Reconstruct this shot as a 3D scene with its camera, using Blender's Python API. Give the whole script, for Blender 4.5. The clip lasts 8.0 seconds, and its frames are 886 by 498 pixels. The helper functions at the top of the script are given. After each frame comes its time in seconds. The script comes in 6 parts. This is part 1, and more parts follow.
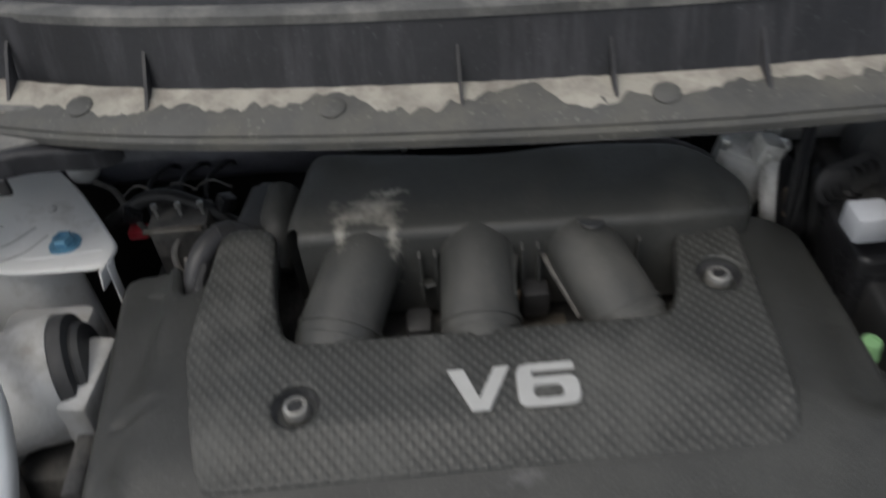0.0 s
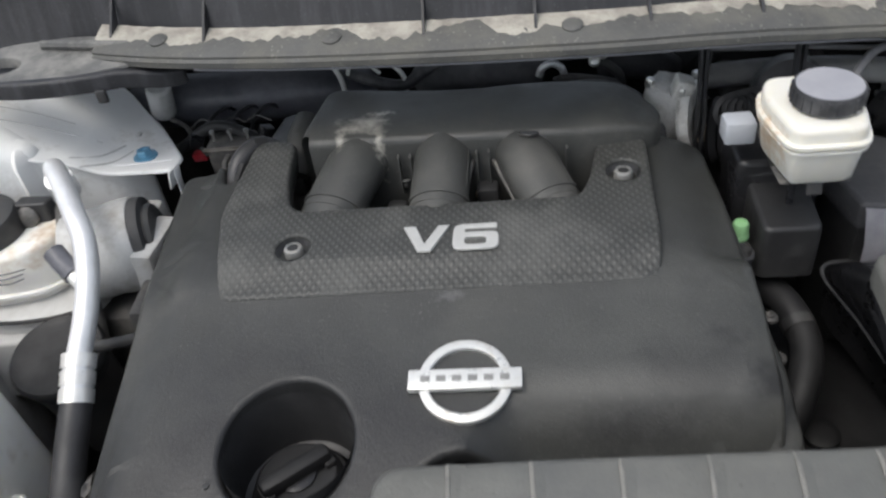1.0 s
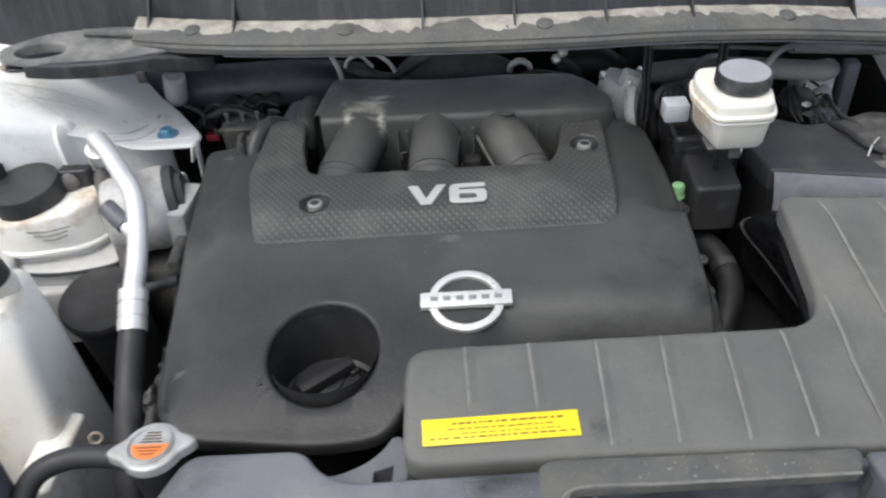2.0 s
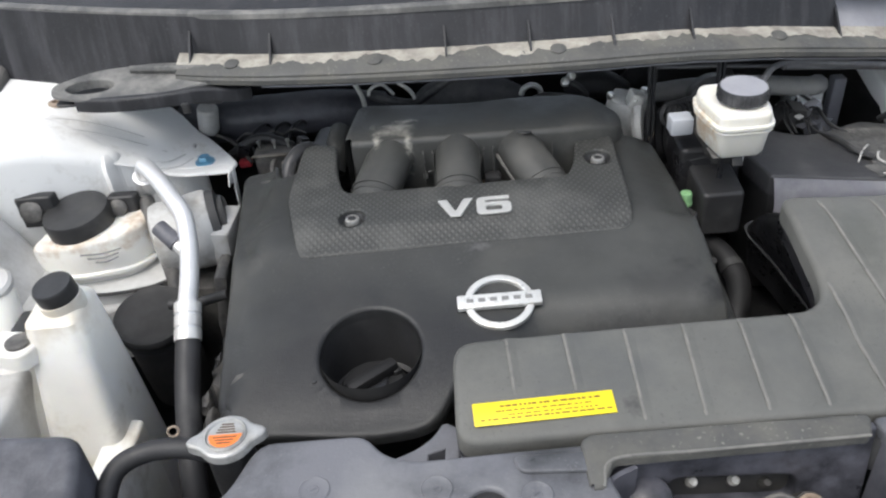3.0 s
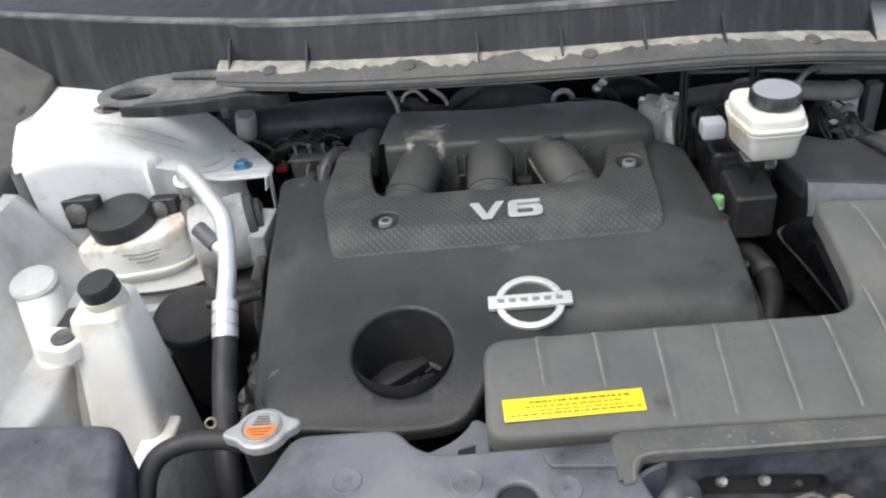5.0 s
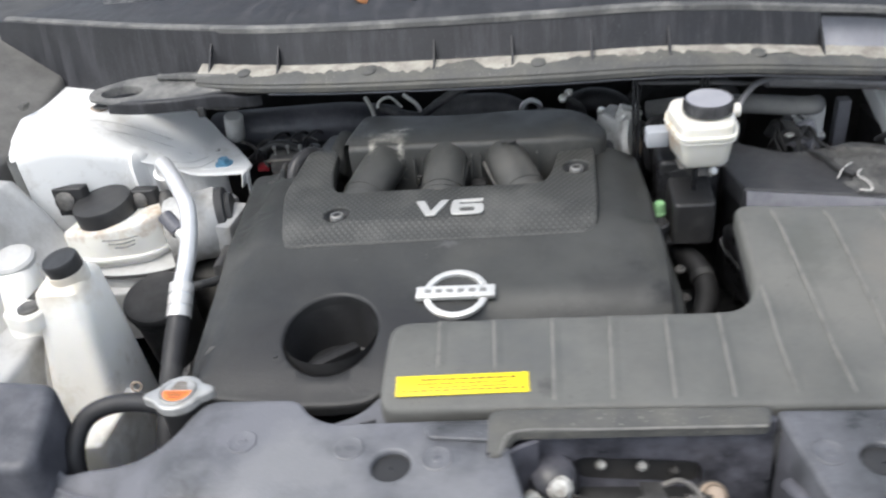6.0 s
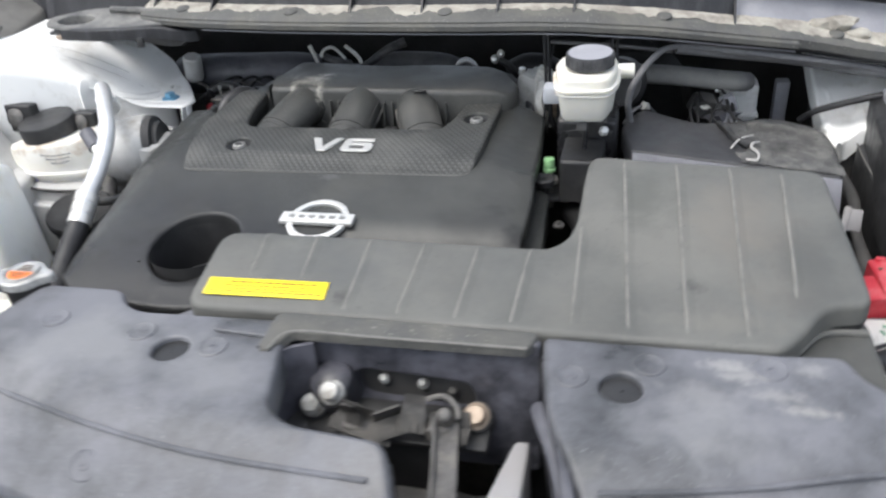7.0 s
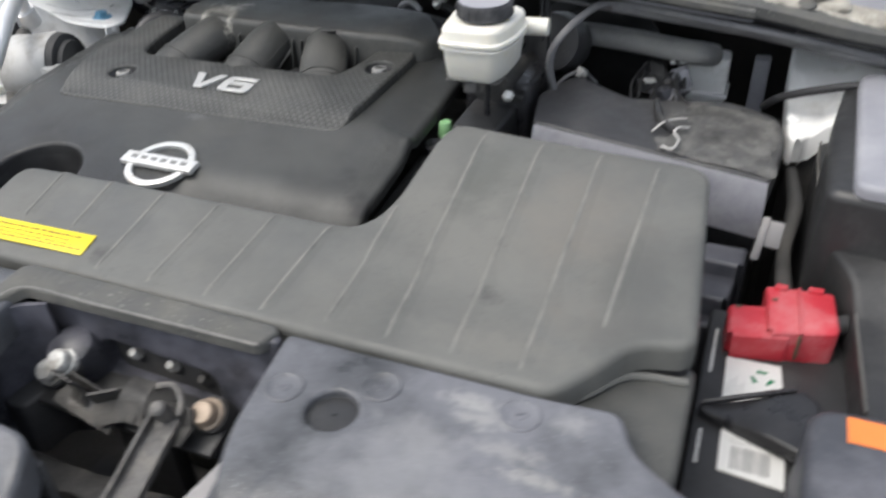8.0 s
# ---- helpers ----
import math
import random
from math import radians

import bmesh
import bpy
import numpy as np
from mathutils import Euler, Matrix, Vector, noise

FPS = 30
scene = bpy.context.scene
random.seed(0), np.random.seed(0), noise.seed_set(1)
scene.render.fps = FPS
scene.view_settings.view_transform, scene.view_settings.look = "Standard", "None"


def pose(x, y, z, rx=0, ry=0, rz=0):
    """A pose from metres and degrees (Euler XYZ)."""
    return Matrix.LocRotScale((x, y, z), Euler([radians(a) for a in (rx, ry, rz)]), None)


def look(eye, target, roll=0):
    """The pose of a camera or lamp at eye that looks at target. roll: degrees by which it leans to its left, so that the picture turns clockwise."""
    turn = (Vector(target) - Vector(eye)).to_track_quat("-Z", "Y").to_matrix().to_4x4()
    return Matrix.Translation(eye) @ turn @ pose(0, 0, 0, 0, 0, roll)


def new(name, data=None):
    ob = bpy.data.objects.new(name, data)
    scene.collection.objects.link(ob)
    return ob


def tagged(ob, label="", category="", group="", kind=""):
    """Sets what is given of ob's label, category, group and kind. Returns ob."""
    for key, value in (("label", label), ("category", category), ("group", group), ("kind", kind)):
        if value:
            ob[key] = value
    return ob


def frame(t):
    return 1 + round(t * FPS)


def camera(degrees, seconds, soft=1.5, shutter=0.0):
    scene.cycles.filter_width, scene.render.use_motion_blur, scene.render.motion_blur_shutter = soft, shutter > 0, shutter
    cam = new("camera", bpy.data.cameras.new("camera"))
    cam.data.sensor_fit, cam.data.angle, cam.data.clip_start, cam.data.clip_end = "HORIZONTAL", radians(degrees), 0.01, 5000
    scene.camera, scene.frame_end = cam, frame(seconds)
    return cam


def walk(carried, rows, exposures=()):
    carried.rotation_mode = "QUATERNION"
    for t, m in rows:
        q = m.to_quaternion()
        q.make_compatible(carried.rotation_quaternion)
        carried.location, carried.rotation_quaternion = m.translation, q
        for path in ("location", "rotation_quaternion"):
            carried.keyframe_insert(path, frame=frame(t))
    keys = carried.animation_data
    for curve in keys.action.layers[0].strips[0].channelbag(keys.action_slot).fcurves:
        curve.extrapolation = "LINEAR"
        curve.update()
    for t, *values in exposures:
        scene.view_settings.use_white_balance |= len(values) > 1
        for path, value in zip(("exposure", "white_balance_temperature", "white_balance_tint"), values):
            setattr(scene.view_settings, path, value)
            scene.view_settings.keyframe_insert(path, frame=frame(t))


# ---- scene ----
cam = camera(60.0, 8.0, 2.2, 0.5)
PATH = [
    (0, (-0.203, 0.093, 1.415), (-0.225, 1.576, 0.073), -5.3),
    (0.5, (-0.142, -0.022, 1.42), (-0.178, 1.467, 0.085), -4.3),
    (0.8, (-0.112, -0.084, 1.423), (-0.229, 1.444, 0.139), -5.4),
    (1, (-0.099, -0.126, 1.423), (-0.333, 1.423, 0.18), -8.3),
    (1.2, (-0.071, -0.144, 1.432), (-0.316, 1.348, 0.123), -10.2),
    (1.5, (-0.08, -0.204, 1.437), (-0.19, 1.351, 0.184), -7.5),
    (1.8, (-0.116, -0.25, 1.449), (-0.179, 1.322, 0.214), -5.1),
    (2, (-0.151, -0.285, 1.463), (-0.217, 1.303, 0.25), -4.5),
    (3.5, (-0.195, -0.356, 1.485), (-0.23, 1.289, 0.348), -6.2),
    (4, (-0.196, -0.362, 1.481), (-0.245, 1.29, 0.355), -6.0),
    (4.5, (-0.197, -0.366, 1.481), (-0.224, 1.287, 0.356), -5.8),
    (4.7, (-0.196, -0.367, 1.481), (-0.26, 1.289, 0.361), -6.4),
    (5.8, (-0.118, -0.395, 1.473), (-0.336, 1.266, 0.381), -7.0),
    (6, (-0.056, -0.417, 1.466), (-0.321, 1.263, 0.413), -7.3),
    (6.2, (-0.008, -0.442, 1.453), (-0.327, 1.256, 0.446), -6.1),
    (6.5, (0.07, -0.482, 1.436), (-0.314, 1.159, 0.36), -8.0),
    (6.7, (0.113, -0.482, 1.409), (-0.282, 1.177, 0.366), -7.0),
    (7, (0.184, -0.439, 1.388), (-0.278, 1.214, 0.362), -5.1),
    (7.2, (0.231, -0.393, 1.376), (-0.258, 1.214, 0.292), -2.9),
    (7.5, (0.294, -0.31, 1.35), (-0.238, 1.227, 0.186), -2.0),
    (7.8, (0.338, -0.279, 1.34), (-0.276, 1.227, 0.175), -2.9),
    (8, (0.382, -0.266, 1.332), (-0.281, 1.256, 0.217), -2.6),
]
EXPOSURES = [(0.0, -0.16, 6750, 8), (0.5, 0.21, 6700, 8), (1.0, 0.50, 6600, 8), (1.5, 0.6, 6550, 8), (2.0, 0.65, 6550, 8), (3.5, 0.70, 6550, 8), (4.7, 0.70, 6550, 8), (6.0, 0.88, 6520, 8), (6.5, 0.98, 6480, 8), (7.0, 0.96, 6520, 8), (8.0, 0.80, 6650, 8)]
walk(cam, [(t, look(eye, target, roll)) for t, eye, target, roll in PATH], EXPOSURES)

# ---- world, sun, exposure ----
world = bpy.data.worlds.new("world")
scene.world = world
world.use_nodes = True
wn, wl = world.node_tree.nodes, world.node_tree.links
sky = wn.new("ShaderNodeTexSky")
sky.sky_type, sky.sun_disc = "NISHITA", False
sky.sun_elevation, sky.sun_rotation = radians(64), radians(227)
sky.air_density, sky.dust_density, sky.ozone_density = 1.0, 3.0, 1.0
grey = wn.new("ShaderNodeHueSaturation")
grey.inputs["Saturation"].default_value = 0.5
wl.new(sky.outputs[0], grey.inputs["Color"])
wl.new(grey.outputs[0], wn["Background"].inputs[0])
wn["Background"].inputs[1].default_value = 0.16
sun = new("sun", bpy.data.lights.new("sun", "SUN"))
sun.data.energy, sun.data.angle, sun.data.color = 0.8, radians(45), (1.0, 0.98, 0.955)
sun.matrix_world = look((-1.4, -1.0, 5.0), (0, 0.3, 1.0))


# ---- materials ----
def mat(name, base, rough=0.5, metal=0.0, var=0.25, scale=25.0, dust=None, amount=0.35, dscale=9.0, bump=0.15, bscale=180.0, coat=0.0, pattern="", trans=0.0, spots=(), stretch=None, specks=None):
    """A surface with variation at two scales, optional dust patches and fine relief."""
    m = bpy.data.materials.new(name)
    m.use_nodes = True
    n, l = m.node_tree.nodes, m.node_tree.links
    b = n["Principled BSDF"]
    b.inputs["Metallic"].default_value = metal
    b.inputs["Coat Weight"].default_value = coat
    b.inputs["Subsurface Weight"].default_value = trans
    if trans:
        b.inputs["Subsurface Radius"].default_value = (0.02, 0.018, 0.012)
        b.inputs["Subsurface Scale"].default_value = 0.3
    tc = n.new("ShaderNodeTexCoord")

    def noisy(s, detail=5.0, rough_=0.6, long=None):
        t = n.new("ShaderNodeTexNoise")
        t.inputs["Scale"].default_value, t.inputs["Detail"].default_value, t.inputs["Roughness"].default_value = s, detail, rough_
        if long:
            mp = n.new("ShaderNodeMapping")
            mp.inputs["Scale"].default_value = long
            l.new(tc.outputs["Object"], mp.inputs["Vector"])
            l.new(mp.outputs[0], t.inputs["Vector"])
        else:
            l.new(tc.outputs["Object"], t.inputs["Vector"])
        return t.outputs["Fac"]

    def ramp(fac, a, z, lo, hi):
        r = n.new("ShaderNodeMapRange")
        r.inputs["From Min"].default_value, r.inputs["From Max"].default_value = a, z
        r.inputs["To Min"].default_value, r.inputs["To Max"].default_value = lo, hi
        l.new(fac, r.inputs["Value"])
        return r.outputs[0]

    def mix(fac, a, c):
        x = n.new("ShaderNodeMix")
        x.data_type = "RGBA"
        for sock, v in ((x.inputs[0], fac), (x.inputs[6], a), (x.inputs[7], c)):
            if isinstance(v, tuple):
                sock.default_value = (*v, 1.0)
            else:
                l.new(v, sock)
        return x.outputs[2]

    dark = tuple(max(0.0, c * (1 - var)) for c in base)
    light = tuple(min(0.95, c * (1 + var)) for c in base)
    col = mix(ramp(noisy(scale), 0.3, 0.7, 0, 1), dark, light)
    fine = ramp(noisy(scale * 14, 3), 0.35, 0.65, 0, var * 0.7)
    col = mix(fine, col, tuple(min(0.95, c * 1.5 + 0.004) for c in base))
    rgh = ramp(noisy(scale * 2.3), 0.3, 0.7, max(0.04, rough - 0.09), min(1, rough + 0.1))
    if dust:
        f = ramp(noisy(dscale, 8, 0.68, stretch), 0.62 - amount * 0.5, 0.78 - amount * 0.35, 0, 0.85)
        col = mix(f, col, dust)
        k = n.new("ShaderNodeMath")
        k.operation, k.inputs[1].default_value = "MULTIPLY", 0.35
        l.new(f, k.inputs[0])
        s = n.new("ShaderNodeMath")
        s.operation, s.use_clamp = "ADD", True
        l.new(rgh, s.inputs[0]), l.new(k.outputs[0], s.inputs[1])
        rgh = s.outputs[0]
    if specks:
        grains = noisy(specks[1], 2.0, 0.5)
        patchy = ramp(noisy(specks[1] / 18, 4), 0.40, 0.62, 0.15, 1.0)
        both = n.new("ShaderNodeMath")
        both.operation = "MULTIPLY"
        l.new(ramp(grains, 0.64, 0.70, 0, specks[2]), both.inputs[0]), l.new(patchy, both.inputs[1])
        col = mix(both.outputs[0], col, specks[0])
    # stains or painted light and shade, with a place and an uneven edge of their own: centre, half sizes, colour,
    # strength
    for centre, half, colour, strength in spots:
        mp = n.new("ShaderNodeMapping")
        mp.inputs["Location"].default_value = [-c / h for c, h in zip(centre, half)]
        mp.inputs["Scale"].default_value = [1 / h for h in half]
        l.new(tc.outputs["Object"], mp.inputs["Vector"])
        ln = n.new("ShaderNodeVectorMath")
        ln.operation = "LENGTH"
        l.new(mp.outputs[0], ln.inputs[0])
        wob = ramp(noisy(1.0 / min(half[:2]), 6, 0.6), 0.3, 0.7, -0.6, 0.6)
        ad = n.new("ShaderNodeMath")
        ad.operation = "ADD"
        l.new(ln.outputs["Value"], ad.inputs[0]), l.new(wob, ad.inputs[1])
        col = mix(ramp(ad.outputs[0], 0.25, 1.25, strength, 0.0), col, colour)
    height = noisy(bscale, 4)
    if pattern == "diamond":
        w = []
        for rot in (40, -40):
            mp = n.new("ShaderNodeMapping")
            mp.inputs["Rotation"].default_value = (0, 0, radians(rot))
            l.new(tc.outputs["Object"], mp.inputs["Vector"])
            wv = n.new("ShaderNodeTexWave")
            wv.inputs["Scale"].default_value, wv.inputs["Distortion"].default_value = 50, 0
            l.new(mp.outputs[0], wv.inputs["Vector"])
            w.append(wv.outputs["Fac"])
        mm = n.new("ShaderNodeMath")
        mm.operation = "MULTIPLY"
        l.new(w[0], mm.inputs[0]), l.new(w[1], mm.inputs[1])
        height = mm.outputs[0]
        col = mix(ramp(height, 0.35, 0.8, 0, 0.55), col, dust)
    l.new(col, b.inputs["Base Color"]), l.new(rgh, b.inputs["Roughness"])
    bp = n.new("ShaderNodeBump")
    bp.inputs["Strength"].default_value, bp.inputs["Distance"].default_value = bump, 0.002
    l.new(height, bp.inputs["Height"]), l.new(bp.outputs[0], b.inputs["Normal"])
    return m


TAN = (0.37, 0.35, 0.305)
GREYDUST = (0.22, 0.222, 0.23)
# First spot paints the lobe's light, second the shade round the filler well.
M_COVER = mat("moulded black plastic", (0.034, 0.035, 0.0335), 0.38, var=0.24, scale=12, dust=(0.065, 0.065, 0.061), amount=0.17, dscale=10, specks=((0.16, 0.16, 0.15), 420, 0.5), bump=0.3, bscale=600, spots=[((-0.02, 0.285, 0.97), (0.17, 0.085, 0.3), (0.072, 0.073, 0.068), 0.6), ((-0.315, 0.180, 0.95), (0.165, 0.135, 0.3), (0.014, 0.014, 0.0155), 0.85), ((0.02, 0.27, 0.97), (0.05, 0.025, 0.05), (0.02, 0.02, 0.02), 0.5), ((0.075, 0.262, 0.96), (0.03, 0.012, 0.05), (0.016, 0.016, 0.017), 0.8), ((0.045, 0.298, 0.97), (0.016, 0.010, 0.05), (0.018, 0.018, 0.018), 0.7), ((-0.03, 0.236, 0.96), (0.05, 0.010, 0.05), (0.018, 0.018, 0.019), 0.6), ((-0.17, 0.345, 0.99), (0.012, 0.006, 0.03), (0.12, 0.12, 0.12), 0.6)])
M_PANEL = mat("embossed black plastic", (0.040, 0.041, 0.039), 0.48, var=0.15, scale=20, dust=(0.10, 0.10, 0.095), amount=0.25, dscale=14, pattern="diamond", bump=0.32)
M_MANIF = mat("matt intake plastic", (0.05, 0.051, 0.049), 0.40, var=0.12, scale=14, dust=(0.10, 0.098, 0.09), amount=0.25, dscale=10, specks=((0.17, 0.17, 0.16), 420, 0.4), bump=0.3, bscale=800, spots=[((-0.264, 0.552, 1.042), (0.021, 0.015, 0.05), (0.34, 0.325, 0.29), 1.0), ((-0.249, 0.570, 1.044), (0.013, 0.005, 0.05), (0.34, 0.325, 0.29), 1.0), ((-0.285, 0.532, 1.03), (0.005, 0.013, 0.03), (0.30, 0.29, 0.26), 0.9), ((-0.246, 0.530, 1.03), (0.005, 0.014, 0.03), (0.30, 0.29, 0.26), 0.9)])
M_DUCT = mat("dusty duct plastic", (0.104, 0.105, 0.098), 0.5, var=0.2, scale=9, dust=(0.152, 0.150, 0.138), amount=0.36, dscale=7, specks=((0.045, 0.045, 0.043), 380, 0.5), bump=0.2, bscale=500, spots=[((0.30, 0.22, 1.0), (0.05, 0.09, 0.05), (0.16, 0.145, 0.125), 0.6), ((-0.06, 0.085, 1.0), (0.008, 0.01, 0.02), (0.03, 0.03, 0.03), 0.7), ((0.24, 0.13, 1.0), (0.012, 0.008, 0.02), (0.03, 0.03, 0.03), 0.6), ((0.20, 0.25, 1.03), (0.03, 0.05, 0.05), (0.085, 0.088, 0.080), 0.7), ((0.335, 0.16, 1.01), (0.025, 0.05, 0.05), (0.075, 0.077, 0.074), 0.7), ((0.27, 0.09, 1.0), (0.06, 0.012, 0.05), (0.155, 0.15, 0.135), 0.6), ((0.05, 0.12, 1.0), (0.05, 0.04, 0.05), (0.085, 0.087, 0.084), 0.6), ((-0.09, 0.13, 1.0), (0.06, 0.04, 0.05), (0.08, 0.083, 0.084), 0.6)])
M_RIB = mat("dust-edged duct rib", (0.125, 0.125, 0.117), 0.6, var=0.3, scale=40, dust=(0.215, 0.208, 0.192), amount=0.5, dscale=60, bump=0.2)
M_SUPPORT = mat("dusty front trim plastic", (0.046, 0.048, 0.051), 0.31, var=0.26, scale=6, dust=(0.175, 0.178, 0.198), amount=0.55, dscale=9, specks=((0.25, 0.25, 0.26), 420, 0.5), bump=0.2, bscale=350,
                spots=[((-0.26, 0.0, 1.0), (0.08, 0.045, 0.06), GREYDUST, 0.75), ((-0.13, -0.02, 1.0), (0.05, 0.03, 0.05), GREYDUST, 0.5), ((0.262, 0.041, 1.0), (0.016, 0.007, 0.05), (0.36, 0.355, 0.34), 0.55), ((0.272, 0.030, 1.0), (0.016, 0.008, 0.05), (0.34, 0.335, 0.32), 0.5), ((0.294, 0.012, 1.0), (0.022, 0.006, 0.05), (0.32, 0.315, 0.30), 0.4), ((0.314, -0.002, 1.0), (0.022, 0.005, 0.05), (0.34, 0.335, 0.31), 0.5), ((0.25, -0.002, 1.0), (0.03, 0.022, 0.05), (0.24, 0.24, 0.245), 0.6),
                       ((0.322, 0.044, 1.0), (0.012, 0.009, 0.05), (0.27, 0.27, 0.27), 0.6), ((0.24, -0.03, 1.0), (0.05, 0.025, 0.05), GREYDUST, 0.55), ((-0.35, -0.06, 0.97), (0.06, 0.03, 0.06), GREYDUST, 0.6)])
M_BOX = mat("bluish black plastic", (0.058, 0.060, 0.070), 0.35, var=0.15, scale=8, dust=(0.15, 0.15, 0.17), amount=0.4, dscale=12, bump=0.15, bscale=300)
M_COWL = mat("streaked cowl plastic", (0.0165, 0.017, 0.020), 0.5, var=0.25, scale=10, dust=(0.060, 0.060, 0.067), amount=0.27, dscale=1.0, stretch=(60, 12, 6), specks=((0.10, 0.10, 0.105), 350, 0.4), bump=0.2, bscale=260)
M_WING = mat("weathered grey plastic", (0.095, 0.095, 0.093), 0.65, var=0.3, scale=18, dust=(0.25, 0.245, 0.23), amount=0.36, dscale=22, bump=0.4, bscale=200)
M_LEDGE = mat("greyed cowl plastic", (0.080, 0.080, 0.077), 0.65, var=0.18, scale=16, dust=(0.14, 0.135, 0.12), amount=0.35, dscale=20, specks=((0.26, 0.25, 0.225), 300, 0.7), bump=0.4, bscale=160)
M_MUD = mat("dried mud", TAN, 0.9, var=0.2, scale=30, dust=(0.2, 0.18, 0.16), amount=0.35, dscale=40, bump=0.8, bscale=220)
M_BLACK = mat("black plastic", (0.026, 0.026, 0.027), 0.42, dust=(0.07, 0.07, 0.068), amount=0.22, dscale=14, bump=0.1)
M_GRIME = mat("dusty black plastic", (0.040, 0.040, 0.043), 0.45, var=0.15, dust=(0.08, 0.08, 0.082), amount=0.2, dscale=14, specks=((0.17, 0.17, 0.165), 380, 0.5), bump=0.2, bscale=250, spots=[((0.37, 0.50, 0.98), (0.07, 0.09, 0.05), (0.10, 0.098, 0.092), 0.8)])
M_RUBBER = mat("black rubber", (0.026, 0.026, 0.028), 0.55, dust=(0.07, 0.07, 0.07), amount=0.25, dscale=16, bump=0.15)
M_OILRUBBER = mat("oily black rubber", (0.012, 0.012, 0.013), 0.6, dust=(0.03, 0.03, 0.03), amount=0.25, dscale=16, bump=0.15)
M_HOSEDUST = mat("dust-greyed rubber", (0.21, 0.21, 0.215), 0.6, var=0.2, scale=30, dust=(0.32, 0.315, 0.30), amount=0.35, dscale=20, bump=0.15)
M_CAP = mat("ribbed black plastic", (0.035, 0.036, 0.04), 0.5, var=0.2, scale=40, dust=(0.12, 0.12, 0.125), amount=0.4, dscale=30, bump=0.2)
M_PAINT = mat("white body paint", (0.88, 0.88, 0.865), 0.45, var=0.03, scale=6, dust=(0.55, 0.53, 0.48), amount=0.16, dscale=18, bump=0.02, coat=0.1)
M_BUMPER = mat("pale silver-blue paint", (0.50, 0.535, 0.60), 0.35, 0.1, var=0.04, scale=6, dust=(0.4, 0.4, 0.42), amount=0.2, dscale=10, bump=0.02, coat=0.3)
M_GREYPAINT = mat("grey sprayed body paint", (0.55, 0.55, 0.54), 0.45, var=0.12, scale=9, dust=(0.33, 0.32, 0.30), amount=0.3, bump=0.05)
M_TANK = mat("milky plastic", (0.89, 0.875, 0.82), 0.4, var=0.05, scale=12, dust=(0.62, 0.55, 0.43), amount=0.10, dscale=9, bump=0.05, trans=0.2,
             spots=[((-0.665, 0.440, 0.99), (0.06, 0.014, 0.02), (0.40, 0.25, 0.12), 0.6), ((-0.592, 0.478, 0.985), (0.018, 0.04, 0.02), (0.4, 0.24, 0.10), 0.7), ((-0.583, 0.235, 1.02), (0.03, 0.02, 0.02), (0.45, 0.36, 0.24), 0.4), ((-0.525, 0.19, 0.88), (0.03, 0.07, 0.06), (0.40, 0.34, 0.26), 0.7), ((-0.60, 0.24, 1.015), (0.05, 0.03, 0.025), (0.62, 0.55, 0.44), 0.5)])
M_AGED = mat("yellowed milky plastic", (0.74, 0.72, 0.655), 0.4, var=0.05, scale=12, dust=(0.62, 0.55, 0.43), amount=0.10, dscale=9, bump=0.05, trans=0.2,
             spots=[((0.094, 0.43, 1.065), (0.007, 0.06, 0.022), (0.50, 0.33, 0.16), 0.7), ((0.125, 0.405, 1.106), (0.034, 0.016, 0.006), (0.60, 0.50, 0.36), 0.5)])
M_PIPE = mat("drawn aluminium", (0.80, 0.80, 0.80), 0.42, 0.6, var=0.1, scale=30, bump=0.08)
M_STEEL = mat("zinc-plated steel", (0.62, 0.62, 0.6), 0.35, 0.85, var=0.15, scale=60, bump=0.1)
M_BRIGHT = mat("bare bolt head", (0.8, 0.79, 0.76), 0.35, 0.5, var=0.1, scale=60, bump=0.1)
M_COPPER = mat("rusty copper bolt", (0.34, 0.27, 0.21), 0.5, 0.3, var=0.2, scale=80, bump=0.2)
M_CHROME = mat("silver badge", (0.68, 0.68, 0.66), 0.32, 0.35, var=0.06, scale=60, dust=(0.4, 0.34, 0.26), amount=0.14, dscale=45, bump=0.03)
M_SATIN = mat("satin silver lettering", (0.52, 0.52, 0.505), 0.4, 0.3, var=0.06, scale=60, bump=0.03)
M_BLUE = mat("blue passivated bolt", (0.14, 0.33, 0.48), 0.35, 0.3, var=0.2, scale=90)
M_GREEN = mat("green plastic", (0.24, 0.45, 0.22), 0.45, var=0.1, scale=60)
M_RED = mat("red plastic", (0.47, 0.030, 0.045), 0.42, var=0.15, scale=25, dust=(0.50, 0.17, 0.18), amount=0.3, dscale=25, bump=0.2, bscale=90)
M_YELLOW = mat("yellow label", (0.85, 0.66, 0.02), 0.45, var=0.05, scale=20, bump=0.02)
M_ORANGE = mat("orange label", (0.85, 0.22, 0.05), 0.45, var=0.05, scale=20, bump=0.02)
M_PAPER = mat("white label", (0.62, 0.62, 0.60), 0.5, var=0.08, scale=20, bump=0.02)
M_INK = mat("dark print", (0.10, 0.07, 0.045), 0.6, var=0.1, scale=30, bump=0.02)
M_SWAGE = mat("grey swage line", (0.60, 0.595, 0.58), 0.6, var=0.1, scale=30, bump=0.1)
M_PALEBLUE = mat("pale blue-grey plastic", (0.42, 0.44, 0.48), 0.4, var=0.08, scale=20, bump=0.05)
M_MARK = mat("grey engraved mark", (0.22, 0.22, 0.215), 0.6, var=0.1, scale=30, bump=0.02)
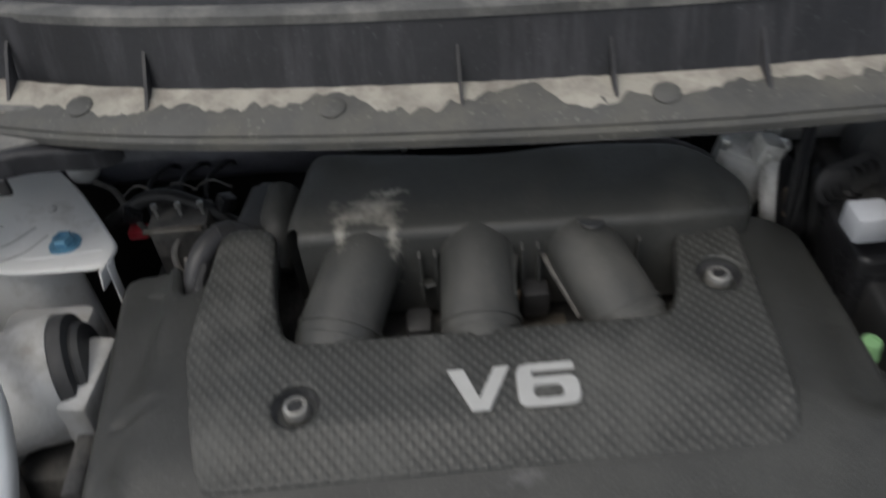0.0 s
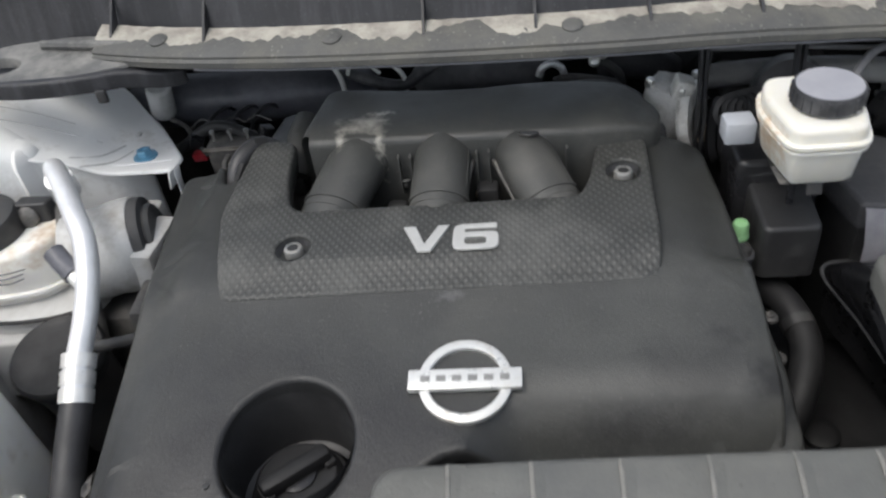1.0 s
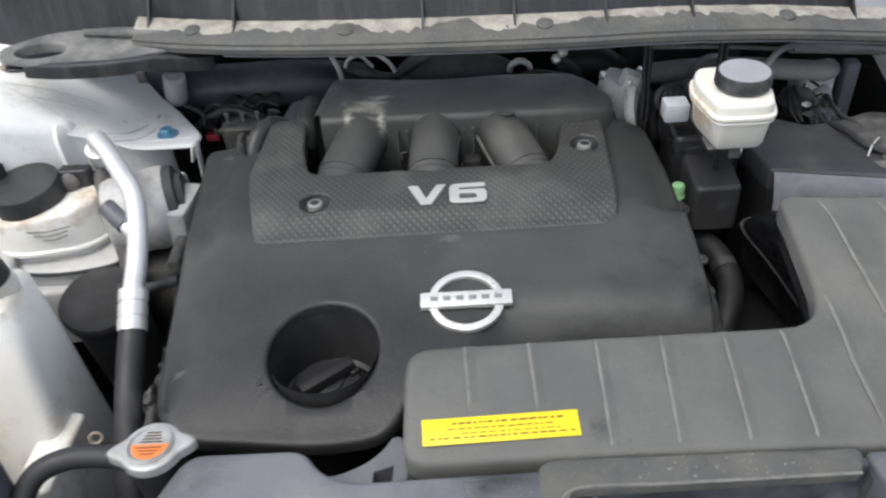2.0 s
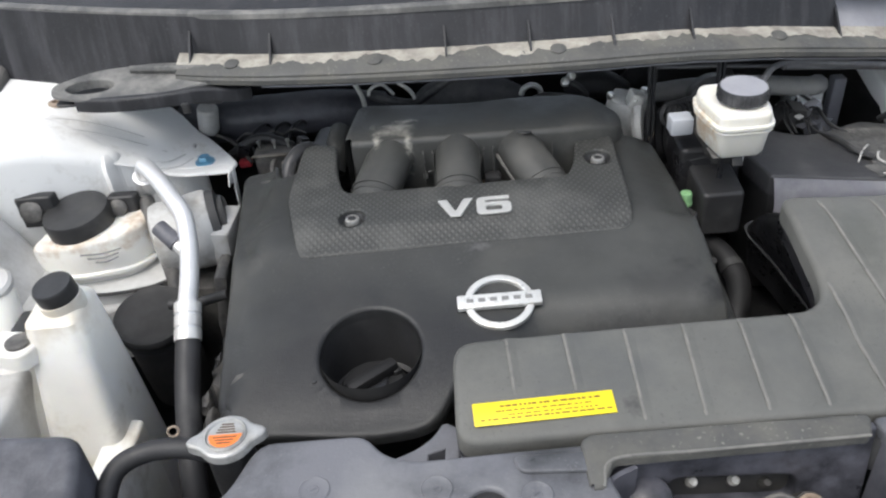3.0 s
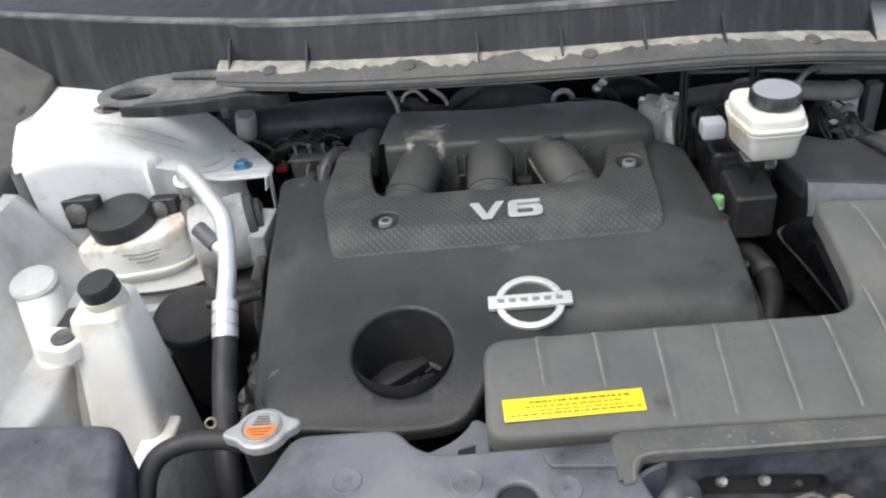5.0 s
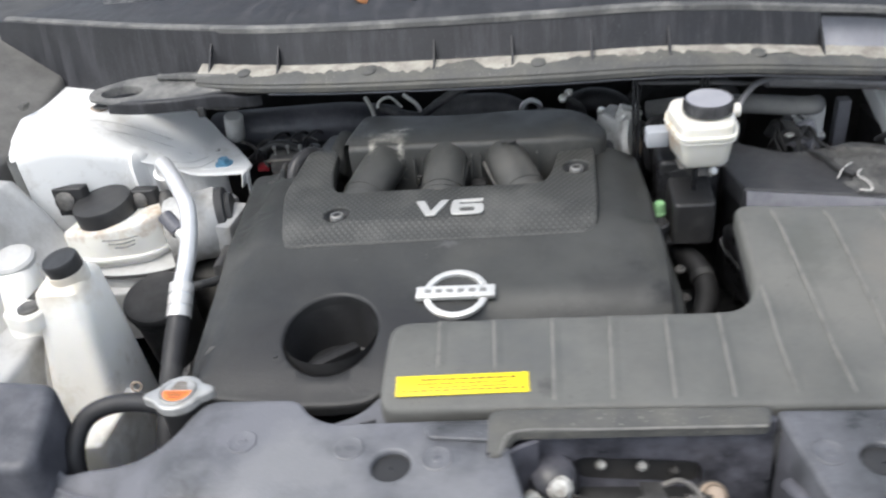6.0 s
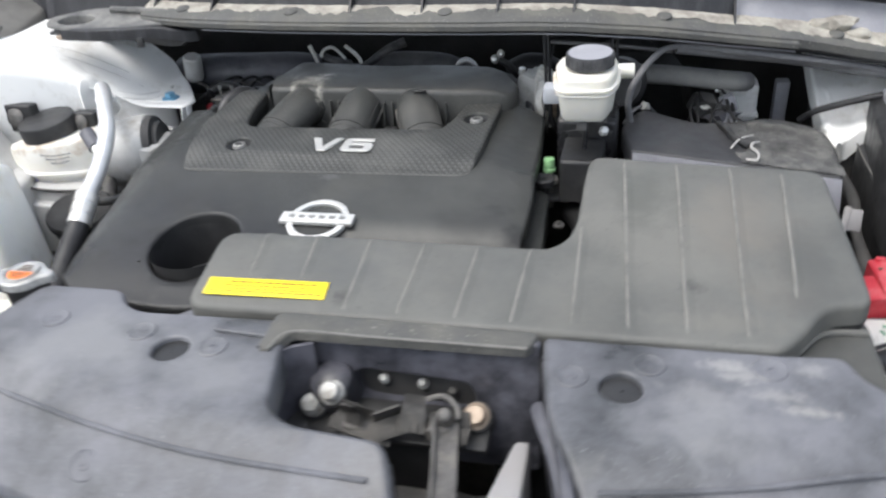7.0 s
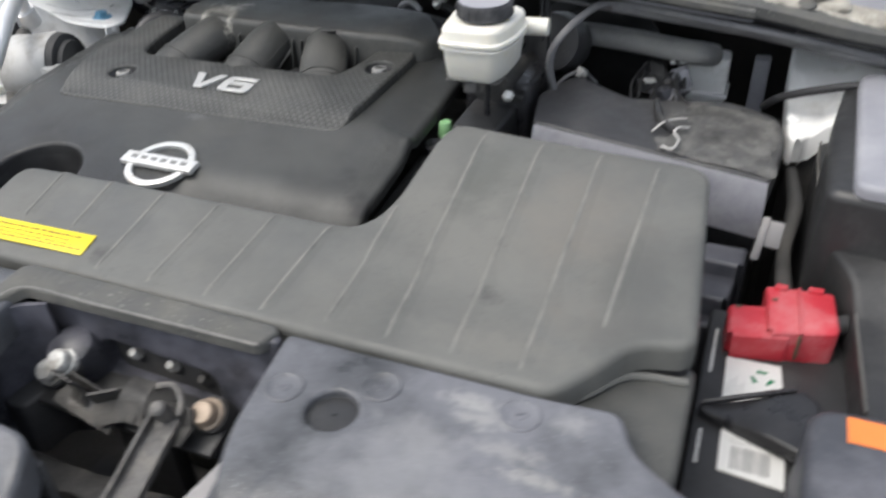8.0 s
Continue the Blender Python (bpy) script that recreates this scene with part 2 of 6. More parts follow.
M_WIRE = mat("pale wire sheath", (0.45, 0.44, 0.42), 0.5, var=0.1, scale=40, bump=0.05)
M_GREENINK = mat("green print", (0.03, 0.2, 0.1), 0.6, var=0.1, scale=30, bump=0.02)
M_BROWNINK = mat("brown print", (0.22, 0.13, 0.02), 0.6, var=0.1, scale=30, bump=0.02)
M_DARKMETAL = mat("sooty metal", (0.062, 0.060, 0.058), 0.6, 0.4, var=0.4, scale=25, dust=(0.15, 0.142, 0.13), amount=0.3, dscale=25, bump=0.5)
M_RUST = mat("dull rusty metal", (0.16, 0.14, 0.115), 0.65, 0.3, var=0.35, scale=40, dust=(0.35, 0.33, 0.3), amount=0.35, dscale=40, bump=0.5)
M_BAY = mat("grimy bay metal", (0.04, 0.04, 0.041), 0.7, var=0.35, scale=12, dust=(0.09, 0.085, 0.08), amount=0.3, bump=0.3, bscale=60)
M_CLOTH = mat("grey-brown felt trim", (0.105, 0.102, 0.096), 0.85, var=0.25, scale=20, dust=(0.17, 0.165, 0.155), amount=0.35, dscale=12, bump=0.4, bscale=120)
# Pale lavender holds sky light on upward faces as well as dust.
M_TRIMBLUE = mat("sky-lit dusted plastic", (0.25, 0.252, 0.278), 0.42, var=0.12, scale=9, dust=(0.34, 0.34, 0.365), amount=0.4, dscale=14, bump=0.15, bscale=300)
M_CRUST = mat("grey grime crust", (0.060, 0.060, 0.060), 0.8, var=0.6, scale=90, dust=(0.16, 0.157, 0.148), amount=0.48, dscale=48, bump=0.9, bscale=260, spots=[((0.36, 0.47, 0.98), (0.022, 0.03, 0.05), (0.03, 0.03, 0.03), 0.7), ((0.345, 0.53, 0.98), (0.03, 0.015, 0.05), (0.03, 0.03, 0.03), 0.7), ((0.395, 0.50, 0.98), (0.015, 0.03, 0.05), (0.035, 0.035, 0.035), 0.6)])
M_ZINC = mat("dusty zinc bolt", (0.55, 0.55, 0.53), 0.55, 0.2, var=0.35, scale=120, dust=(0.25, 0.23, 0.2), amount=0.4, dscale=110, bump=0.4)
M_CAPMETAL = mat("dulled pressed steel", (0.50, 0.50, 0.49), 0.42, 0.55, var=0.15, scale=50, dust=(0.33, 0.32, 0.30), amount=0.3, dscale=40, bump=0.1)
M_DULLSTEEL = mat("dulled zinc bolt", (0.36, 0.36, 0.35), 0.5, 0.6, var=0.2, scale=90, dust=(0.25, 0.23, 0.2), amount=0.3, dscale=90, bump=0.2)
M_HOSEGREY = mat("greyed rubber hose", (0.13, 0.13, 0.138), 0.6, var=0.2, scale=40, dust=(0.22, 0.22, 0.22), amount=0.35, dscale=30, bump=0.15)
M_CASTGREY = mat("greasy grey casting", (0.10, 0.097, 0.094), 0.55, 0.3, var=0.5, scale=60, dust=(0.24, 0.225, 0.205), amount=0.28, dscale=50, bump=0.5)
M_CASTING = mat("pale aluminium casting", (0.5, 0.5, 0.49), 0.5, 0.15, var=0.12, scale=30, dust=(0.33, 0.31, 0.28), amount=0.3, dscale=25, bump=0.35, bscale=350)
M_PALECAST = mat("pale oxidised casting", (0.72, 0.71, 0.68), 0.55, 0.0, var=0.18, scale=60, dust=(0.36, 0.35, 0.32), amount=0.32, dscale=60, bump=0.5, bscale=250)
M_GLOSSBLACK = mat("glossy black plastic", (0.018, 0.018, 0.020), 0.3, var=0.2, scale=20, dust=(0.05, 0.05, 0.055), amount=0.2, dscale=20, bump=0.1)
M_GLOSSBOX = mat("glossy bluish black plastic", (0.036, 0.037, 0.044), 0.28, var=0.2, scale=10, dust=(0.13, 0.13, 0.155), amount=0.42, dscale=22, bump=0.12, bscale=200)
# Dark gloss reflecting sky, with that reflection put into a pale base colour.
M_SKYSHEEN = mat("glossy plastic with painted sky sheen", (0.27, 0.272, 0.31), 0.28, var=0.2, scale=14, dust=(0.40, 0.40, 0.43), amount=0.4, dscale=20, bump=0.1, bscale=200)
M_PLATE = mat("dull grey plate", (0.29, 0.285, 0.29), 0.5, 0.1, var=0.12, scale=12, dust=(0.33, 0.31, 0.30), amount=0.3, bump=0.1)
M_LEAF = mat("dead leaf", (0.36, 0.16, 0.06), 0.8, var=0.3, scale=60, bump=0.3)
M_ASPHALT = mat("asphalt", (0.05, 0.05, 0.052), 0.85, var=0.3, scale=4, bump=0.6, bscale=90)
M_GLASS = mat("tinted glass", (0.02, 0.022, 0.024), 0.08, var=0.05, bump=0.0, dust=(0.1, 0.1, 0.1), amount=0.3)


# ---- building helpers ----
def part(name, bm, material, parent=None, label=""):
    me = bpy.data.meshes.new(name)
    bm.normal_update()
    for f in bm.faces:
        f.smooth = True
    for e in bm.edges:
        e.smooth = len(e.link_faces) != 2 or e.calc_face_angle(0) < radians(38)
    bm.to_mesh(me)
    bm.free()
    me.materials.append(material)
    ob = new(name, me)
    if parent is not None:
        ob.parent = parent
        ob.matrix_parent_inverse = Matrix.Translation(-base_of(parent))
    return tagged(ob, label)


def base_of(ob):
    """Where a parent's own axes start: parts stand on the world's, things on their base."""
    return Vector(ob.location) if ob.parent is None else Vector((0, 0, 0))


def thing(name, at, label, category, group="", kind=""):
    ob = new(name)
    ob.location = at
    ob.empty_display_size = 0.02
    return tagged(ob, label, category, group, kind)


def rounded(points, r, steps=4):
    """A polygon with its corners rounded; a point may carry its own radius."""
    out, n = [], len(points)
    for i in range(n):
        p = Vector(points[i][:2])
        rad = points[i][2] if len(points[i]) > 2 else r
        a, c = Vector(points[i - 1][:2]) - p, Vector(points[(i + 1) % n][:2]) - p
        cut = min(rad, a.length * 0.45, c.length * 0.45)
        s, e = p + a.normalized() * cut, p + c.normalized() * cut
        for k in range(steps + 1):
            t = k / steps
            q = s * (1 - t) ** 2 + p * 2 * t * (1 - t) + e * t * t
            if not out or (q - out[-1]).length > 1e-5:
                out.append(q)
    return out


def area2(pts):
    return sum(pts[i - 1][0] * pts[i][1] - pts[i][0] * pts[i - 1][1] for i in range(len(pts))) / 2


def offset(pts, d):
    """The polygon pushed outward by d."""
    sgn = 1 if area2(pts) > 0 else -1
    out, n = [], len(pts)
    for i in range(n):
        a = (Vector(pts[i]) - Vector(pts[i - 1])).normalized()
        c = (Vector(pts[(i + 1) % n]) - Vector(pts[i])).normalized()
        na, nc = Vector((a.y, -a.x)), Vector((c.y, -c.x))
        m = na + nc
        m = m.normalized() / max(0.5, m.normalized().dot(na)) if m.length > 1e-6 else na
        out.append(Vector(pts[i]) + m * d * sgn)
    return out


def circle(cx, cy, r, n=32, ry=None):
    return [Vector((cx + r * math.cos(2 * math.pi * i / n), cy + (ry or r) * math.sin(2 * math.pi * i / n))) for i in range(n)]


def shell(outline, f, r=0.006, depth=0.02, holes=(), cuts=0.03, bottom=None, hole_depth=None, hole_r=None):
    """A moulded lid: a top surface z = f(x, y) inside the outline, rounded edges of radius r, and walls going down by depth (or to z = bottom)."""
    if not callable(f):
        z0 = f
        f = lambda x, y: z0
    bm = bmesh.new()
    loops = []
    outs = [offset(outline, -r)] + [offset(h, hole_r if hole_r is not None else r) for h in holes]
    for pts in outs:
        vs = [bm.verts.new((p.x, p.y, 0)) for p in pts]
        loops.append(vs)
        for i in range(len(vs)):
            bm.edges.new((vs[i - 1], vs[i]))
    bmesh.ops.triangle_fill(bm, use_beauty=True, use_dissolve=False, edges=bm.edges[:])
    if cuts:
        for ax in (0, 1):
            lo, hi = min(p[ax] for p in outs[0]), max(p[ax] for p in outs[0])
            k = lo + cuts
            while k < hi:
                no = [0, 0, 0]
                no[ax] = 1
                co = [0, 0, 0]
                co[ax] = k
                bmesh.ops.bisect_plane(bm, geom=bm.verts[:] + bm.edges[:] + bm.faces[:], plane_co=co, plane_no=no, dist=1e-6)
                k += cuts
    bmesh.ops.recalc_face_normals(bm, faces=bm.faces[:])
    if bm.faces and sum(fc.normal.z * fc.calc_area() for fc in bm.faces) < 0:
        bmesh.ops.reverse_faces(bm, faces=bm.faces[:])
    # walk the borders and grow the rounded rim
    bmesh.ops.dissolve_degenerate(bm, dist=1e-6, edges=bm.edges[:])
    loose = [e for e in bm.edges if not e.link_faces]
    bmesh.ops.delete(bm, geom=loose, context="EDGES")
    border = {}
    for e in bm.edges:
        if len(e.link_faces) == 1:
            lp = e.link_loops[0]
            border[lp.vert] = lp.link_loop_next.vert
    rims, seen = [], set()
    for v in list(border):
        if v in seen:
            continue
        ring, w = [], v
        while w in border and w not in seen:
            seen.add(w)
            ring.append(w)
            w = border[w]
        if w is v:
            rims.append(ring)
    for v in bm.verts:
        v.co.z = f(v.co.x, v.co.y)
    for ring in rims:
        pts = [Vector((v.co.x, v.co.y)) for v in ring]
        inner = area2(pts) < 0
        rr = (hole_r if hole_r is not None else r) if inner else r
        prev, n = ring, len(ring)
        steps = ((0.38, 0.08), (0.71, 0.29), (0.92, 0.62), (1.0, 1.0)) if rr > 0.0015 else ((1.0, 1.0),)
        rows = [(offset(pts, (rr * o) * (1 if not inner else -1)), rr * dn) for o, dn in steps]
        d = (hole_depth if hole_depth is not None else depth) if inner else depth
        rows.append((rows[-1][0], d))
        for row, dn in rows:
            last = (row, dn) == rows[-1]
            cur = []
            for i, q in enumerate(row):
                z = ring[i].co.z - dn
                if last and bottom is not None and not inner:
                    z = bottom
                cur.append(bm.verts.new((q.x, q.y, z)))
            for i in range(n):
                bm.faces.new((prev[i], cur[i], cur[(i + 1) % n], prev[(i + 1) % n]))
            prev = cur
    bmesh.ops.recalc_face_normals(bm, faces=bm.faces[:])
    return bm


def box(x0, x1, y0, y1, z0, z1, r=0.004):
    """A rounded block."""
    bm = bmesh.new()
    bmesh.ops.create_cube(bm, size=1, matrix=Matrix.LocRotScale(((x0 + x1) / 2, (y0 + y1) / 2, (z0 + z1) / 2), None, (x1 - x0, y1 - y0, z1 - z0)))
    if r:
        bmesh.ops.bevel(bm, geom=bm.edges[:], offset=r, segments=2, affect="EDGES", profile=0.5)
    return bm


def moved(bm, m):
    bmesh.ops.transform(bm, matrix=m, verts=bm.verts[:])
    return bm


def joined(*bms):
    out = bmesh.new()
    for b in bms:
        me = bpy.data.meshes.new("tmp")
        b.to_mesh(me)
        b.free()
        out.from_mesh(me)
        bpy.data.meshes.remove(me)
    return out


def lathe(profile, n=32, cap=True):
    """A turned body from (radius, z) rows, round the z axis."""
    bm = bmesh.new()
    rings = []
    for r, z in profile:
        rings.append([bm.verts.new((r * math.cos(2 * math.pi * i / n), r * math.sin(2 * math.pi * i / n), z)) for i in range(n)])
    for a, c in zip(rings, rings[1:]):
        for i in range(n):
            bm.faces.new((a[i - 1], a[i], c[i], c[i - 1]))
    if cap:
        bm.faces.new(rings[0][::-1])
        bm.faces.new(rings[-1])
    bmesh.ops.recalc_face_normals(bm, faces=bm.faces[:])
    return bm


def spline(points, steps=8):
    pts = [Vector(p) for p in points]
    if len(pts) < 3:
        return pts
    ext = [pts[0] * 2 - pts[1]] + pts + [pts[-1] * 2 - pts[-2]]
    out = []
    for i in range(1, len(ext) - 2):
        p0, p1, p2, p3 = ext[i - 1 : i + 3]
        for k in range(steps):
            t = k / steps
            out.append(0.5 * ((2 * p1) + (p2 - p0) * t + (2 * p0 - 5 * p1 + 4 * p2 - p3) * t * t + (3 * p1 - p0 - 3 * p2 + p3) * t**3))
    return out + [pts[-1]]


def tube(points, radius, n=12, steps=8, flat=1.0):
    """A hose or pipe swept along a smooth line; radius a number or one per given point."""
    path = spline(points, steps)
    m = len(path)
    rad = [radius] * m if not isinstance(radius, (list, tuple)) else [float(np.interp(i / (m - 1), np.linspace(0, 1, len(radius)), radius)) for i in range(m)]
    bm = bmesh.new()
    rings, up = [], Vector((0, 0, 1))
    for i, p in enumerate(path):
        d = (path[min(i + 1, m - 1)] - path[max(i - 1, 0)]).normalized()
        s = d.cross(up)
        if s.length < 0.1:
            s = d.cross(Vector((0, 1, 0)))
        s.normalize()
        u = s.cross(d).normalized()
        rings.append([bm.verts.new(p + (s * math.cos(2 * math.pi * k / n) + u * math.sin(2 * math.pi * k / n) * flat) * rad[i]) for k in range(n)])
    for a, c in zip(rings, rings[1:]):
        for i in range(n):
            bm.faces.new((a[i - 1], a[i], c[i], c[i - 1]))
    bm.faces.new(rings[0][::-1])
    bm.faces.new(rings[-1])
    bmesh.ops.recalc_face_normals(bm, faces=bm.faces[:])
    return bm


def prism(section, x0, x1, along="x"):
    """A closed section of (y, z) points swept along x."""
    bm = bmesh.new()
    a = [bm.verts.new((x0, y, z)) for y, z in section]
    c = [bm.verts.new((x1, y, z)) for y, z in section]
    n = len(section)
    for i in range(n):
        bm.faces.new((a[i - 1], a[i], c[i], c[i - 1]))
    bm.faces.new(a)
    bm.faces.new(c[::-1])
    bmesh.ops.recalc_face_normals(bm, faces=bm.faces[:])
    return bm


def prism_z(outline, z0, z1):
    """A flat plate from a plan outline."""
    bm = bmesh.new()
    a, c = ([bm.verts.new((x, y, z)) for x, y in outline] for z in (z0, z1))
    for i in range(len(outline)):
        bm.faces.new((a[i - 1], a[i], c[i], c[i - 1]))
    bm.faces.new(a)
    bm.faces.new(c[::-1])
    bmesh.ops.recalc_face_normals(bm, faces=bm.faces[:])
    return bm


def sweep_section(section, line):
    """A (forward, up) section carried along a line of (x, y, z); forward is the line's left-hand side in plan."""
    pts = [Vector(p) for p in line]
    bm = bmesh.new()
    rings = []
    for i, p in enumerate(pts):
        d = pts[min(i + 1, len(pts) - 1)] - pts[max(i - 1, 0)]
        d.z = 0
        d.normalize()
        lft = Vector((-d.y, d.x, 0))
        rings.append([bm.verts.new(p + lft * a + Vector((0, 0, h))) for a, h in section])
    n = len(section)
    for a, c in zip(rings, rings[1:]):
        for i in range(n):
            bm.faces.new((a[i - 1], a[i], c[i], c[i - 1]))
    bm.faces.new(rings[0])
    bm.faces.new(rings[-1][::-1])
    bmesh.ops.recalc_face_normals(bm, faces=bm.faces[:])
    return bm


def smooth01(t):
    t = min(1.0, max(0.0, t))
    return t * t * (3 - 2 * t)


def bolt(name, at, r, h, material, label, axis=(0, 0, 1), category="bolt"):
    """A hexagon flange bolt."""
    turn = Vector(axis).to_track_quat("Z", "Y").to_matrix().to_4x4()
    m = Matrix.Translation(at) @ turn
    t = thing(name, at, label, category)
    part("flange", moved(lathe([(r * 0.6, -0.002), (r * 1.55, -0.001), (r * 1.5, 0.0015), (r * 0.9, 0.003)], 24), m), material, t)
    part("head", moved(lathe([(r, 0.002), (r, h * 0.85), (r * 0.85, h), (r * 0.45, h), (r * 0.4, h - 0.0015)], 6), m), material, t)
    return t


def blob(name, at, size, material, parent=None, label="", seed=1.0, rough=0.35):
    """A lumpy rounded clot, for tape, connectors and caked grime."""
    bm = bmesh.new()
    bmesh.ops.create_icosphere(bm, subdivisions=2, radius=1)
    for v in bm.verts:
        k = 1 + rough * noise.noise(v.co * 1.7 + Vector((seed, seed * 2, 0)))
        v.co = Vector([c * k * h for c, h in zip(v.co, size)])
    moved(bm, Matrix.Translation(at))
    return part(name, bm, material, parent, label)


def hose_thing(name, points, radius, material, label, category="hose", n=10, clamps=()):
    """A single hose, pipe or cable as a thing, with clamps at given points."""
    t = thing(name, points[-1], label, category)
    part(category if category in ("hose", "pipe", "cable") else "body", tube(points, radius, n), material, t)
    for a, b in clamps:
        part("clamp", tube([a, b], (radius if not isinstance(radius, (list, tuple)) else radius[0]) * 1.2, 14, 2), M_STEEL, t, "steel hose clamp")
    return t


def shift(ob, x, y, z):
    """Moves a whole thing with its parts."""
    ob.location = ob.location + Vector((x, y, z))


def loft(rings, closed=True):
    """A skin over rings of points, all of one length."""
    bm = bmesh.new()
    vs = [[bm.verts.new(p) for p in ring] for ring in rings]
    n = len(vs[0])
    for a, c in zip(vs, vs[1:]):
        for i in range(n if closed else n - 1):
            j = (i + 1) % n
            bm.faces.new((a[i], a[j], c[j], c[i]))
    if closed:
        bm.faces.new(vs[0][::-1])
        bm.faces.new(vs[-1])
    bmesh.ops.recalc_face_normals(bm, faces=bm.faces[:])
    return bm


# ---- the setting: ground and the shell of the bay ----
def plate(x0, x1, y0, y1, z0, z1, name, material, label, category="panel"):
    return tagged(part(name, box(x0, x1, y0, y1, z0, z1, 0), material), label, category, "", "structure")


g = bmesh.new()
bmesh.ops.create_grid(g, x_segments=40, y_segments=40, size=400)
tagged(part("ground", g, M_ASPHALT), "grey asphalt parking ground under the car", "ground", "", "structure")
plate(-0.98, 0.98, 0.93, 0.96, 0.40, 1.10, "wall_firewall", M_BAY, "grimy black firewall at the back of the engine bay", "wall")
plate(-0.98, -0.95, -0.10, 0.93, 0.40, 0.90, "wall_side", M_BAY, "dark inner side wall of the engine bay", "wall")
plate(0.95, 0.98, -0.10, 0.93, 0.40, 0.90, "wall_side", M_BAY, "dark inner side wall of the engine bay", "wall")
plate(-0.95, 0.95, -0.12, -0.09, 0.40, 0.86, "wall_front", M_BAY, "black lower radiator support wall", "wall")
plate(-0.95, 0.95, -0.09, 0.93, 0.40, 0.44, "bay_floor", M_BAY, "grimy dark undertray of the engine bay", "floor")


# ---- engine cover ----
def cover_z(x, y):
    z = 1.004 + 0.06 * (y - 0.40)
    z -= 0.26 * max(0.0, 0.365 - y) - 0.02 * smooth01((0.365 - y) / 0.2)
    lobe = smooth01((x + 0.16) / 0.06)
    z -= 0.05 * lobe * smooth01((0.262 - y) / 0.055)
    z -= 0.012 * smooth01((-0.422 - x) / 0.010)
    z -= 1.5 * max(0.0, 0.180 - y) ** 2 * smooth01((-0.18 - x) / 0.03)
    z -= 0.45 * max(0.0, x - 0.060) * smooth01((0.375 - y) / 0.02)
    z -= 0.010 * smooth01((x - 0.03) / 0.04) * smooth01((y - 0.36) / 0.02)
    return z


cover = thing("engine_cover", (-0.18, 0.35, 0.90), "black moulded plastic engine cover with a silver badge", "engine cover")
HOLE = (-0.2885, 0.2175)
out = rounded([(-0.440, 0.170, 0.03), (-0.405, 0.138, 0.03), (-0.285, 0.128, 0.04), (-0.224, 0.134, 0.03), (-0.199, 0.183, 0.03), (-0.17, 0.208, 0.02), (0.05, 0.212, 0.02),
               (0.076, 0.225, 0.02), (0.080, 0.335), (0.077, 0.37), (0.076, 0.45), (0.07, 0.545, 0.02), (-0.024, 0.56), (-0.043, 0.475, 0.010), (-0.053, 0.450, 0.010),
               (-0.325, 0.450, 0.02), (-0.338, 0.50), (-0.342, 0.565, 0.02), (-0.385, 0.575, 0.02), (-0.398, 0.52), (-0.412, 0.515), (-0.418, 0.55, 0.01), (-0.468, 0.55, 0.02), (-0.455, 0.40)], 0.012)
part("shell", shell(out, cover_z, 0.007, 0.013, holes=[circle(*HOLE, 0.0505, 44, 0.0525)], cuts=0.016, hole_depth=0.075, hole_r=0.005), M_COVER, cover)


fo = rounded([(0.066, 0.222, 0.01), (0.090, 0.226, 0.012), (0.095, 0.30, 0.02), (0.091, 0.345, 0.02), (0.090, 0.405, 0.01), (0.066, 0.415, 0.01)], 0.01)
part("side_flange", shell(fo, lambda x, y: 0.938 + 0.10 * (y - 0.23) - 0.10 * (x - 0.075), 0.004, 0.04, cuts=0.02), M_COVER, cover)
part("side_grommet", moved(lathe([(0.013, -0.006), (0.0135, 0.001), (0.011, 0.003), (0.008, -0.002), (0.001, -0.003)], 24), Matrix.Translation((0.082, 0.416, 0.966))), M_RUBBER, cover, "black rubber grommet")


def panel_z(x, y):
    return 1.0135 + 0.075 * (y - 0.40) - 0.010 * smooth01((0.385 - y) / 0.03)


pout = rounded([(-0.372, 0.347, 0.012), (0.003, 0.352, 0.016), (0.008, 0.385, 0.02), (0.014, 0.53, 0.02), (0.0, 0.565, 0.01), (-0.026, 0.562, 0.01), (-0.044, 0.475, 0.010), (-0.055, 0.449, 0.010),
                (-0.325, 0.449, 0.018), (-0.337, 0.50), (-0.341, 0.565, 0.015), (-0.385, 0.57, 0.02), (-0.394, 0.45)], 0.01)
bl, br = (-0.3125, 0.3985), (-0.0125, 0.481)
part("panel", shell(pout, panel_z, 0.004, 0.013, holes=[circle(*bl, 0.0155, 24), circle(*br, 0.0155, 24)], cuts=0.02, hole_depth=0.012, hole_r=0.003), M_PANEL, cover, "embossed black plastic panel")
for c in (bl, br):
    zc = panel_z(*c)
    part("bolt_cup", moved(lathe([(0.0160, -0.002), (0.0125, -0.013), (0.0100, -0.0135), (0.001, -0.0138)], 24, False), Matrix.Translation((*c, zc))), M_CAP, cover)
    cap = part("bolt_head", moved(lathe([(0.0088, -0.010), (0.0088, -0.004), (0.0078, -0.0015), (0.0056, -0.0008), (0.0052, -0.003), (0.0008, -0.003)], 24), Matrix.Translation((*c, zc + 0.0005))), M_DULLSTEEL, cover, "zinc-plated socket bolt")
    part("bolt_socket", moved(lathe([(0.0053, -0.0022), (0.0050, -0.0014), (0.0010, -0.0014)], 6), Matrix.Translation((*c, zc + 0.0005))), M_BLACK, cap)


def glyph(outline, r, holes=()):
    """A raised letter from its plan outline round the middle of the lettering."""
    return shell(rounded(outline, r, 3), 0.0020, 0.0006, 0.0022, holes=[rounded(h, 0.004, 3) for h in holes], cuts=0, hole_depth=0.0022, hole_r=0.0005)


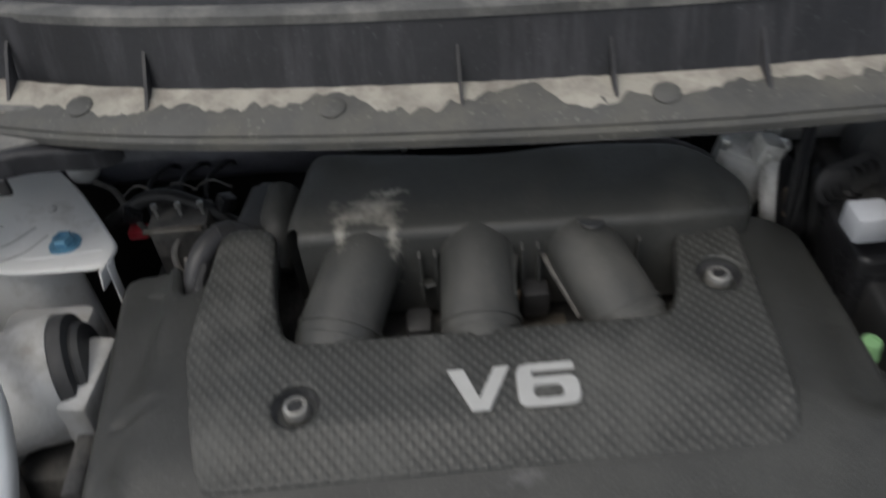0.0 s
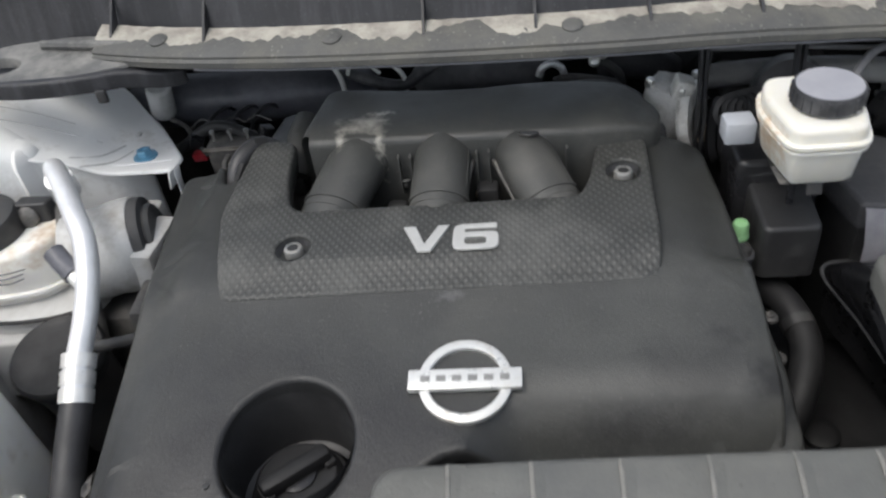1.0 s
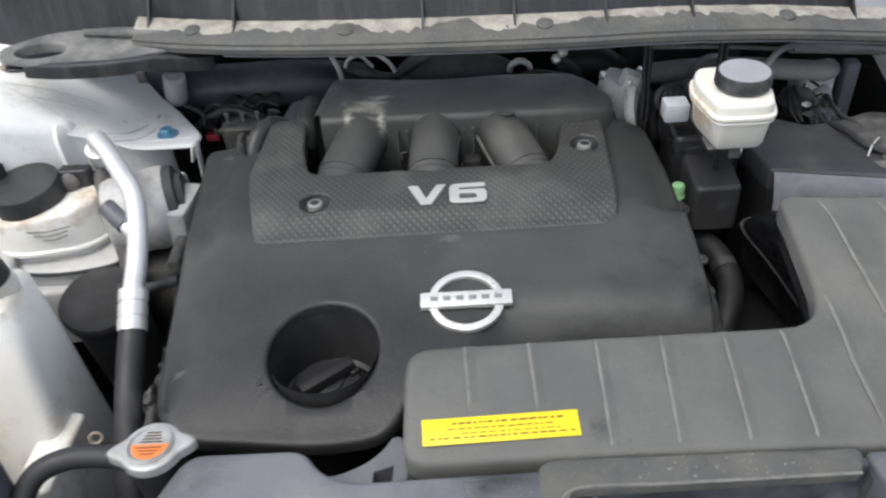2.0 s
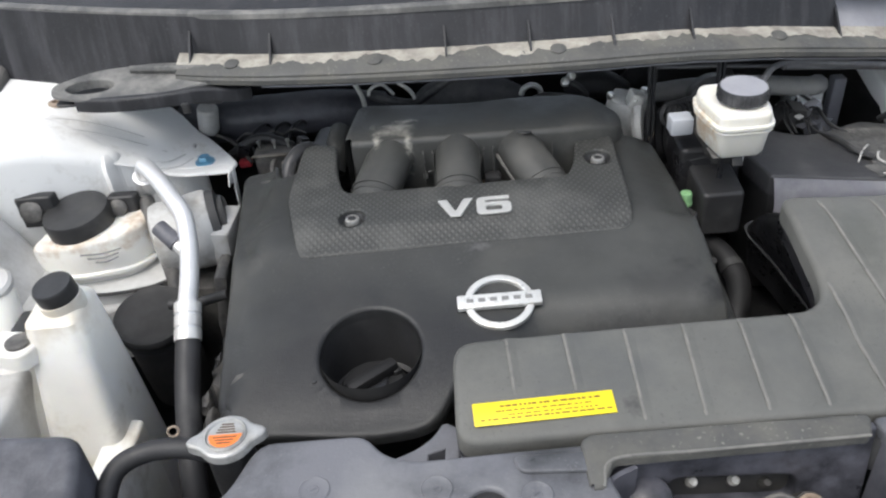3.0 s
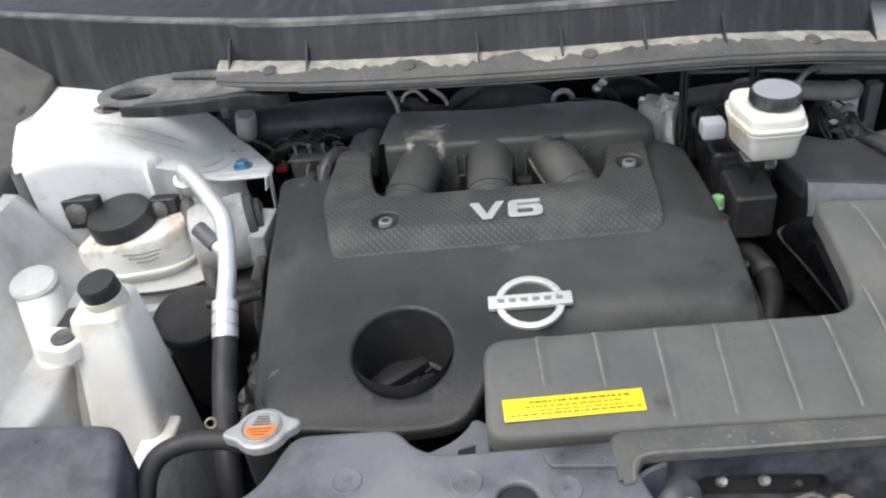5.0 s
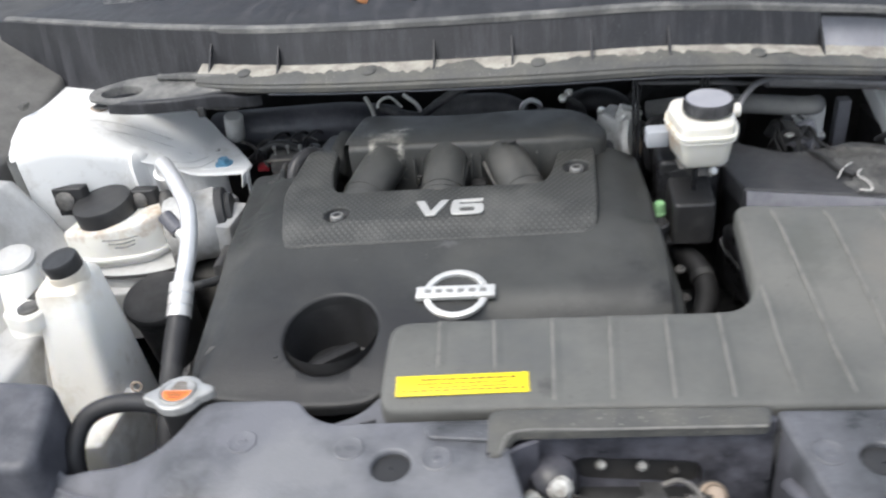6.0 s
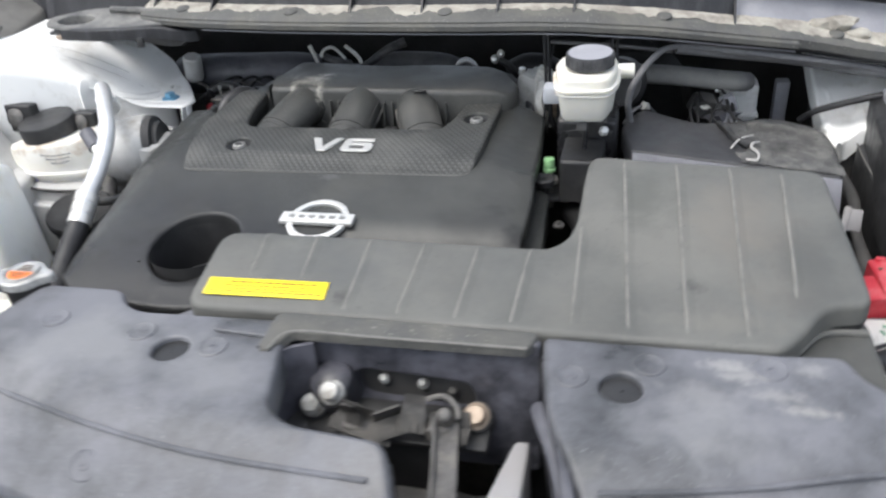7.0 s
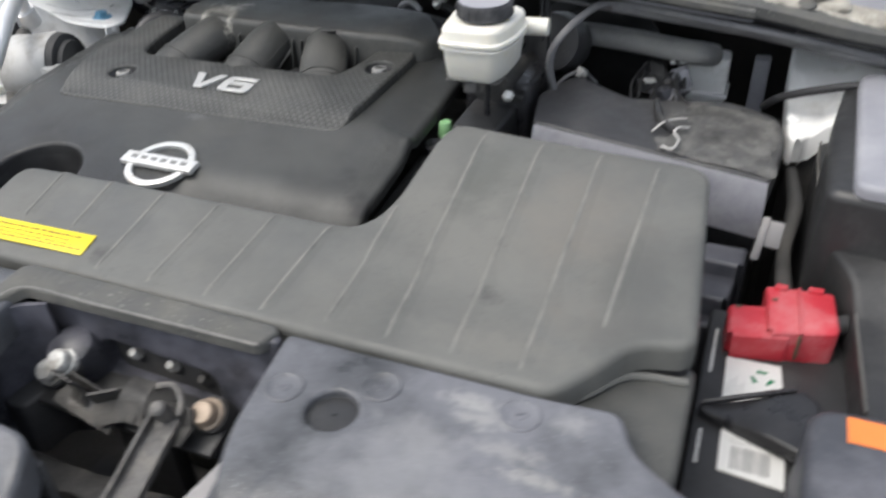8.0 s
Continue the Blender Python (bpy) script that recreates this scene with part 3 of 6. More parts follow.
vx, vy = -0.1705, 0.3985
slope = math.degrees(math.atan(0.075))
vm = pose(vx, vy, panel_z(vx, vy) + 0.0002, slope, 0, 0)
part("letter_v", moved(glyph([(-0.0425, 0.0162), (-0.0312, 0.0162), (-0.0222, -0.0066), (-0.0112, 0.0162), (-0.0002, 0.0162), (-0.0163, -0.0162), (-0.0277, -0.0162)], 0.0006), vm), M_SATIN, cover, "raised satin letter V")
part("figure_six", moved(glyph([(0.0410, 0.0162, 0.0006), (0.0028, 0.0162, 0.008), (0.0020, -0.0162, 0.008), (0.0425, -0.0162, 0.008), (0.0425, 0.0056, 0.007), (0.0128, 0.0056, 0.0006), (0.0134, 0.0102, 0.001), (0.0410, 0.0102, 0.0006)], 0.0006, [[(0.0128, -0.0005), (0.0318, -0.0005), (0.0318, -0.0102), (0.0128, -0.0102)]]), vm), M_SATIN, cover, "raised satin figure 6")

# badge: a ring with a plain bar across
badge_c = Vector((-0.1555, 0.2630, 0))
badge_c.z = cover_z(badge_c.x, badge_c.y)
tilt = math.degrees(math.atan((cover_z(-0.155, 0.30) - cover_z(-0.155, 0.24)) / 0.06))
bmx = Matrix.Translation(badge_c + Vector((0, 0, 0.003))) @ pose(0, 0, 0, tilt, 0, 0)
ring = lathe([(0.0285, -0.004), (0.0285, 0.0005), (0.0295, 0.0015), (0.0345, 0.0015), (0.0360, 0.0005), (0.0360, -0.004)], 48, False)
badge = part("badge", moved(ring, bmx), M_CHROME, cover, "silver ring badge with a plain bar")
part("badge_bar", moved(box(-0.0435, 0.0435, -0.0095, 0.0080, -0.002, 0.0042, 0.0012), bmx), M_CHROME, badge)
for k in range(6):
    x = -0.0302 + k * 0.0121
    part("badge_mark", moved(box(x - 0.0036, x + 0.0036, -0.0030, 0.0022, 0.0038, 0.0046, 0.0003), bmx), M_MARK, badge)

# oil filler well and cap
part("well", moved(lathe([(0.0508, -0.003), (0.0500, -0.03), (0.047, -0.060), (0.042, -0.062)], 44, False), Matrix.Translation((*HOLE, cover_z(*HOLE)))), M_BLACK, cover)
oil = thing("oil_cap", (HOLE[0], HOLE[1], 0.80), "black plastic oil filler cap with a raised grip", "filler cap")
om = Matrix.Translation((HOLE[0] - 0.004, HOLE[1] + 0.005, 0.906)) @ Matrix.Scale(0.88, 4)
part("disc", moved(lathe([(0.040, 0), (0.041, 0.006), (0.039, 0.014), (0.035, 0.018), (0.012, 0.019)], 36), om), M_OILRUBBER, oil)
grip = part("grip", moved(box(-0.034, 0.034, -0.0085, 0.0085, 0.014, 0.034, 0.005), om @ pose(0, 0, 0, 0, 0, 38)), M_OILRUBBER, oil)
for u in (-1, 1):
    part("grip_end", moved(box(u * 0.030 - 0.006, u * 0.030 + 0.006, -0.012, 0.012, 0.012, 0.024, 0.003), om @ pose(0, 0, 0, 0, 0, 38)), M_OILRUBBER, grip)
part("crest", moved(lathe([(0.018, 0.018), (0.018, 0.021), (0.015, 0.022)], 24), om), M_GLOSSBLACK, oil)
part("neck", moved(lathe([(0.045, -0.20), (0.045, 0.002), (0.036, 0.003)], 36), om), M_OILRUBBER, oil)

part("plug_mark", moved(lathe([(0.0026, -0.002), (0.0026, 0.0006), (0.001, 0.0008)], 10), Matrix.Translation((-0.343, 0.186, cover_z(-0.343, 0.186)))), M_BLACK, cover)

# engine block under the cover
blk = thing("engine_block", (-0.17, 0.36, 0.44), "dark grimy engine block under the plastic cover", "engine")
part("crankcase", box(-0.41, 0.05, 0.29, 0.62, 0.44, 0.90, 0.02), M_DARKMETAL, blk)
part("valve_cover", box(-0.40, 0.06, 0.46, 0.60, 0.90, 0.945, 0.015), M_DARKMETAL, blk)

# ---- intake manifold ----
man = thing("intake_manifold", (-0.15, 0.58, 0.93), "black plastic intake manifold with three runners", "intake manifold")


def man_z(x, y):
    return 1.047 - 0.014 * smooth01((x + 0.01) / 0.05) - 0.004 * smooth01((0.56 - y) / 0.03)


mo = rounded([(-0.330, 0.528, 0.012), (-0.03, 0.520, 0.012), (0.028, 0.528, 0.02), (0.034, 0.565, 0.02), (-0.005, 0.610, 0.03), (-0.09, 0.622, 0.03), (-0.17, 0.615, 0.05), (-0.25, 0.628, 0.03), (-0.315, 0.638, 0.02)], 0.015)
part("plenum", shell(mo, man_z, 0.009, 0.085, cuts=0.025), M_MANIF, man)
for x in (-0.228, -0.216, -0.150, -0.138, -0.062):
    part("fin", prism([(0.512, 0.985), (0.523, 0.985), (0.523, 1.026), (0.517, 1.024)], x - 0.0011, x + 0.0011), M_MANIF, man)
part("bleed_tab", moved(box(-0.004, 0.004, -0.010, 0.010, 0, 0.0025, 0.001), pose(-0.222, 0.512, 1.0, -30, 0, 15)), M_MANIF, man)
for pts, rad in (([(-0.262, 0.560, 1.016), (-0.271, 0.530, 1.015), (-0.286, 0.485, 1.002), (-0.298, 0.440, 0.986)], 0.0305),
                 ([(-0.183, 0.555, 1.018), (-0.184, 0.525, 1.017), (-0.186, 0.480, 1.004), (-0.187, 0.437, 0.988)], 0.0285),
                 ([(-0.108, 0.550, 1.018), (-0.102, 0.520, 1.016), (-0.086, 0.478, 1.002), (-0.070, 0.440, 0.986)], 0.0285)):
    run = part("runner", tube(pts, rad, 22, 6, 0.88), M_MANIF, man)
    a, b = Vector(pts[-2]), Vector(pts[-1])
    for f0, k in ((0.22, 1.06), (0.40, 1.035)):
        part("runner_collar", tube([a.lerp(b, f0), a.lerp(b, f0 + 0.07)], rad * k, 24, 2, 0.88), M_MANIF, run)
    part("seam", tube([Vector(q) + Vector((rad * 0.93, 0, rad * 0.30)) for q in pts[:3]], 0.0012, 6, 5), M_MANIF, run)
part("dimple", moved(lathe([(0.010, 0.0), (0.009, 0.0015), (0.001, 0.0012)], 20), pose(-0.098, 0.522, 1.0405, -14, 4, 0)), M_BLACK, man)
part("end_boss", tube([(-0.342, 0.622, 1.018), (-0.346, 0.590, 1.008), (-0.350, 0.560, 0.985)], [0.014, 0.016, 0.014], 14), M_MANIF, man)
part("end_cover", shell(rounded([(-0.385, 0.575), (-0.335, 0.565), (-0.332, 0.64), (-0.375, 0.65)], 0.012), 1.016, 0.010, 0.06, cuts=0), M_BLACK, man)

# what shows between the runners
rail = thing("fuel_rail", (-0.18, 0.49, 0.945), "brownish metal fuel rail and bracket under the runners", "fuel rail")
part("rail", tube([(-0.33, 0.480, 0.962), (-0.18, 0.478, 0.962), (-0.04, 0.478, 0.962)], 0.009, 12, 3), M_RUST, rail)
part("bracket", box(-0.158, -0.116, 0.470, 0.515, 0.948, 0.953, 0.001), M_RUST, rail)
part("stay", tube([(-0.164, 0.482, 0.988), (-0.158, 0.512, 1.006), (-0.153, 0.526, 1.0125), (-0.144, 0.527, 1.013), (-0.135, 0.525, 1.0125), (-0.126, 0.505, 1.004), (-0.112, 0.476, 0.990)], 0.0026, 8, 5), M_CASTGREY, rail, "bent grey metal stay")
part("injector_plug", box(-0.242, -0.222, 0.480, 0.505, 0.96, 0.985, 0.004), M_BLACK, rail)
part("plug_tab", box(-0.2300, -0.2245, 0.524, 0.530, 0.984, 0.992, 0.001), M_PAPER, rail, "white connector tab")
part("screw", moved(lathe([(0.004, 0), (0.004, 0.003), (0.002, 0.004)], 6), Matrix.Translation((-0.148, 0.515, 0.975)) @ Matrix.Scale(1.6, 4)), M_COPPER, rail)
part("injector_plug", box(-0.152, -0.130, 0.500, 0.520, 0.965, 0.992, 0.004), M_BLACK, rail)

# ---- air cleaner lid with its intake duct ----
def lid_z(x, y):
    rise = 0.029 * min(1.0, max(0.0, (y - 0.135) / 0.15)) * smooth01((x - 0.105) / 0.03)
    back = float(np.interp(x, (-0.21, 0.13, 0.20), (0.0275, 0.012, 0.010)))
    return 1.002 + back * min(1.0, max(0.0, (y - 0.0625) / 0.095)) + rise


def lid_rear(x):
    """The rear edge of the duct in plan."""
    return 0.1755 + 0.056 * min(0.0, x - 0.13)


lid = thing("air_cleaner", (0.2, 0.2, 0.90), "grey-black ribbed plastic air cleaner lid and duct with a yellow label", "air cleaner")
lo = rounded([(-0.208, 0.0625, 0.02), (0.305, 0.0625, 0.01), (0.325, 0.086, 0.03), (0.345, 0.118, 0.03), (0.382, 0.124, 0.015), (0.366, 0.305, 0.02), (0.143, 0.324, 0.020), (0.140, 0.270, 0.03), (0.138, 0.205, 0.03), (0.128, 0.1755, 0.02), (-0.206, 0.1567, 0.02)], 0.01)
part("lid", shell(lo, lid_z, 0.0065, 0.0215, cuts=0.015), M_DUCT, lid)
part("side_wall", shell([Vector(p) for p in offset(lo, -0.0012)], lambda x, y: lid_z(x, y) - 0.018, 0.001, 0.020, cuts=0.05), M_GLOSSBLACK, lid, "glossy black side wall")
uw = bmesh.new()
top_ = spline([(0.34, 0.318, 1.02), (0.19, 0.322, 1.018), (0.146, 0.318, 1.018), (0.1415, 0.270, 1.010), (0.139, 0.215, 0.996), (0.131, 0.178, 0.985)], 6)
low_ = spline([(0.36, 0.43, 0.925), (0.21, 0.438, 0.930), (0.163, 0.425, 0.932), (0.186, 0.385, 0.906), (0.212, 0.334, 0.875), (0.235, 0.28, 0.845)], 6)
for rows_ in ([top_, [a.lerp(b, 0.35) + Vector((-0.006, 0.004, 0.004)) for a, b in zip(top_, low_)], low_, [p + Vector((0.006, -0.004, -0.05)) for p in low_]],):
    vs_ = [[uw.verts.new(p) for p in row] for row in rows_]
    for a, b in zip(vs_, vs_[1:]):
        for i in range(len(a) - 1):
            uw.faces.new((a[i], a[i + 1], b[i + 1], b[i]))
bmesh.ops.solidify(uw, geom=uw.faces[:], thickness=0.002)
bmesh.ops.recalc_face_normals(uw, faces=uw.faces[:])
part("under_wall", uw, M_GLOSSBLACK, lid, "glossy black undercut wall")
part("flange", tube([(0.21, 0.440, 0.930), (0.162, 0.427, 0.933), (0.185, 0.386, 0.906), (0.211, 0.335, 0.875), (0.234, 0.281, 0.845)], 0.0022, 6, 6), M_CAP, lid)
part("lower_box", shell(rounded([(0.245, 0.17), (0.372, 0.17), (0.360, 0.40), (0.245, 0.40)], 0.02), 0.951, 0.003, 0.15, cuts=0), M_BLACK, lid)
lo2 = rounded([(0.30, 0.03, 0.015), (0.384, 0.03, 0.015), (0.384, 0.14), (0.30, 0.14)], 0.01)
part("lower_case", shell(lo2, 0.981, 0.006, 0.09, cuts=0), M_MANIF, lid)
for x0, x1, y0, y1 in ((-0.158, -0.156, None, 0.101), (-0.107, -0.105, None, 0.101), (-0.053, -0.054, None, 0.069), (0.0, -0.005, None, 0.069), (0.051, 0.046, None, 0.069), (0.099, 0.094, None, 0.069), (0.143, 0.144, 0.20, 0.072),
                       (0.178, 0.190, 0.316, 0.069), (0.230, 0.236, 0.311, 0.069), (0.281, 0.282, 0.306, 0.069), (0.328, 0.323, 0.296, 0.122)):
    line = []
    y0 = y0 or lid_rear(x0) - 0.003
    for k in range(13):
        u = k / 12
        x, y = x0 + (x1 - x0) * u, y0 + (y1 - y0) * u
        line.append((x, y, lid_z(x, y) + (0.0008 if 0 < k < 12 else -0.0016)))
    part("rib", tube(line, 0.0016, 8, 2, 0.65), M_RIB, lid)
    fl = bmesh.new()
    rows_ = []
    for k in range(13):
        x, y = line[k][0], line[k][1]
        e = 1.0 if 0 < k < 12 else 0.0
        rows_.append([fl.verts.new((x + dx, y, lid_z(x + dx, y) + dz * e - 0.0004)) for dx, dz in ((0.0005, 0.0015), (0.003, 0.0013), (0.007, 0.0005), (0.0105, 0.0))])
    for a, b in zip(rows_, rows_[1:]):
        for i in range(3):
            f_ = fl.faces.new((a[i], b[i], b[i + 1], a[i + 1]))
            f_.smooth = True
    part("rib_flank", fl, M_DUCT, lid)
part("edge_lip", tube([(0.298, 0.068, 0.984), (0.320, 0.084, 0.984), (0.344, 0.113, 0.983), (0.380, 0.120, 0.982)], 0.0030, 8, 6), M_DUCT, lid)
lab = part("label_sheet", moved(box(-0.0585, 0.0585, -0.0105, 0.0105, 0, 0.0008, 0.0003), pose(-0.134, 0.0865, lid_z(-0.134, 0.0865) + 0.0013, 14, 0.7, 2.5)), M_YELLOW, lid, "yellow paper label with dark print")
rng = random.Random(7)
for dy, x0, x1, hh in ((0.0056, -0.036, 0.046, 0.0008), (0.0012, -0.040, 0.036, 0.0005), (-0.0026, -0.030, 0.044, 0.0004), (-0.0058, -0.053, 0.052, 0.0006)):
    x = x0
    while x < x1:
        w = rng.uniform(0.0018, 0.0065)
        part("print_bar", moved(box(x, x + w, dy - hh, dy + hh, 0.0006, 0.0011, 0), pose(-0.134, 0.0865, lid_z(-0.134, 0.0865) + 0.0013, 14, 0.7, 2.5)), M_BROWNINK, lab)
        x += w + rng.uniform(0.0008, 0.0028)

# ---- front trim over the radiator support ----
def crease(x):
    return -0.100 + 0.46 * x * x


def sup_z(x, y):
    z = 1.0 - 0.012 * smooth01((0.0 - (y - crease(x))) / 0.03 + 1)
    z -= 0.75 * max(0.0, crease(x) - y)
    z -= 0.03 * smooth01((abs(x) - 0.36) / 0.10)
    return z


lt = rounded([(-0.70, 0.10), (-0.70, 0.035), (-0.60, -0.012), (-0.48, -0.056, 0.05), (-0.34, -0.102, 0.08), (-0.20, -0.138, 0.08), (-0.06, -0.155, 0.05), (0.044, -0.158), (0.038, -0.095, 0.02), (0.026, -0.071, 0.015), (-0.05, -0.066, 0.02), (-0.074, -0.05, 0.02), (-0.098, 0.045, 0.01), (-0.102, 0.056), (-0.245, 0.052, 0.02), (-0.268, 0.062, 0.02), (-0.283, 0.083, 0.015), (-0.372, 0.083, 0.015), (-0.392, 0.040, 0.02), (-0.415, 0.032, 0.02), (-0.50, 0.030, 0.01), (-0.52, 0.05), (-0.56, 0.10)], 0.012)
sl = thing("front_trim", (-0.3, -0.05, 0.90), "dusty grey-black plastic front trim with round clips", "trim panel", "front trim panels")
part("panel", shell(lt, sup_z, 0.005, 0.03, holes=[circle(-0.187, 0.004, 0.0160, 24)], cuts=0.016, hole_depth=0.02, hole_r=0.003), M_SUPPORT, sl)
rt = rounded([(0.122, 0.0605, 0.008), (0.300, 0.0605, 0.01), (0.348, 0.064, 0.010), (0.360, 0.034, 0.02), (0.39, 0.020, 0.02), (0.70, 0.05), (0.70, 0.035), (0.60, -0.012), (0.48, -0.056, 0.05), (0.34, -0.102, 0.08), (0.20, -0.138, 0.05), (0.178, -0.142), (0.166, -0.095, 0.02), (0.136, -0.03, 0.02)], 0.012)
sr = thing("front_trim", (0.3, -0.05, 0.90), "dusty grey-black plastic front trim with round clips", "trim panel", "front trim panels")
part("panel", shell(rt, sup_z, 0.005, 0.03, holes=[circle(0.186, 0.007, 0.0160, 24)], cuts=0.016, hole_depth=0.02, hole_r=0.003), M_SUPPORT, sr)
for p, xs in ((sl, (-0.50, -0.39, -0.30, -0.20, -0.10, 0.02)), (sr, (0.175, 0.22, 0.28, 0.36, 0.46, 0.56))):
    part("crease_bead", tube([(x, crease(x), sup_z(x, crease(x)) + 0.0005) for x in xs], 0.0022, 8, 6, 0.7), M_SUPPORT, p)
part("skirt", shell(rounded([(-0.288, 0.085), (-0.264, 0.083, 0.01), (-0.241, 0.094, 0.01), (-0.228, 0.106, 0.01), (-0.219, 0.122), (-0.205, 0.112), (-0.207, 0.052), (-0.240, 0.046), (-0.280, 0.060)], 0.004), 0.966, 0.003, 0.05, holes=[[Vector(p) for p in ((-0.2335, 0.073), (-0.2195, 0.072), (-0.2185, 0.090), (-0.2335, 0.085))]], cuts=0, hole_depth=0.03, hole_r=0.001), M_SUPPORT, sl)
part("raised_pad", shell(rounded([(-0.165, 0.046), (-0.106, 0.046), (-0.100, 0.026), (-0.16, 0.030)], 0.006), 1.0035, 0.002, 0.004, cuts=0), M_SUPPORT, sl)


def clip(parent, x, y, r=0.0128):
    zc = sup_z(x, y)
    dz = math.degrees(math.atan((sup_z(x, y + 0.01) - sup_z(x, y - 0.01)) / 0.02))
    c = part("clip", moved(lathe([(r, -0.003), (r, 0.0006), (r * 0.92, 0.0013), (r * 0.84, 0.0006), (r * 0.34, 0.0006), (r * 0.30, 0.0012), (0.001, 0.0012)], 28), pose(x, y, zc, dz, 0, 0)), M_SUPPORT, parent, "round push clip")
    part("clip_slot", moved(box(-r * 0.2, r * 0.2, -0.0006, 0.0006, 0.0008, 0.0015, 0), pose(x, y, zc, dz, 0, 30)), M_BOX, c)


for p, x, y in ((sl, -0.150, 0.010), (sl, -0.225, 0.022), (sl, -0.32, 0.030), (sl, -0.206, -0.104), (sl, -0.41, -0.055), (sr, 0.149, 0.013), (sr, 0.206, 0.034), (sr, 0.293, 0.040), (sr, 0.36, -0.06)):
    clip(p, x, y)
for p, x in ((sl, -0.187), (sr, 0.187)):
    part("socket", moved(lathe([(0.0165, -0.004), (0.0155, -0.0055), (0.008, -0.0050), (0.001, -0.0048)], 24, False), Matrix.Translation((x, 0.0055 + 0.008 * x, sup_z(x, 0.005)))), M_BLACK, p)

# bonnet latch in its opening
lw = thing("latch_housing", (0.01, 0.02, 0.86), "grey-black plastic surround of the bonnet latch", "trim panel")
ro = rounded([(-0.110, 0.010, 0.003), (-0.100, 0.010, 0.003), (-0.0875, 0.0345, 0.005), (0.113, 0.0395, 0.006), (0.121, 0.0605, 0.006), (-0.100, 0.0595, 0.004), (-0.110, 0.054, 0.004)], 0.004)
part("rear_rail", shell(ro, lambda x, y: 1.0035 - 0.012 * x + 0.06 * (y - 0.033), 0.003, 0.010, cuts=0.03), M_LEDGE, lw)
# thin pale bead stands in for the highlight along the rail's front edge
part("rail_edge", tube([(-0.0995, 0.0105, 1.0025), (-0.0875, 0.0348, 1.0036), (-0.02, 0.0367, 1.0030), (0.112, 0.0399, 1.0014)], 0.0013, 8, 6), M_RIB, lw, "pale bead for the rail's edge highlight")
slot = rounded([(-0.040, 0.928, 0.014), (0.066, 0.922, 0.014), (0.066, 0.955, 0.014), (-0.040, 0.961, 0.014)], 0.014, 6)
part("rear_wall", moved(shell(rounded([(-0.102, 0.87), (0.122, 0.87), (0.122, 1.0), (-0.104, 1.0)], 0.004), lambda x, y: -0.10 * (y - 0.95), 0.003, 0.006, holes=[slot], cuts=0.02, hole_depth=0.014, hole_r=0.004), pose(0, 0.0425, 0, 90, 0, 0)), M_GLOSSBOX, lw, "glossy bluish black back wall with a long slot")
part("rear_recess", box(-0.06, 0.09, 0.055, 0.060, 0.86, 0.985, 0.001), M_BAY, lw)
part("pocket_wall", sweep_section([(0.0, -0.09), (0.002, 0.044), (-0.002, 0.044), (-0.004, -0.09)], spline([(-0.070, 0.034, 0.950), (-0.092, 0.022, 0.950), (-0.100, -0.005, 0.950), (-0.094, -0.040, 0.948), (-0.078, -0.062, 0.946), (-0.05, -0.070, 0.946)], 5)), M_GLOSSBOX, lw)
part("bolt_dome", moved(lathe([(0.022, -0.05), (0.021, 0.002), (0.018, 0.010), (0.011, 0.014), (0.002, 0.015)], 28), pose(-0.058, 0.034, 0.950, 25, 0, 0)), M_GLOSSBOX, lw)
xb = box(-0.075, 0.125, -0.046, -0.020, 0.862, 0.896, 0.004)
bmesh.ops.subdivide_edges(xb, edges=[e for e in xb.edges if e.calc_length() > 0.1], cuts=24, use_grid_fill=True)
for v in xb.verts:
    v.co += Vector((0, 0.003, 0.003)) * noise.noise(v.co * 45)
part("cross_bar", xb, M_DARKMETAL, lw, "rusty grimy cross bar")
part("side_wall", moved(box(-0.004, 0.004, -0.08, 0.065, -0.07, 0.045, 0.002), pose(0.141, -0.02, 0.945, 0, 0, 12)), M_BOX, lw)
part("front_wall", box(-0.06, 0.03, -0.078, -0.072, 0.80, 0.978, 0.002), M_BAY, lw)
part("side_shelf", shell(rounded([(-0.100, -0.01), (-0.078, -0.01), (-0.070, 0.036), (-0.100, 0.036)], 0.006), 0.925, 0.004, 0.05, cuts=0), M_BAY, lw)
part("pit_floor", box(-0.10, 0.14, -0.10, 0.05, 0.792, 0.800, 0), M_BAY, lw)
latch = thing("bonnet_latch", (0.0, -0.01, 0.80), "greasy metal bonnet latch with bolts and striker", "latch")
part("base_plate", moved(box(-0.085, 0.082, -0.010, 0.030, -0.004, 0.003, 0.002), pose(0.0, 0.012, 0.922, 14, 0, 0)), M_BLACK, latch)
part("stand", box(-0.02, 0.03, 0.015, 0.03, 0.80, 0.918, 0.002), M_BLACK, latch)
for c, s, k in (((-0.030, 0.008, 0.930), (0.014, 0.011, 0.008), 3.0), ((0.044, 0.008, 0.938), (0.012, 0.013, 0.010), 17.0)):
    jb = bmesh.new()
    bmesh.ops.create_icosphere(jb, subdivisions=3, radius=1)
    for v in jb.verts:
        w = 1 + 0.35 * noise.noise(v.co * 1.3 + Vector((k, 0, 0))) + 0.12 * noise.noise(v.co * 4.0 + Vector((0, k, 0)))
        v.co = Vector([math.copysign(abs(q) ** 0.7, q) * w * h for q, h in zip(v.co, s)])
    part("jaw", moved(jb, Matrix.Translation(c)), M_CASTGREY, latch, "greasy grey jaw")


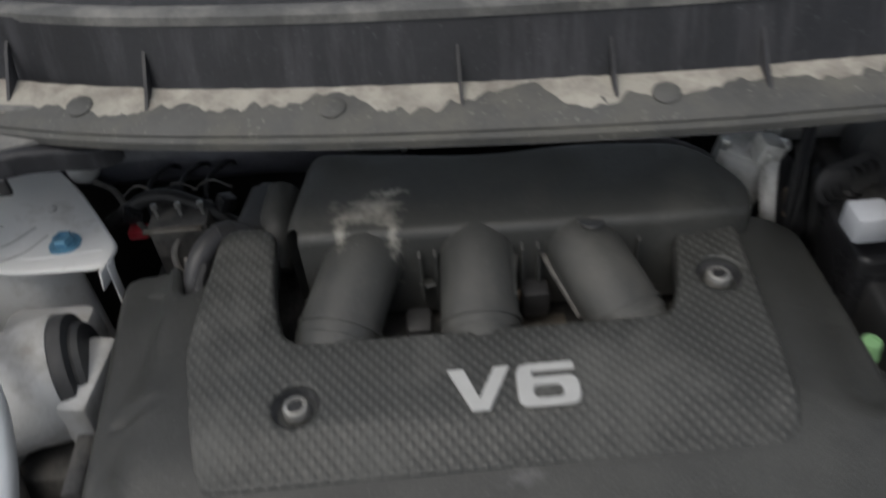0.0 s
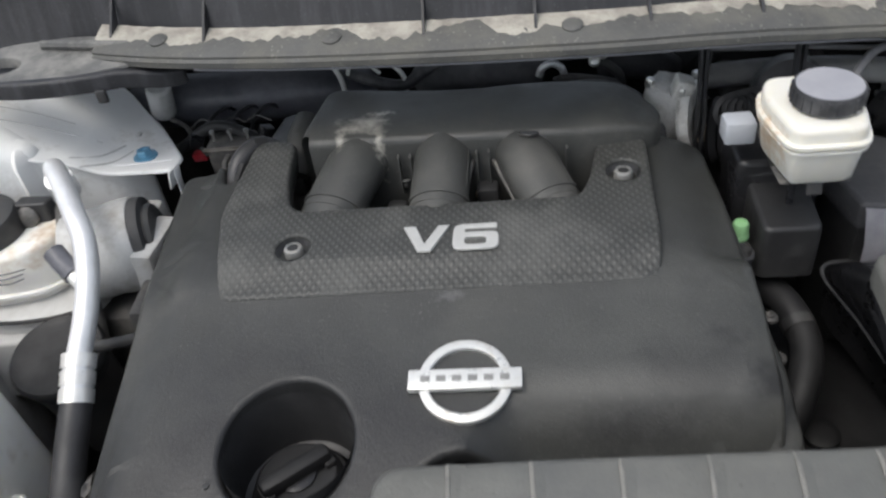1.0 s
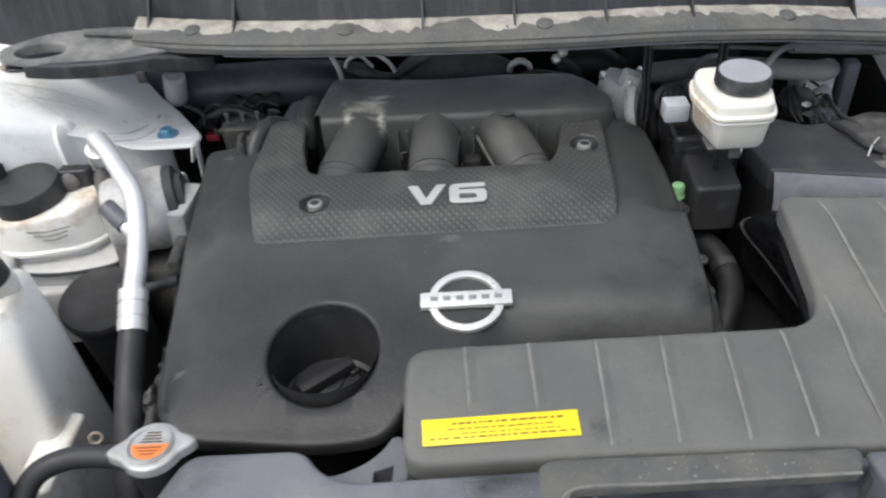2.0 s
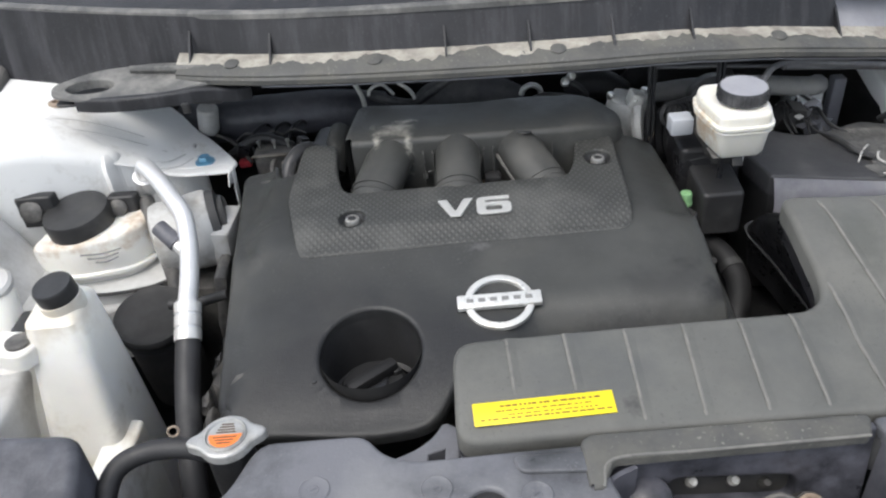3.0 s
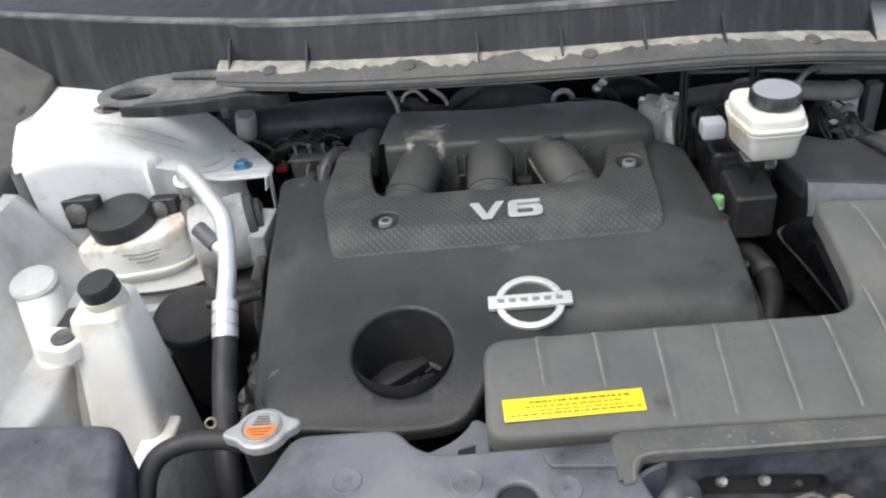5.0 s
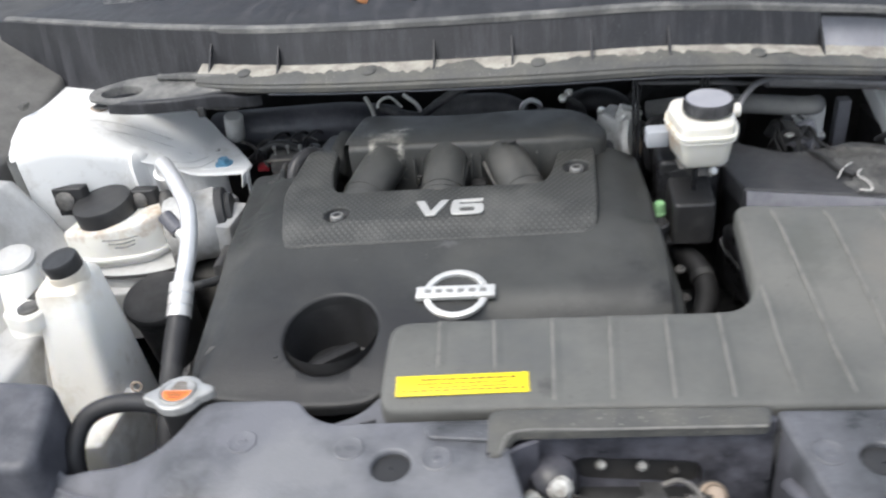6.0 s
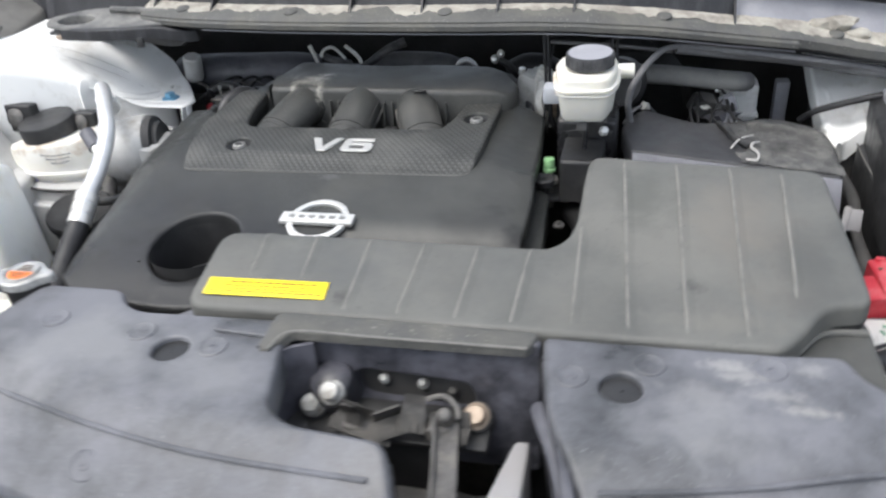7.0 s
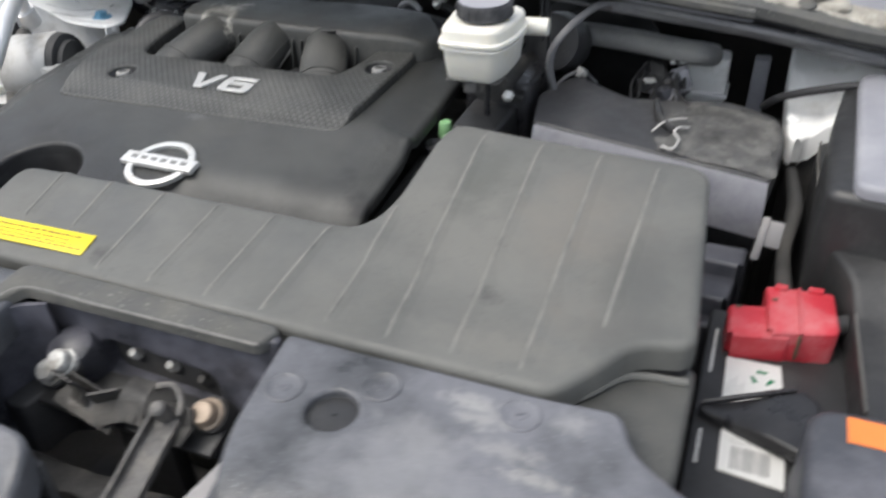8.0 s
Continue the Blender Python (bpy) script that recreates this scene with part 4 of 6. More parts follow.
def bent_plate(w, d, fold, angle, at, k):
    """A pressed plate with one fold across it, a little battered."""
    rows_ = []
    n = 9
    for i in range(n):
        u = d * i / (n - 1)
        if u < fold:
            y, z = u, 0.0
        else:
            y, z = fold + (u - fold) * math.cos(angle), (u - fold) * math.sin(angle)
        rows_.append([Vector((w * (j / 6 - 0.5) * (1 - 0.25 * i / n), y, z + 0.0025 * noise.noise(Vector((j * 0.9, i * 0.7, k))))) for j in range(7)])
    pb = loft(rows_, False)
    bmesh.ops.solidify(pb, geom=pb.faces[:], thickness=0.0022)
    return moved(pb, at)


for w, d, fold, ang, at in ((0.058, 0.030, 0.018, 1.0, pose(-0.026, -0.004, 0.928, 30, 8, -8)), (0.030, 0.034, 0.018, 1.3, pose(0.008, -0.004, 0.934, 40, -10, 24)), (0.022, 0.036, 0.020, -0.9, pose(0.022, -0.006, 0.942, 52, 14, 12)), (0.018, 0.026, 0.012, 1.0, pose(-0.030, 0.002, 0.936, 60, -6, -14)), (0.028, 0.030, 0.016, 0.8, pose(0.056, -0.006, 0.934, 18, -8, -10))):
    part("pressed_plate", bent_plate(w, d, fold, ang, at, w * 400), M_DARKMETAL, latch, "greasy pressed plate")
part("jaw_pin", moved(lathe([(0.006, -0.01), (0.006, 0.006), (0.004, 0.008), (0.001, 0.008)], 14), pose(0.050, 0.002, 0.955, 25, 0, 0)), M_CASTGREY, latch)
part("spring", tube([(0.030, 0.022, 0.954), (0.044, 0.024, 0.957), (0.056, 0.016, 0.955), (0.060, 0.006, 0.950)], 0.0025, 8), M_CASTGREY, latch)
part("release_lever", sweep_section([(-0.010, 0.0), (-0.010, 0.009), (-0.0078, 0.009), (-0.0074, 0.0024), (0.0095, 0.002), (0.010, -0.004), (0.008, -0.004), (0.0075, 0.0)], spline([(0.050, 0.006, 0.944), (0.054, -0.020, 0.940), (0.059, -0.050, 0.934), (0.063, -0.085, 0.927), (0.066, -0.13, 0.917)], 4)), M_CASTGREY, latch, "greasy folded release lever")
for c, r, m_ in (((-0.074, 0.018, 0.939), 0.0095, M_ZINC), ((-0.053, 0.016, 0.957), 0.0095, M_ZINC), ((0.071, 0.020, 0.943), 0.0100, M_COPPER), ((-0.017, 0.050, 0.948), 0.0042, M_ZINC), ((0.018, 0.050, 0.946), 0.0042, M_ZINC), ((0.045, 0.050, 0.940), 0.0040, M_DARKMETAL)):
    tilt_ = pose(*c, 38, 0, 0)
    part("bolt_head", moved(lathe([(r * 1.15, -0.006), (r * 1.15, -0.002), (r * 0.95, -0.001), (r * 0.95, r * 0.45), (r * 0.75, r * 0.7), (r * 0.2, r * 0.72)], 14), tilt_), m_, latch)
    part("bolt_boss", moved(lathe([(r * 1.1, -0.05), (r * 1.3, -0.006), (r * 1.0, -0.005)], 16), tilt_), M_BAY, latch)
part("hood_stay_bar", box(-0.02, 0.12, -0.135, -0.118, 0.925, 0.932, 0.002), M_DARKMETAL, latch)
gp = thing("guide_plate", (0.12, -0.09, 0.87), "smooth grey triangular guide plate beside the latch", "guide plate")
gb = bmesh.new()
tri_pts = [(0.107, -0.004, 0.944), (0.119, -0.003, 0.944), (0.118, -0.085, 0.930), (0.084, -0.085, 0.930)]
top = [gb.verts.new(p) for p in tri_pts]
bot = [gb.verts.new((p[0], p[1], 0.80)) for p in tri_pts]
gb.faces.new(top)
for i in range(4):
    gb.faces.new((top[i - 1], bot[i - 1], bot[i], top[i]))
gb.faces.new(bot[::-1])
bmesh.ops.recalc_face_normals(gb, faces=gb.faces[:])
bmesh.ops.bevel(gb, geom=gb.edges[:], offset=0.003, segments=2, affect="EDGES", profile=0.5)
part("plate", gb, M_PLATE, gp)
hose_thing("latch_cable", [(0.124, 0.012, 0.965), (0.132, -0.015, 0.972), (0.146, -0.05, 0.968), (0.158, -0.09, 0.955), (0.165, -0.13, 0.93)], 0.0065, M_BOX, "bluish black cable sheath beside the bonnet latch", "cable")
rbump = thing("rubber_stop", (0.128, 0.045, 0.97), "small black rubber bump stop by the latch", "bump stop")
part("stop", moved(lathe([(0.006, 0), (0.0065, 0.03), (0.004, 0.034)], 14), Matrix.Translation((0.1265, 0.048, 0.955))), M_RUBBER, rbump)

# ---- cowl and wiper trough under the windscreen ----
def cowl_z(x):
    return 1.129 - float(np.interp(x, (0.05, 0.11, 0.2, 0.3, 0.38, 0.45, 0.6, 0.98), (0.0, 0.003, 0.013, 0.029, 0.041, 0.056, 0.080, 0.114)))


COWL = spline([(-0.95, 0.75, 0), (-0.80, 0.685, 0), (-0.68, 0.635, 0), (-0.55, 0.588, 0), (-0.47, 0.562, 0), (-0.40, 0.546, 0), (-0.30, 0.531, 0), (-0.19, 0.520, 0), (-0.09, 0.513, 0), (0.01, 0.509, 0),
               (0.11, 0.514, 0), (0.21, 0.530, 0), (0.30, 0.546, 0), (0.40, 0.561, 0), (0.52, 0.576, 0), (0.70, 0.62, 0), (0.98, 0.74, 0)], 4)


def cowl_line(x0=-0.55, x1=0.98):
    return [Vector((p.x, p.y, cowl_z(p.x))) for p in COWL if x0 <= p.x <= x1]


cowl = thing("cowl_panel", (0, 0.57, 1.05), "weathered black plastic cowl panel caked with dried mud", "cowl panel")
part("ledge", sweep_section([(-0.006, -0.002), (-0.007, 0.008), (-0.003, 0.011), (0.033, 0.0195), (0.037, 0.017), (0.0, 0.004), (0.0, -0.002)], cowl_line()), M_LEDGE, cowl, "greyed plastic ledge")
rise_ = []
for p_ in cowl_line(-0.96, 0.315):
    low = 0.062 * smooth01((-0.40 - p_.x) / 0.10)
    rise_.append([p_ + Vector((0, a, h)) for a, h in ((0.031 - 0.004 * low / 0.06, 0.015 - low), (0.050, 0.063), (0.055, 0.065), (0.056, 0.056), (0.037, 0.013 - low))])
part("riser", loft(rise_), M_COWL, cowl, "streaked black riser")
# dust and painted sky light share this panel's lavender
part("end_panel", sweep_section([(0.028, 0.014), (0.046, 0.026), (0.075, 0.060), (0.079, 0.058), (0.05, 0.012)], cowl_line(0.30)), M_TRIMBLUE, cowl, "dusty end panel in a sky-lit lavender-grey")
part("crest", sweep_section([(0.047, 0.060), (0.048, 0.066), (0.054, 0.0685), (0.066, 0.066), (0.066, 0.058)], cowl_line(-0.96)), M_WING, cowl)
part("wiper_tray", sweep_section([(0.066, 0.050), (0.070, 0.0575), (0.078, 0.0625), (0.20, 0.066), (0.28, 0.078), (0.28, 0.060), (0.10, 0.045)], cowl_line(-0.96)), M_COWL, cowl)
part("lip", sweep_section([(-0.009, -0.003), (-0.0095, 0.003), (-0.006, 0.0065), (0.002, 0.003), (0.002, -0.003)], cowl_line(-0.55, 0.38)), M_LEDGE, cowl)
part("lip_edge", tube([p + Vector((0.0, 0.002, -0.0095)) for p in cowl_line(-0.42, 0.40)], 0.0011, 6, 3), M_TRIMBLUE, cowl)
part("seal", tube([p + Vector((0, 0.012, -0.006)) for p in cowl_line()], 0.006, 10, 3), M_RUBBER, cowl, "black rubber seal")
part("under_channel", sweep_section([(0.03, -0.014), (0.03, -0.008), (0.10, -0.012), (0.10, -0.018)], cowl_line()), M_BAY, cowl)
part("lower_seal", tube([p + Vector((0, 0.022, -0.024)) for p in cowl_line(0.21, 0.75)], 0.0075, 10, 3), M_HOSEGREY, cowl, "greyed rubber seal")
part("cross_bar", tube([(0.074, 0.563, 1.094), (0.12, 0.565, 1.090), (0.165, 0.568, 1.086), (0.23, 0.575, 1.076)], 0.0026, 8, 4), M_HOSEGREY, cowl)
for k, (x, q, h, s) in enumerate(((0.425, 0.030, 0.026, 0.020), (0.447, 0.022, 0.018, 0.016), (0.40, 0.030, 0.020, 0.014), (0.485, 0.012, 0.012, 0.020))):
    y = float(np.interp(x, [p.x for p in cowl_line()], [p.y for p in cowl_line()]))
    blob("mud_lump", (x, y + q, cowl_z(x) + h), (s, s * 0.6, s * 0.5), M_MUD, cowl, "", 31.0 + k, 0.5)
for x in (-0.512, -0.405, -0.188, -0.087, 0.012, 0.107, 0.300):
    y = float(np.interp(x, [p.x for p in cowl_line()], [p.y for p in cowl_line()]))
    part("web", moved(prism([(0.010, 0.012), (0.035, 0.017), (0.046, 0.046), (0.040, 0.042)], -0.0012, 0.0012), Matrix.Translation((x, y, cowl_z(x)))), M_COWL, cowl)
for x in (-0.455, -0.275, -0.055, 0.215, 0.42):
    y = float(np.interp(x, [p.x for p in cowl_line()], [p.y for p in cowl_line()]))
    part("plug", moved(lathe([(0.0095, 0.0), (0.0095, 0.0016), (0.0080, 0.0026), (0.001, 0.0028)], 20), pose(x, y + 0.014, cowl_z(x) + 0.0150, 14, 0, 0)), M_LEDGE, cowl)
# dried mud on the back of the ledge, with an uneven front edge
mud = bmesh.new()
prev = None
xs = np.linspace(-0.53, 0.62, 420)
for x in xs:
    y = float(np.interp(x, [p.x for p in cowl_line()], [p.y for p in cowl_line()]))
    w = 0.017 + 0.016 * noise.fractal(Vector((x * 16, 3.1, 0)), 1.0, 2.0, 5) + 0.006 * noise.noise(Vector((x * 120, 9, 0)))
    w += 0.012 * smooth01((x - 0.27) / 0.1) + 0.010 * smooth01((-0.40 - x) / 0.06)
    w = min(0.034, max(0.0012, w))
    row = []
    for k in range(5):
        q = 0.0345 - w * k / 4
        zz = cowl_z(x) + 0.0112 + (q + 0.003) / 0.036 * 0.0085 + 0.0004 * min(1, (4 - k) / 1.5) + 0.0007 * noise.noise(Vector((x * 90, q * 300, 1)))
        row.append(mud.verts.new((x, y + q, zz)))
    if prev:
        for k in range(4):
            mud.faces.new((prev[k], row[k], row[k + 1], prev[k + 1]))
    prev = row
bmesh.ops.recalc_face_normals(mud, faces=mud.faces[:])
part("mud_crust", mud, M_MUD, cowl, "tan crust of dried mud")
wing = rounded([(-0.47, 0.562, 0.02), (-0.55, 0.542, 0.03), (-0.63, 0.540, 0.03), (-0.684, 0.556, 0.03), (-0.690, 0.580, 0.02), (-0.64, 0.606, 0.02), (-0.56, 0.612), (-0.47, 0.60)], 0.015)
part("wing", shell(wing, lambda x, y: 1.132 + 0.22 * (y - 0.57), 0.002, 0.004, holes=[circle(-0.638, 0.571, 0.031, 28, 0.014)], cuts=0.02, hole_depth=0.012), M_WING, cowl, "weathered plastic cowl end with an oval hole")
part("wing_apron", shell(rounded([(-0.452, 0.556, 0.02), (-0.54, 0.536, 0.05), (-0.61, 0.535, 0.04), (-0.672, 0.552, 0.02), (-0.60, 0.562), (-0.43, 0.572)], 0.01), lambda x, y: 1.1265 - 0.010 * smooth01((-0.50 - x) / -0.06), 0.004, 0.017, cuts=0.02), M_COWL, cowl)
part("wing_floor", shell(rounded([(-0.682, 0.553), (-0.585, 0.549), (-0.575, 0.622), (-0.685, 0.622)], 0.01), 1.118, 0.001, 0.003, cuts=0), M_BLACK, cowl)
part("wing_ridge", tube([(-0.59, 0.595, 1.141), (-0.53, 0.585, 1.140), (-0.47, 0.578, 1.138)], 0.005, 8), M_WING, cowl)
part("tab", box(-0.519, -0.508, 0.533, 0.538, 1.100, 1.114, 0.002), M_BLACK, cowl)
for x0, z0 in ((0.070, 1.0), (0.0755, 0.985), (0.156, 1.04), (0.1625, 1.03)):
    part("strut_bar", moved(box(-0.0017, 0.0017, -0.004, 0.004, 0, 1.106 - z0, 0.0008), pose(x0, 0.562, z0, 0, -2, 0)), M_COWL, cowl)
wind = thing("windscreen", (0, 0.78, 1.19), "tinted windscreen glass above the cowl", "windscreen", "", "structure")
wsb = bmesh.new()
bmesh.ops.create_grid(wsb, x_segments=16, y_segments=4, size=1)
for v in wsb.verts:
    u, w = v.co.x, (v.co.y + 1) / 2
    v.co = Vector((0.78 * u, 0.77 + 0.95 * w + 0.05 * u * u, 1.18 + 0.55 * w))
part("pane", wsb, M_GLASS, wind)
rng = random.Random(4)
for k in range(14):
    x, y = rng.uniform(-0.35, 0.35), rng.uniform(0.69, 0.77)
    lf = bmesh.new()
    ln = rng.uniform(0.012, 0.026)
    ps_ = [(-ln, 0, 0), (-ln * 0.3, ln * 0.4, 0.003), (ln * 0.5, ln * 0.3, 0.002), (ln, 0, 0.004), (ln * 0.4, -ln * 0.35, 0.001), (-ln * 0.4, -ln * 0.35, 0.003)]
    lf.faces.new([lf.verts.new(p) for p in ps_])
    bmesh.ops.solidify(lf, geom=lf.faces[:], thickness=0.0008)
    d = part("dead_leaf", moved(lf, pose(x, y, cowl_z(x) + 0.0655, rng.uniform(-10, 10), rng.uniform(-8, 8), rng.uniform(0, 360))), M_LEAF)
    tagged(d, "dry curled orange-brown leaf on the cowl", "leaf", "leaves on the cowl")

# ---- passenger-side strut tower, brackets and tanks ----
def apron_z(x, y):
    z = 0.999 + 0.089 * smooth01((-0.545 - x) / 0.20)
    z += 0.004 * (smooth01((y - 0.50 - 0.25 * (x + 0.6)) / 0.008) + smooth01((y - 0.56 - 0.3 * (x + 0.6)) / 0.008)) * smooth01((-0.57 - x) / 0.03)
    z -= 0.05 * smooth01((0.50 - y) / 0.08) * smooth01((-0.60 - x) / 0.05)
    return z


apron = thing("strut_tower", (-0.65, 0.55, 0.8), "glossy white painted strut tower and fender apron", "body panel")
ao = rounded([(-0.493, 0.566, 0.010), (-0.484, 0.590, 0.012), (-0.512, 0.632), (-0.545, 0.680, 0.03), (-0.600, 0.735, 0.03), (-0.865, 0.77), (-0.835, 0.62), (-0.785, 0.50), (-0.775, 0.470, 0.01), (-0.72, 0.500, 0.02), (-0.65, 0.530, 0.03), (-0.60, 0.560, 0.02), (-0.55, 0.5665)], 0.012)
part("panel", shell(ao, apron_z, 0.003, 0.004, cuts=0.010), M_PAINT, apron)
part("shoulder", shell(rounded([(-0.625, 0.545, 0.02), (-0.66, 0.520, 0.03), (-0.72, 0.489, 0.03), (-0.782, 0.462, 0.02), (-0.805, 0.56), (-0.72, 0.60), (-0.625, 0.575)], 0.02), lambda x, y: apron_z(x, y) + 0.0012, 0.020, 0.20, cuts=0.015), M_PAINT, apron)
part("bracket_lip", moved(box(-0.0012, 0.0012, -0.012, 0.012, -0.022, 0.0, 0.0008), pose(-0.4905, 0.572, 0.998, 0, 12, -8)), M_PAINT, apron)
tw = rounded([(-0.56, 0.580), (-0.535, 0.61), (-0.60, 0.69), (-0.79, 0.735), (-0.778, 0.50), (-0.770, 0.476, 0.01), (-0.72, 0.506, 0.02), (-0.65, 0.535, 0.03), (-0.60, 0.566, 0.02)], 0.01)
part("tower_wall", shell(tw, lambda x, y: apron_z(x, y) - 0.006, 0.002, 0.25, cuts=0.03), M_PAINT, apron)
part("inner_fender", shell(rounded([(-0.93, 0.10), (-0.655, 0.16, 0.05), (-0.67, 0.40, 0.05), (-0.70, 0.46), (-0.93, 0.46)], 0.03), lambda x, y: 0.945 + 0.12 * smooth01((-0.70 - x) / 0.08), 0.01, 0.25, cuts=0.03), M_GREYPAINT, apron)
# grey beads draw the shading of swage lines pressed into the white panel
for row in ([(-0.772, 0.530), (-0.741, 0.560), (-0.700, 0.590), (-0.655, 0.613), (-0.615, 0.625)], [(-0.748, 0.509), (-0.715, 0.548), (-0.675, 0.578), (-0.63, 0.600), (-0.585, 0.612)], [(-0.600, 0.566), (-0.580, 0.590), (-0.565, 0.622)], [(-0.590, 0.561), (-0.566, 0.586), (-0.552, 0.612)]):
    part("line_bead", tube([(x, y, apron_z(x, y)) for x, y in row], 0.0010, 6, 8), M_SWAGE, apron)
part("drain_hole", moved(lathe([(0.0042, -0.004), (0.0042, 0.0004), (0.003, -0.001), (0.0005, -0.0015)], 14), Matrix.Translation((-0.560, 0.648, apron_z(-0.560, 0.648)))), M_BAY, apron)
part("bracket_leg", moved(box(-0.0012, 0.0012, -0.0045, 0.0045, -0.066, 0.0, 0.0008), pose(-0.4895, 0.5745, 0.996, 0, 3, -8)), M_PAINT, apron)
part("fold", tube([(-0.60, 0.578, 1.004), (-0.55, 0.583, 0.9985), (-0.497, 0.588, 0.9975)], 0.0022, 8, 6), M_PAINT, apron)
part("grommet", moved(lathe([(0.012, 0.0), (0.012, 0.004), (0.006, 0.005), (0.005, 0.001)], 16), Matrix.Translation((-0.715, 0.625, apron_z(-0.715, 0.625)))), M_COPPER, apron, "rusty brown drain grommet")
bolt("mount_bolt", (-0.532, 0.598, 0.9995), 0.0088, 0.009, M_BLUE, "blue passivated hexagon bolt on the white bracket")
ftl = thing("fender_trim", (-0.85, 0.5, 0.9), "grey-brown felt-like fender trim beside the white apron", "trim panel")
part("panel", shell(rounded([(-0.772, 0.30), (-0.795, 0.55), (-0.83, 0.78), (-0.98, 0.82), (-0.98, 0.20), (-0.785, 0.20)], 0.02), lambda x, y: 1.06 + 0.1 * (y - 0.3) + 0.35 * max(0, -0.80 - x), 0.01, 0.15, cuts=0.06), M_CLOTH, ftl)
for k, y in enumerate((0.36, 0.47, 0.60)):
    blob("clip_bit", (-0.785 - 0.03 * (y - 0.36) / 0.24, y, 1.088 + 0.1 * (y - 0.36)), (0.006, 0.012, 0.006), M_LEDGE, ftl, "", 2.0 + k)

mount = thing("engine_mount", (-0.50, 0.48, 0.80), "cast aluminium engine mount with a black rubber bush", "engine mount")
mp_ = pose(-0.528, 0.474, 0.965, 0, 86, 16)
part("casting", moved(lathe([(0.036, -0.046), (0.046, -0.042), (0.0485, -0.034), (0.047, -0.008), (0.049, 0.004), (0.049, 0.024), (0.0475, 0.028), (0.020, 0.029)], 40), mp_), M_CASTING, mount)
part("bush", moved(lathe([(0.046, 0.027), (0.047, 0.031), (0.045, 0.038), (0.030, 0.040), (0.01, 0.039)], 36), mp_), M_RUBBER, mount, "black rubber bush")
part("end_plate", moved(lathe([(0.036, 0.038), (0.037, 0.042), (0.035, 0.046), (0.014, 0.047), (0.012, 0.050), (0.004, 0.050)], 32), mp_), M_BLACK, mount)
ab = box(-0.007, 0.007, -0.075, 0.050, -0.07, 0.024, 0.004)
bmesh.ops.subdivide_edges(ab, edges=ab.edges[:], cuts=3, use_grid_fill=True)
for v in ab.verts:
    v.co += Vector((0.004, 0.003, 0.005)) * noise.noise(v.co * 60)
part("arm", moved(ab, pose(-0.486, 0.455, 0.930, 0, 6, 3)), M_CASTGREY, mount, "rough grey metal arm")
part("yoke", box(-0.575, -0.500, 0.520, 0.552, 0.93, 0.975, 0.010), M_CASTING, mount)
part("foot", box(-0.56, -0.47, 0.42, 0.54, 0.80, 0.915, 0.015), M_DARKMETAL, mount)
part("side_block", moved(box(-0.011, 0.011, -0.040, 0.030, -0.05, 0.012, 0.004), pose(-0.481, 0.472, 0.972, 0, 4, -4)), M_CASTING, mount, "pale machined block")

ps = thing("power_steering_tank", (-0.64, 0.42, 0.90), "milky plastic fluid tank stained brown under its black cap", "fluid tank")
po = rounded([(-0.722, 0.440, 0.012), (-0.67, 0.426, 0.02), (-0.602, 0.438, 0.02), (-0.578, 0.466, 0.015), (-0.580, 0.498, 0.012), (-0.63, 0.510, 0.02), (-0.71, 0.493, 0.02)], 0.012)
part("tank", shell(po, lambda x, y: 0.990 + 0.10 * (x + 0.64), 0.008, 0.048, cuts=0.03), M_TANK, ps)
part("seam", shell(offset(po, 0.004), 0.945, 0.002, 0.005, cuts=0), M_TANK, ps)
part("base", shell(offset(po, -0.004), 0.942, 0.006, 0.05, cuts=0), M_TANK, ps)
part("cap", moved(lathe([(0.038, 0.0), (0.041, 0.002), (0.041, 0.024), (0.0395, 0.028), (0.034, 0.029), (0.010, 0.0295)], 40), pose(-0.662, 0.474, 0.986, 6, -3, 0)), M_BLACK, ps, "black screw cap")
for x, y, z, u in ((-0.718, 0.485, 1.012, 1.15), (-0.614, 0.494, 1.002, 0.9)):
    br_ = part("bracket", shell(rounded([(x - 0.020 * u, y - 0.006), (x + 0.022 * u, y - 0.006), (x + 0.026 * u, y + 0.010), (x - 0.016 * u, y + 0.012)], 0.004), z + 0.016 * u, 0.003, 0.036 * u, cuts=0), M_BLACK, ps, "black bracket with a round bolt")
    part("bolt_head", moved(lathe([(0.0125 * u, 0), (0.0125 * u, 0.004), (0.008 * u, 0.007), (0.002, 0.0075)], 16), pose(x - 0.003, y - 0.006, z, 70, 0, 0)), M_CASTGREY, br_)
for k, (x0, x1, z) in enumerate(((-0.655, -0.605, 0.974), (-0.648, -0.610, 0.968), (-0.640, -0.612, 0.962))):
    part("print_bar", tube([(x0, 0.4272, z), ((x0 + x1) / 2, 0.4275, z), (x1, 0.4315, z + 0.003)], 0.0009, 6, 4), M_MARK, ps)
tray = thing("tank_tray", (-0.62, 0.40, 0.80), "grey painted metal tray under the fluid tank", "bracket")
part("tray", shell(rounded([(-0.72, 0.418), (-0.63, 0.408, 0.03), (-0.562, 0.422, 0.03), (-0.542, 0.455, 0.02), (-0.57, 0.498), (-0.71, 0.498)], 0.02), lambda x, y: 0.925 + 0.1 * (y - 0.4), 0.005, 0.06, cuts=0.03), M_GREYPAINT, tray)
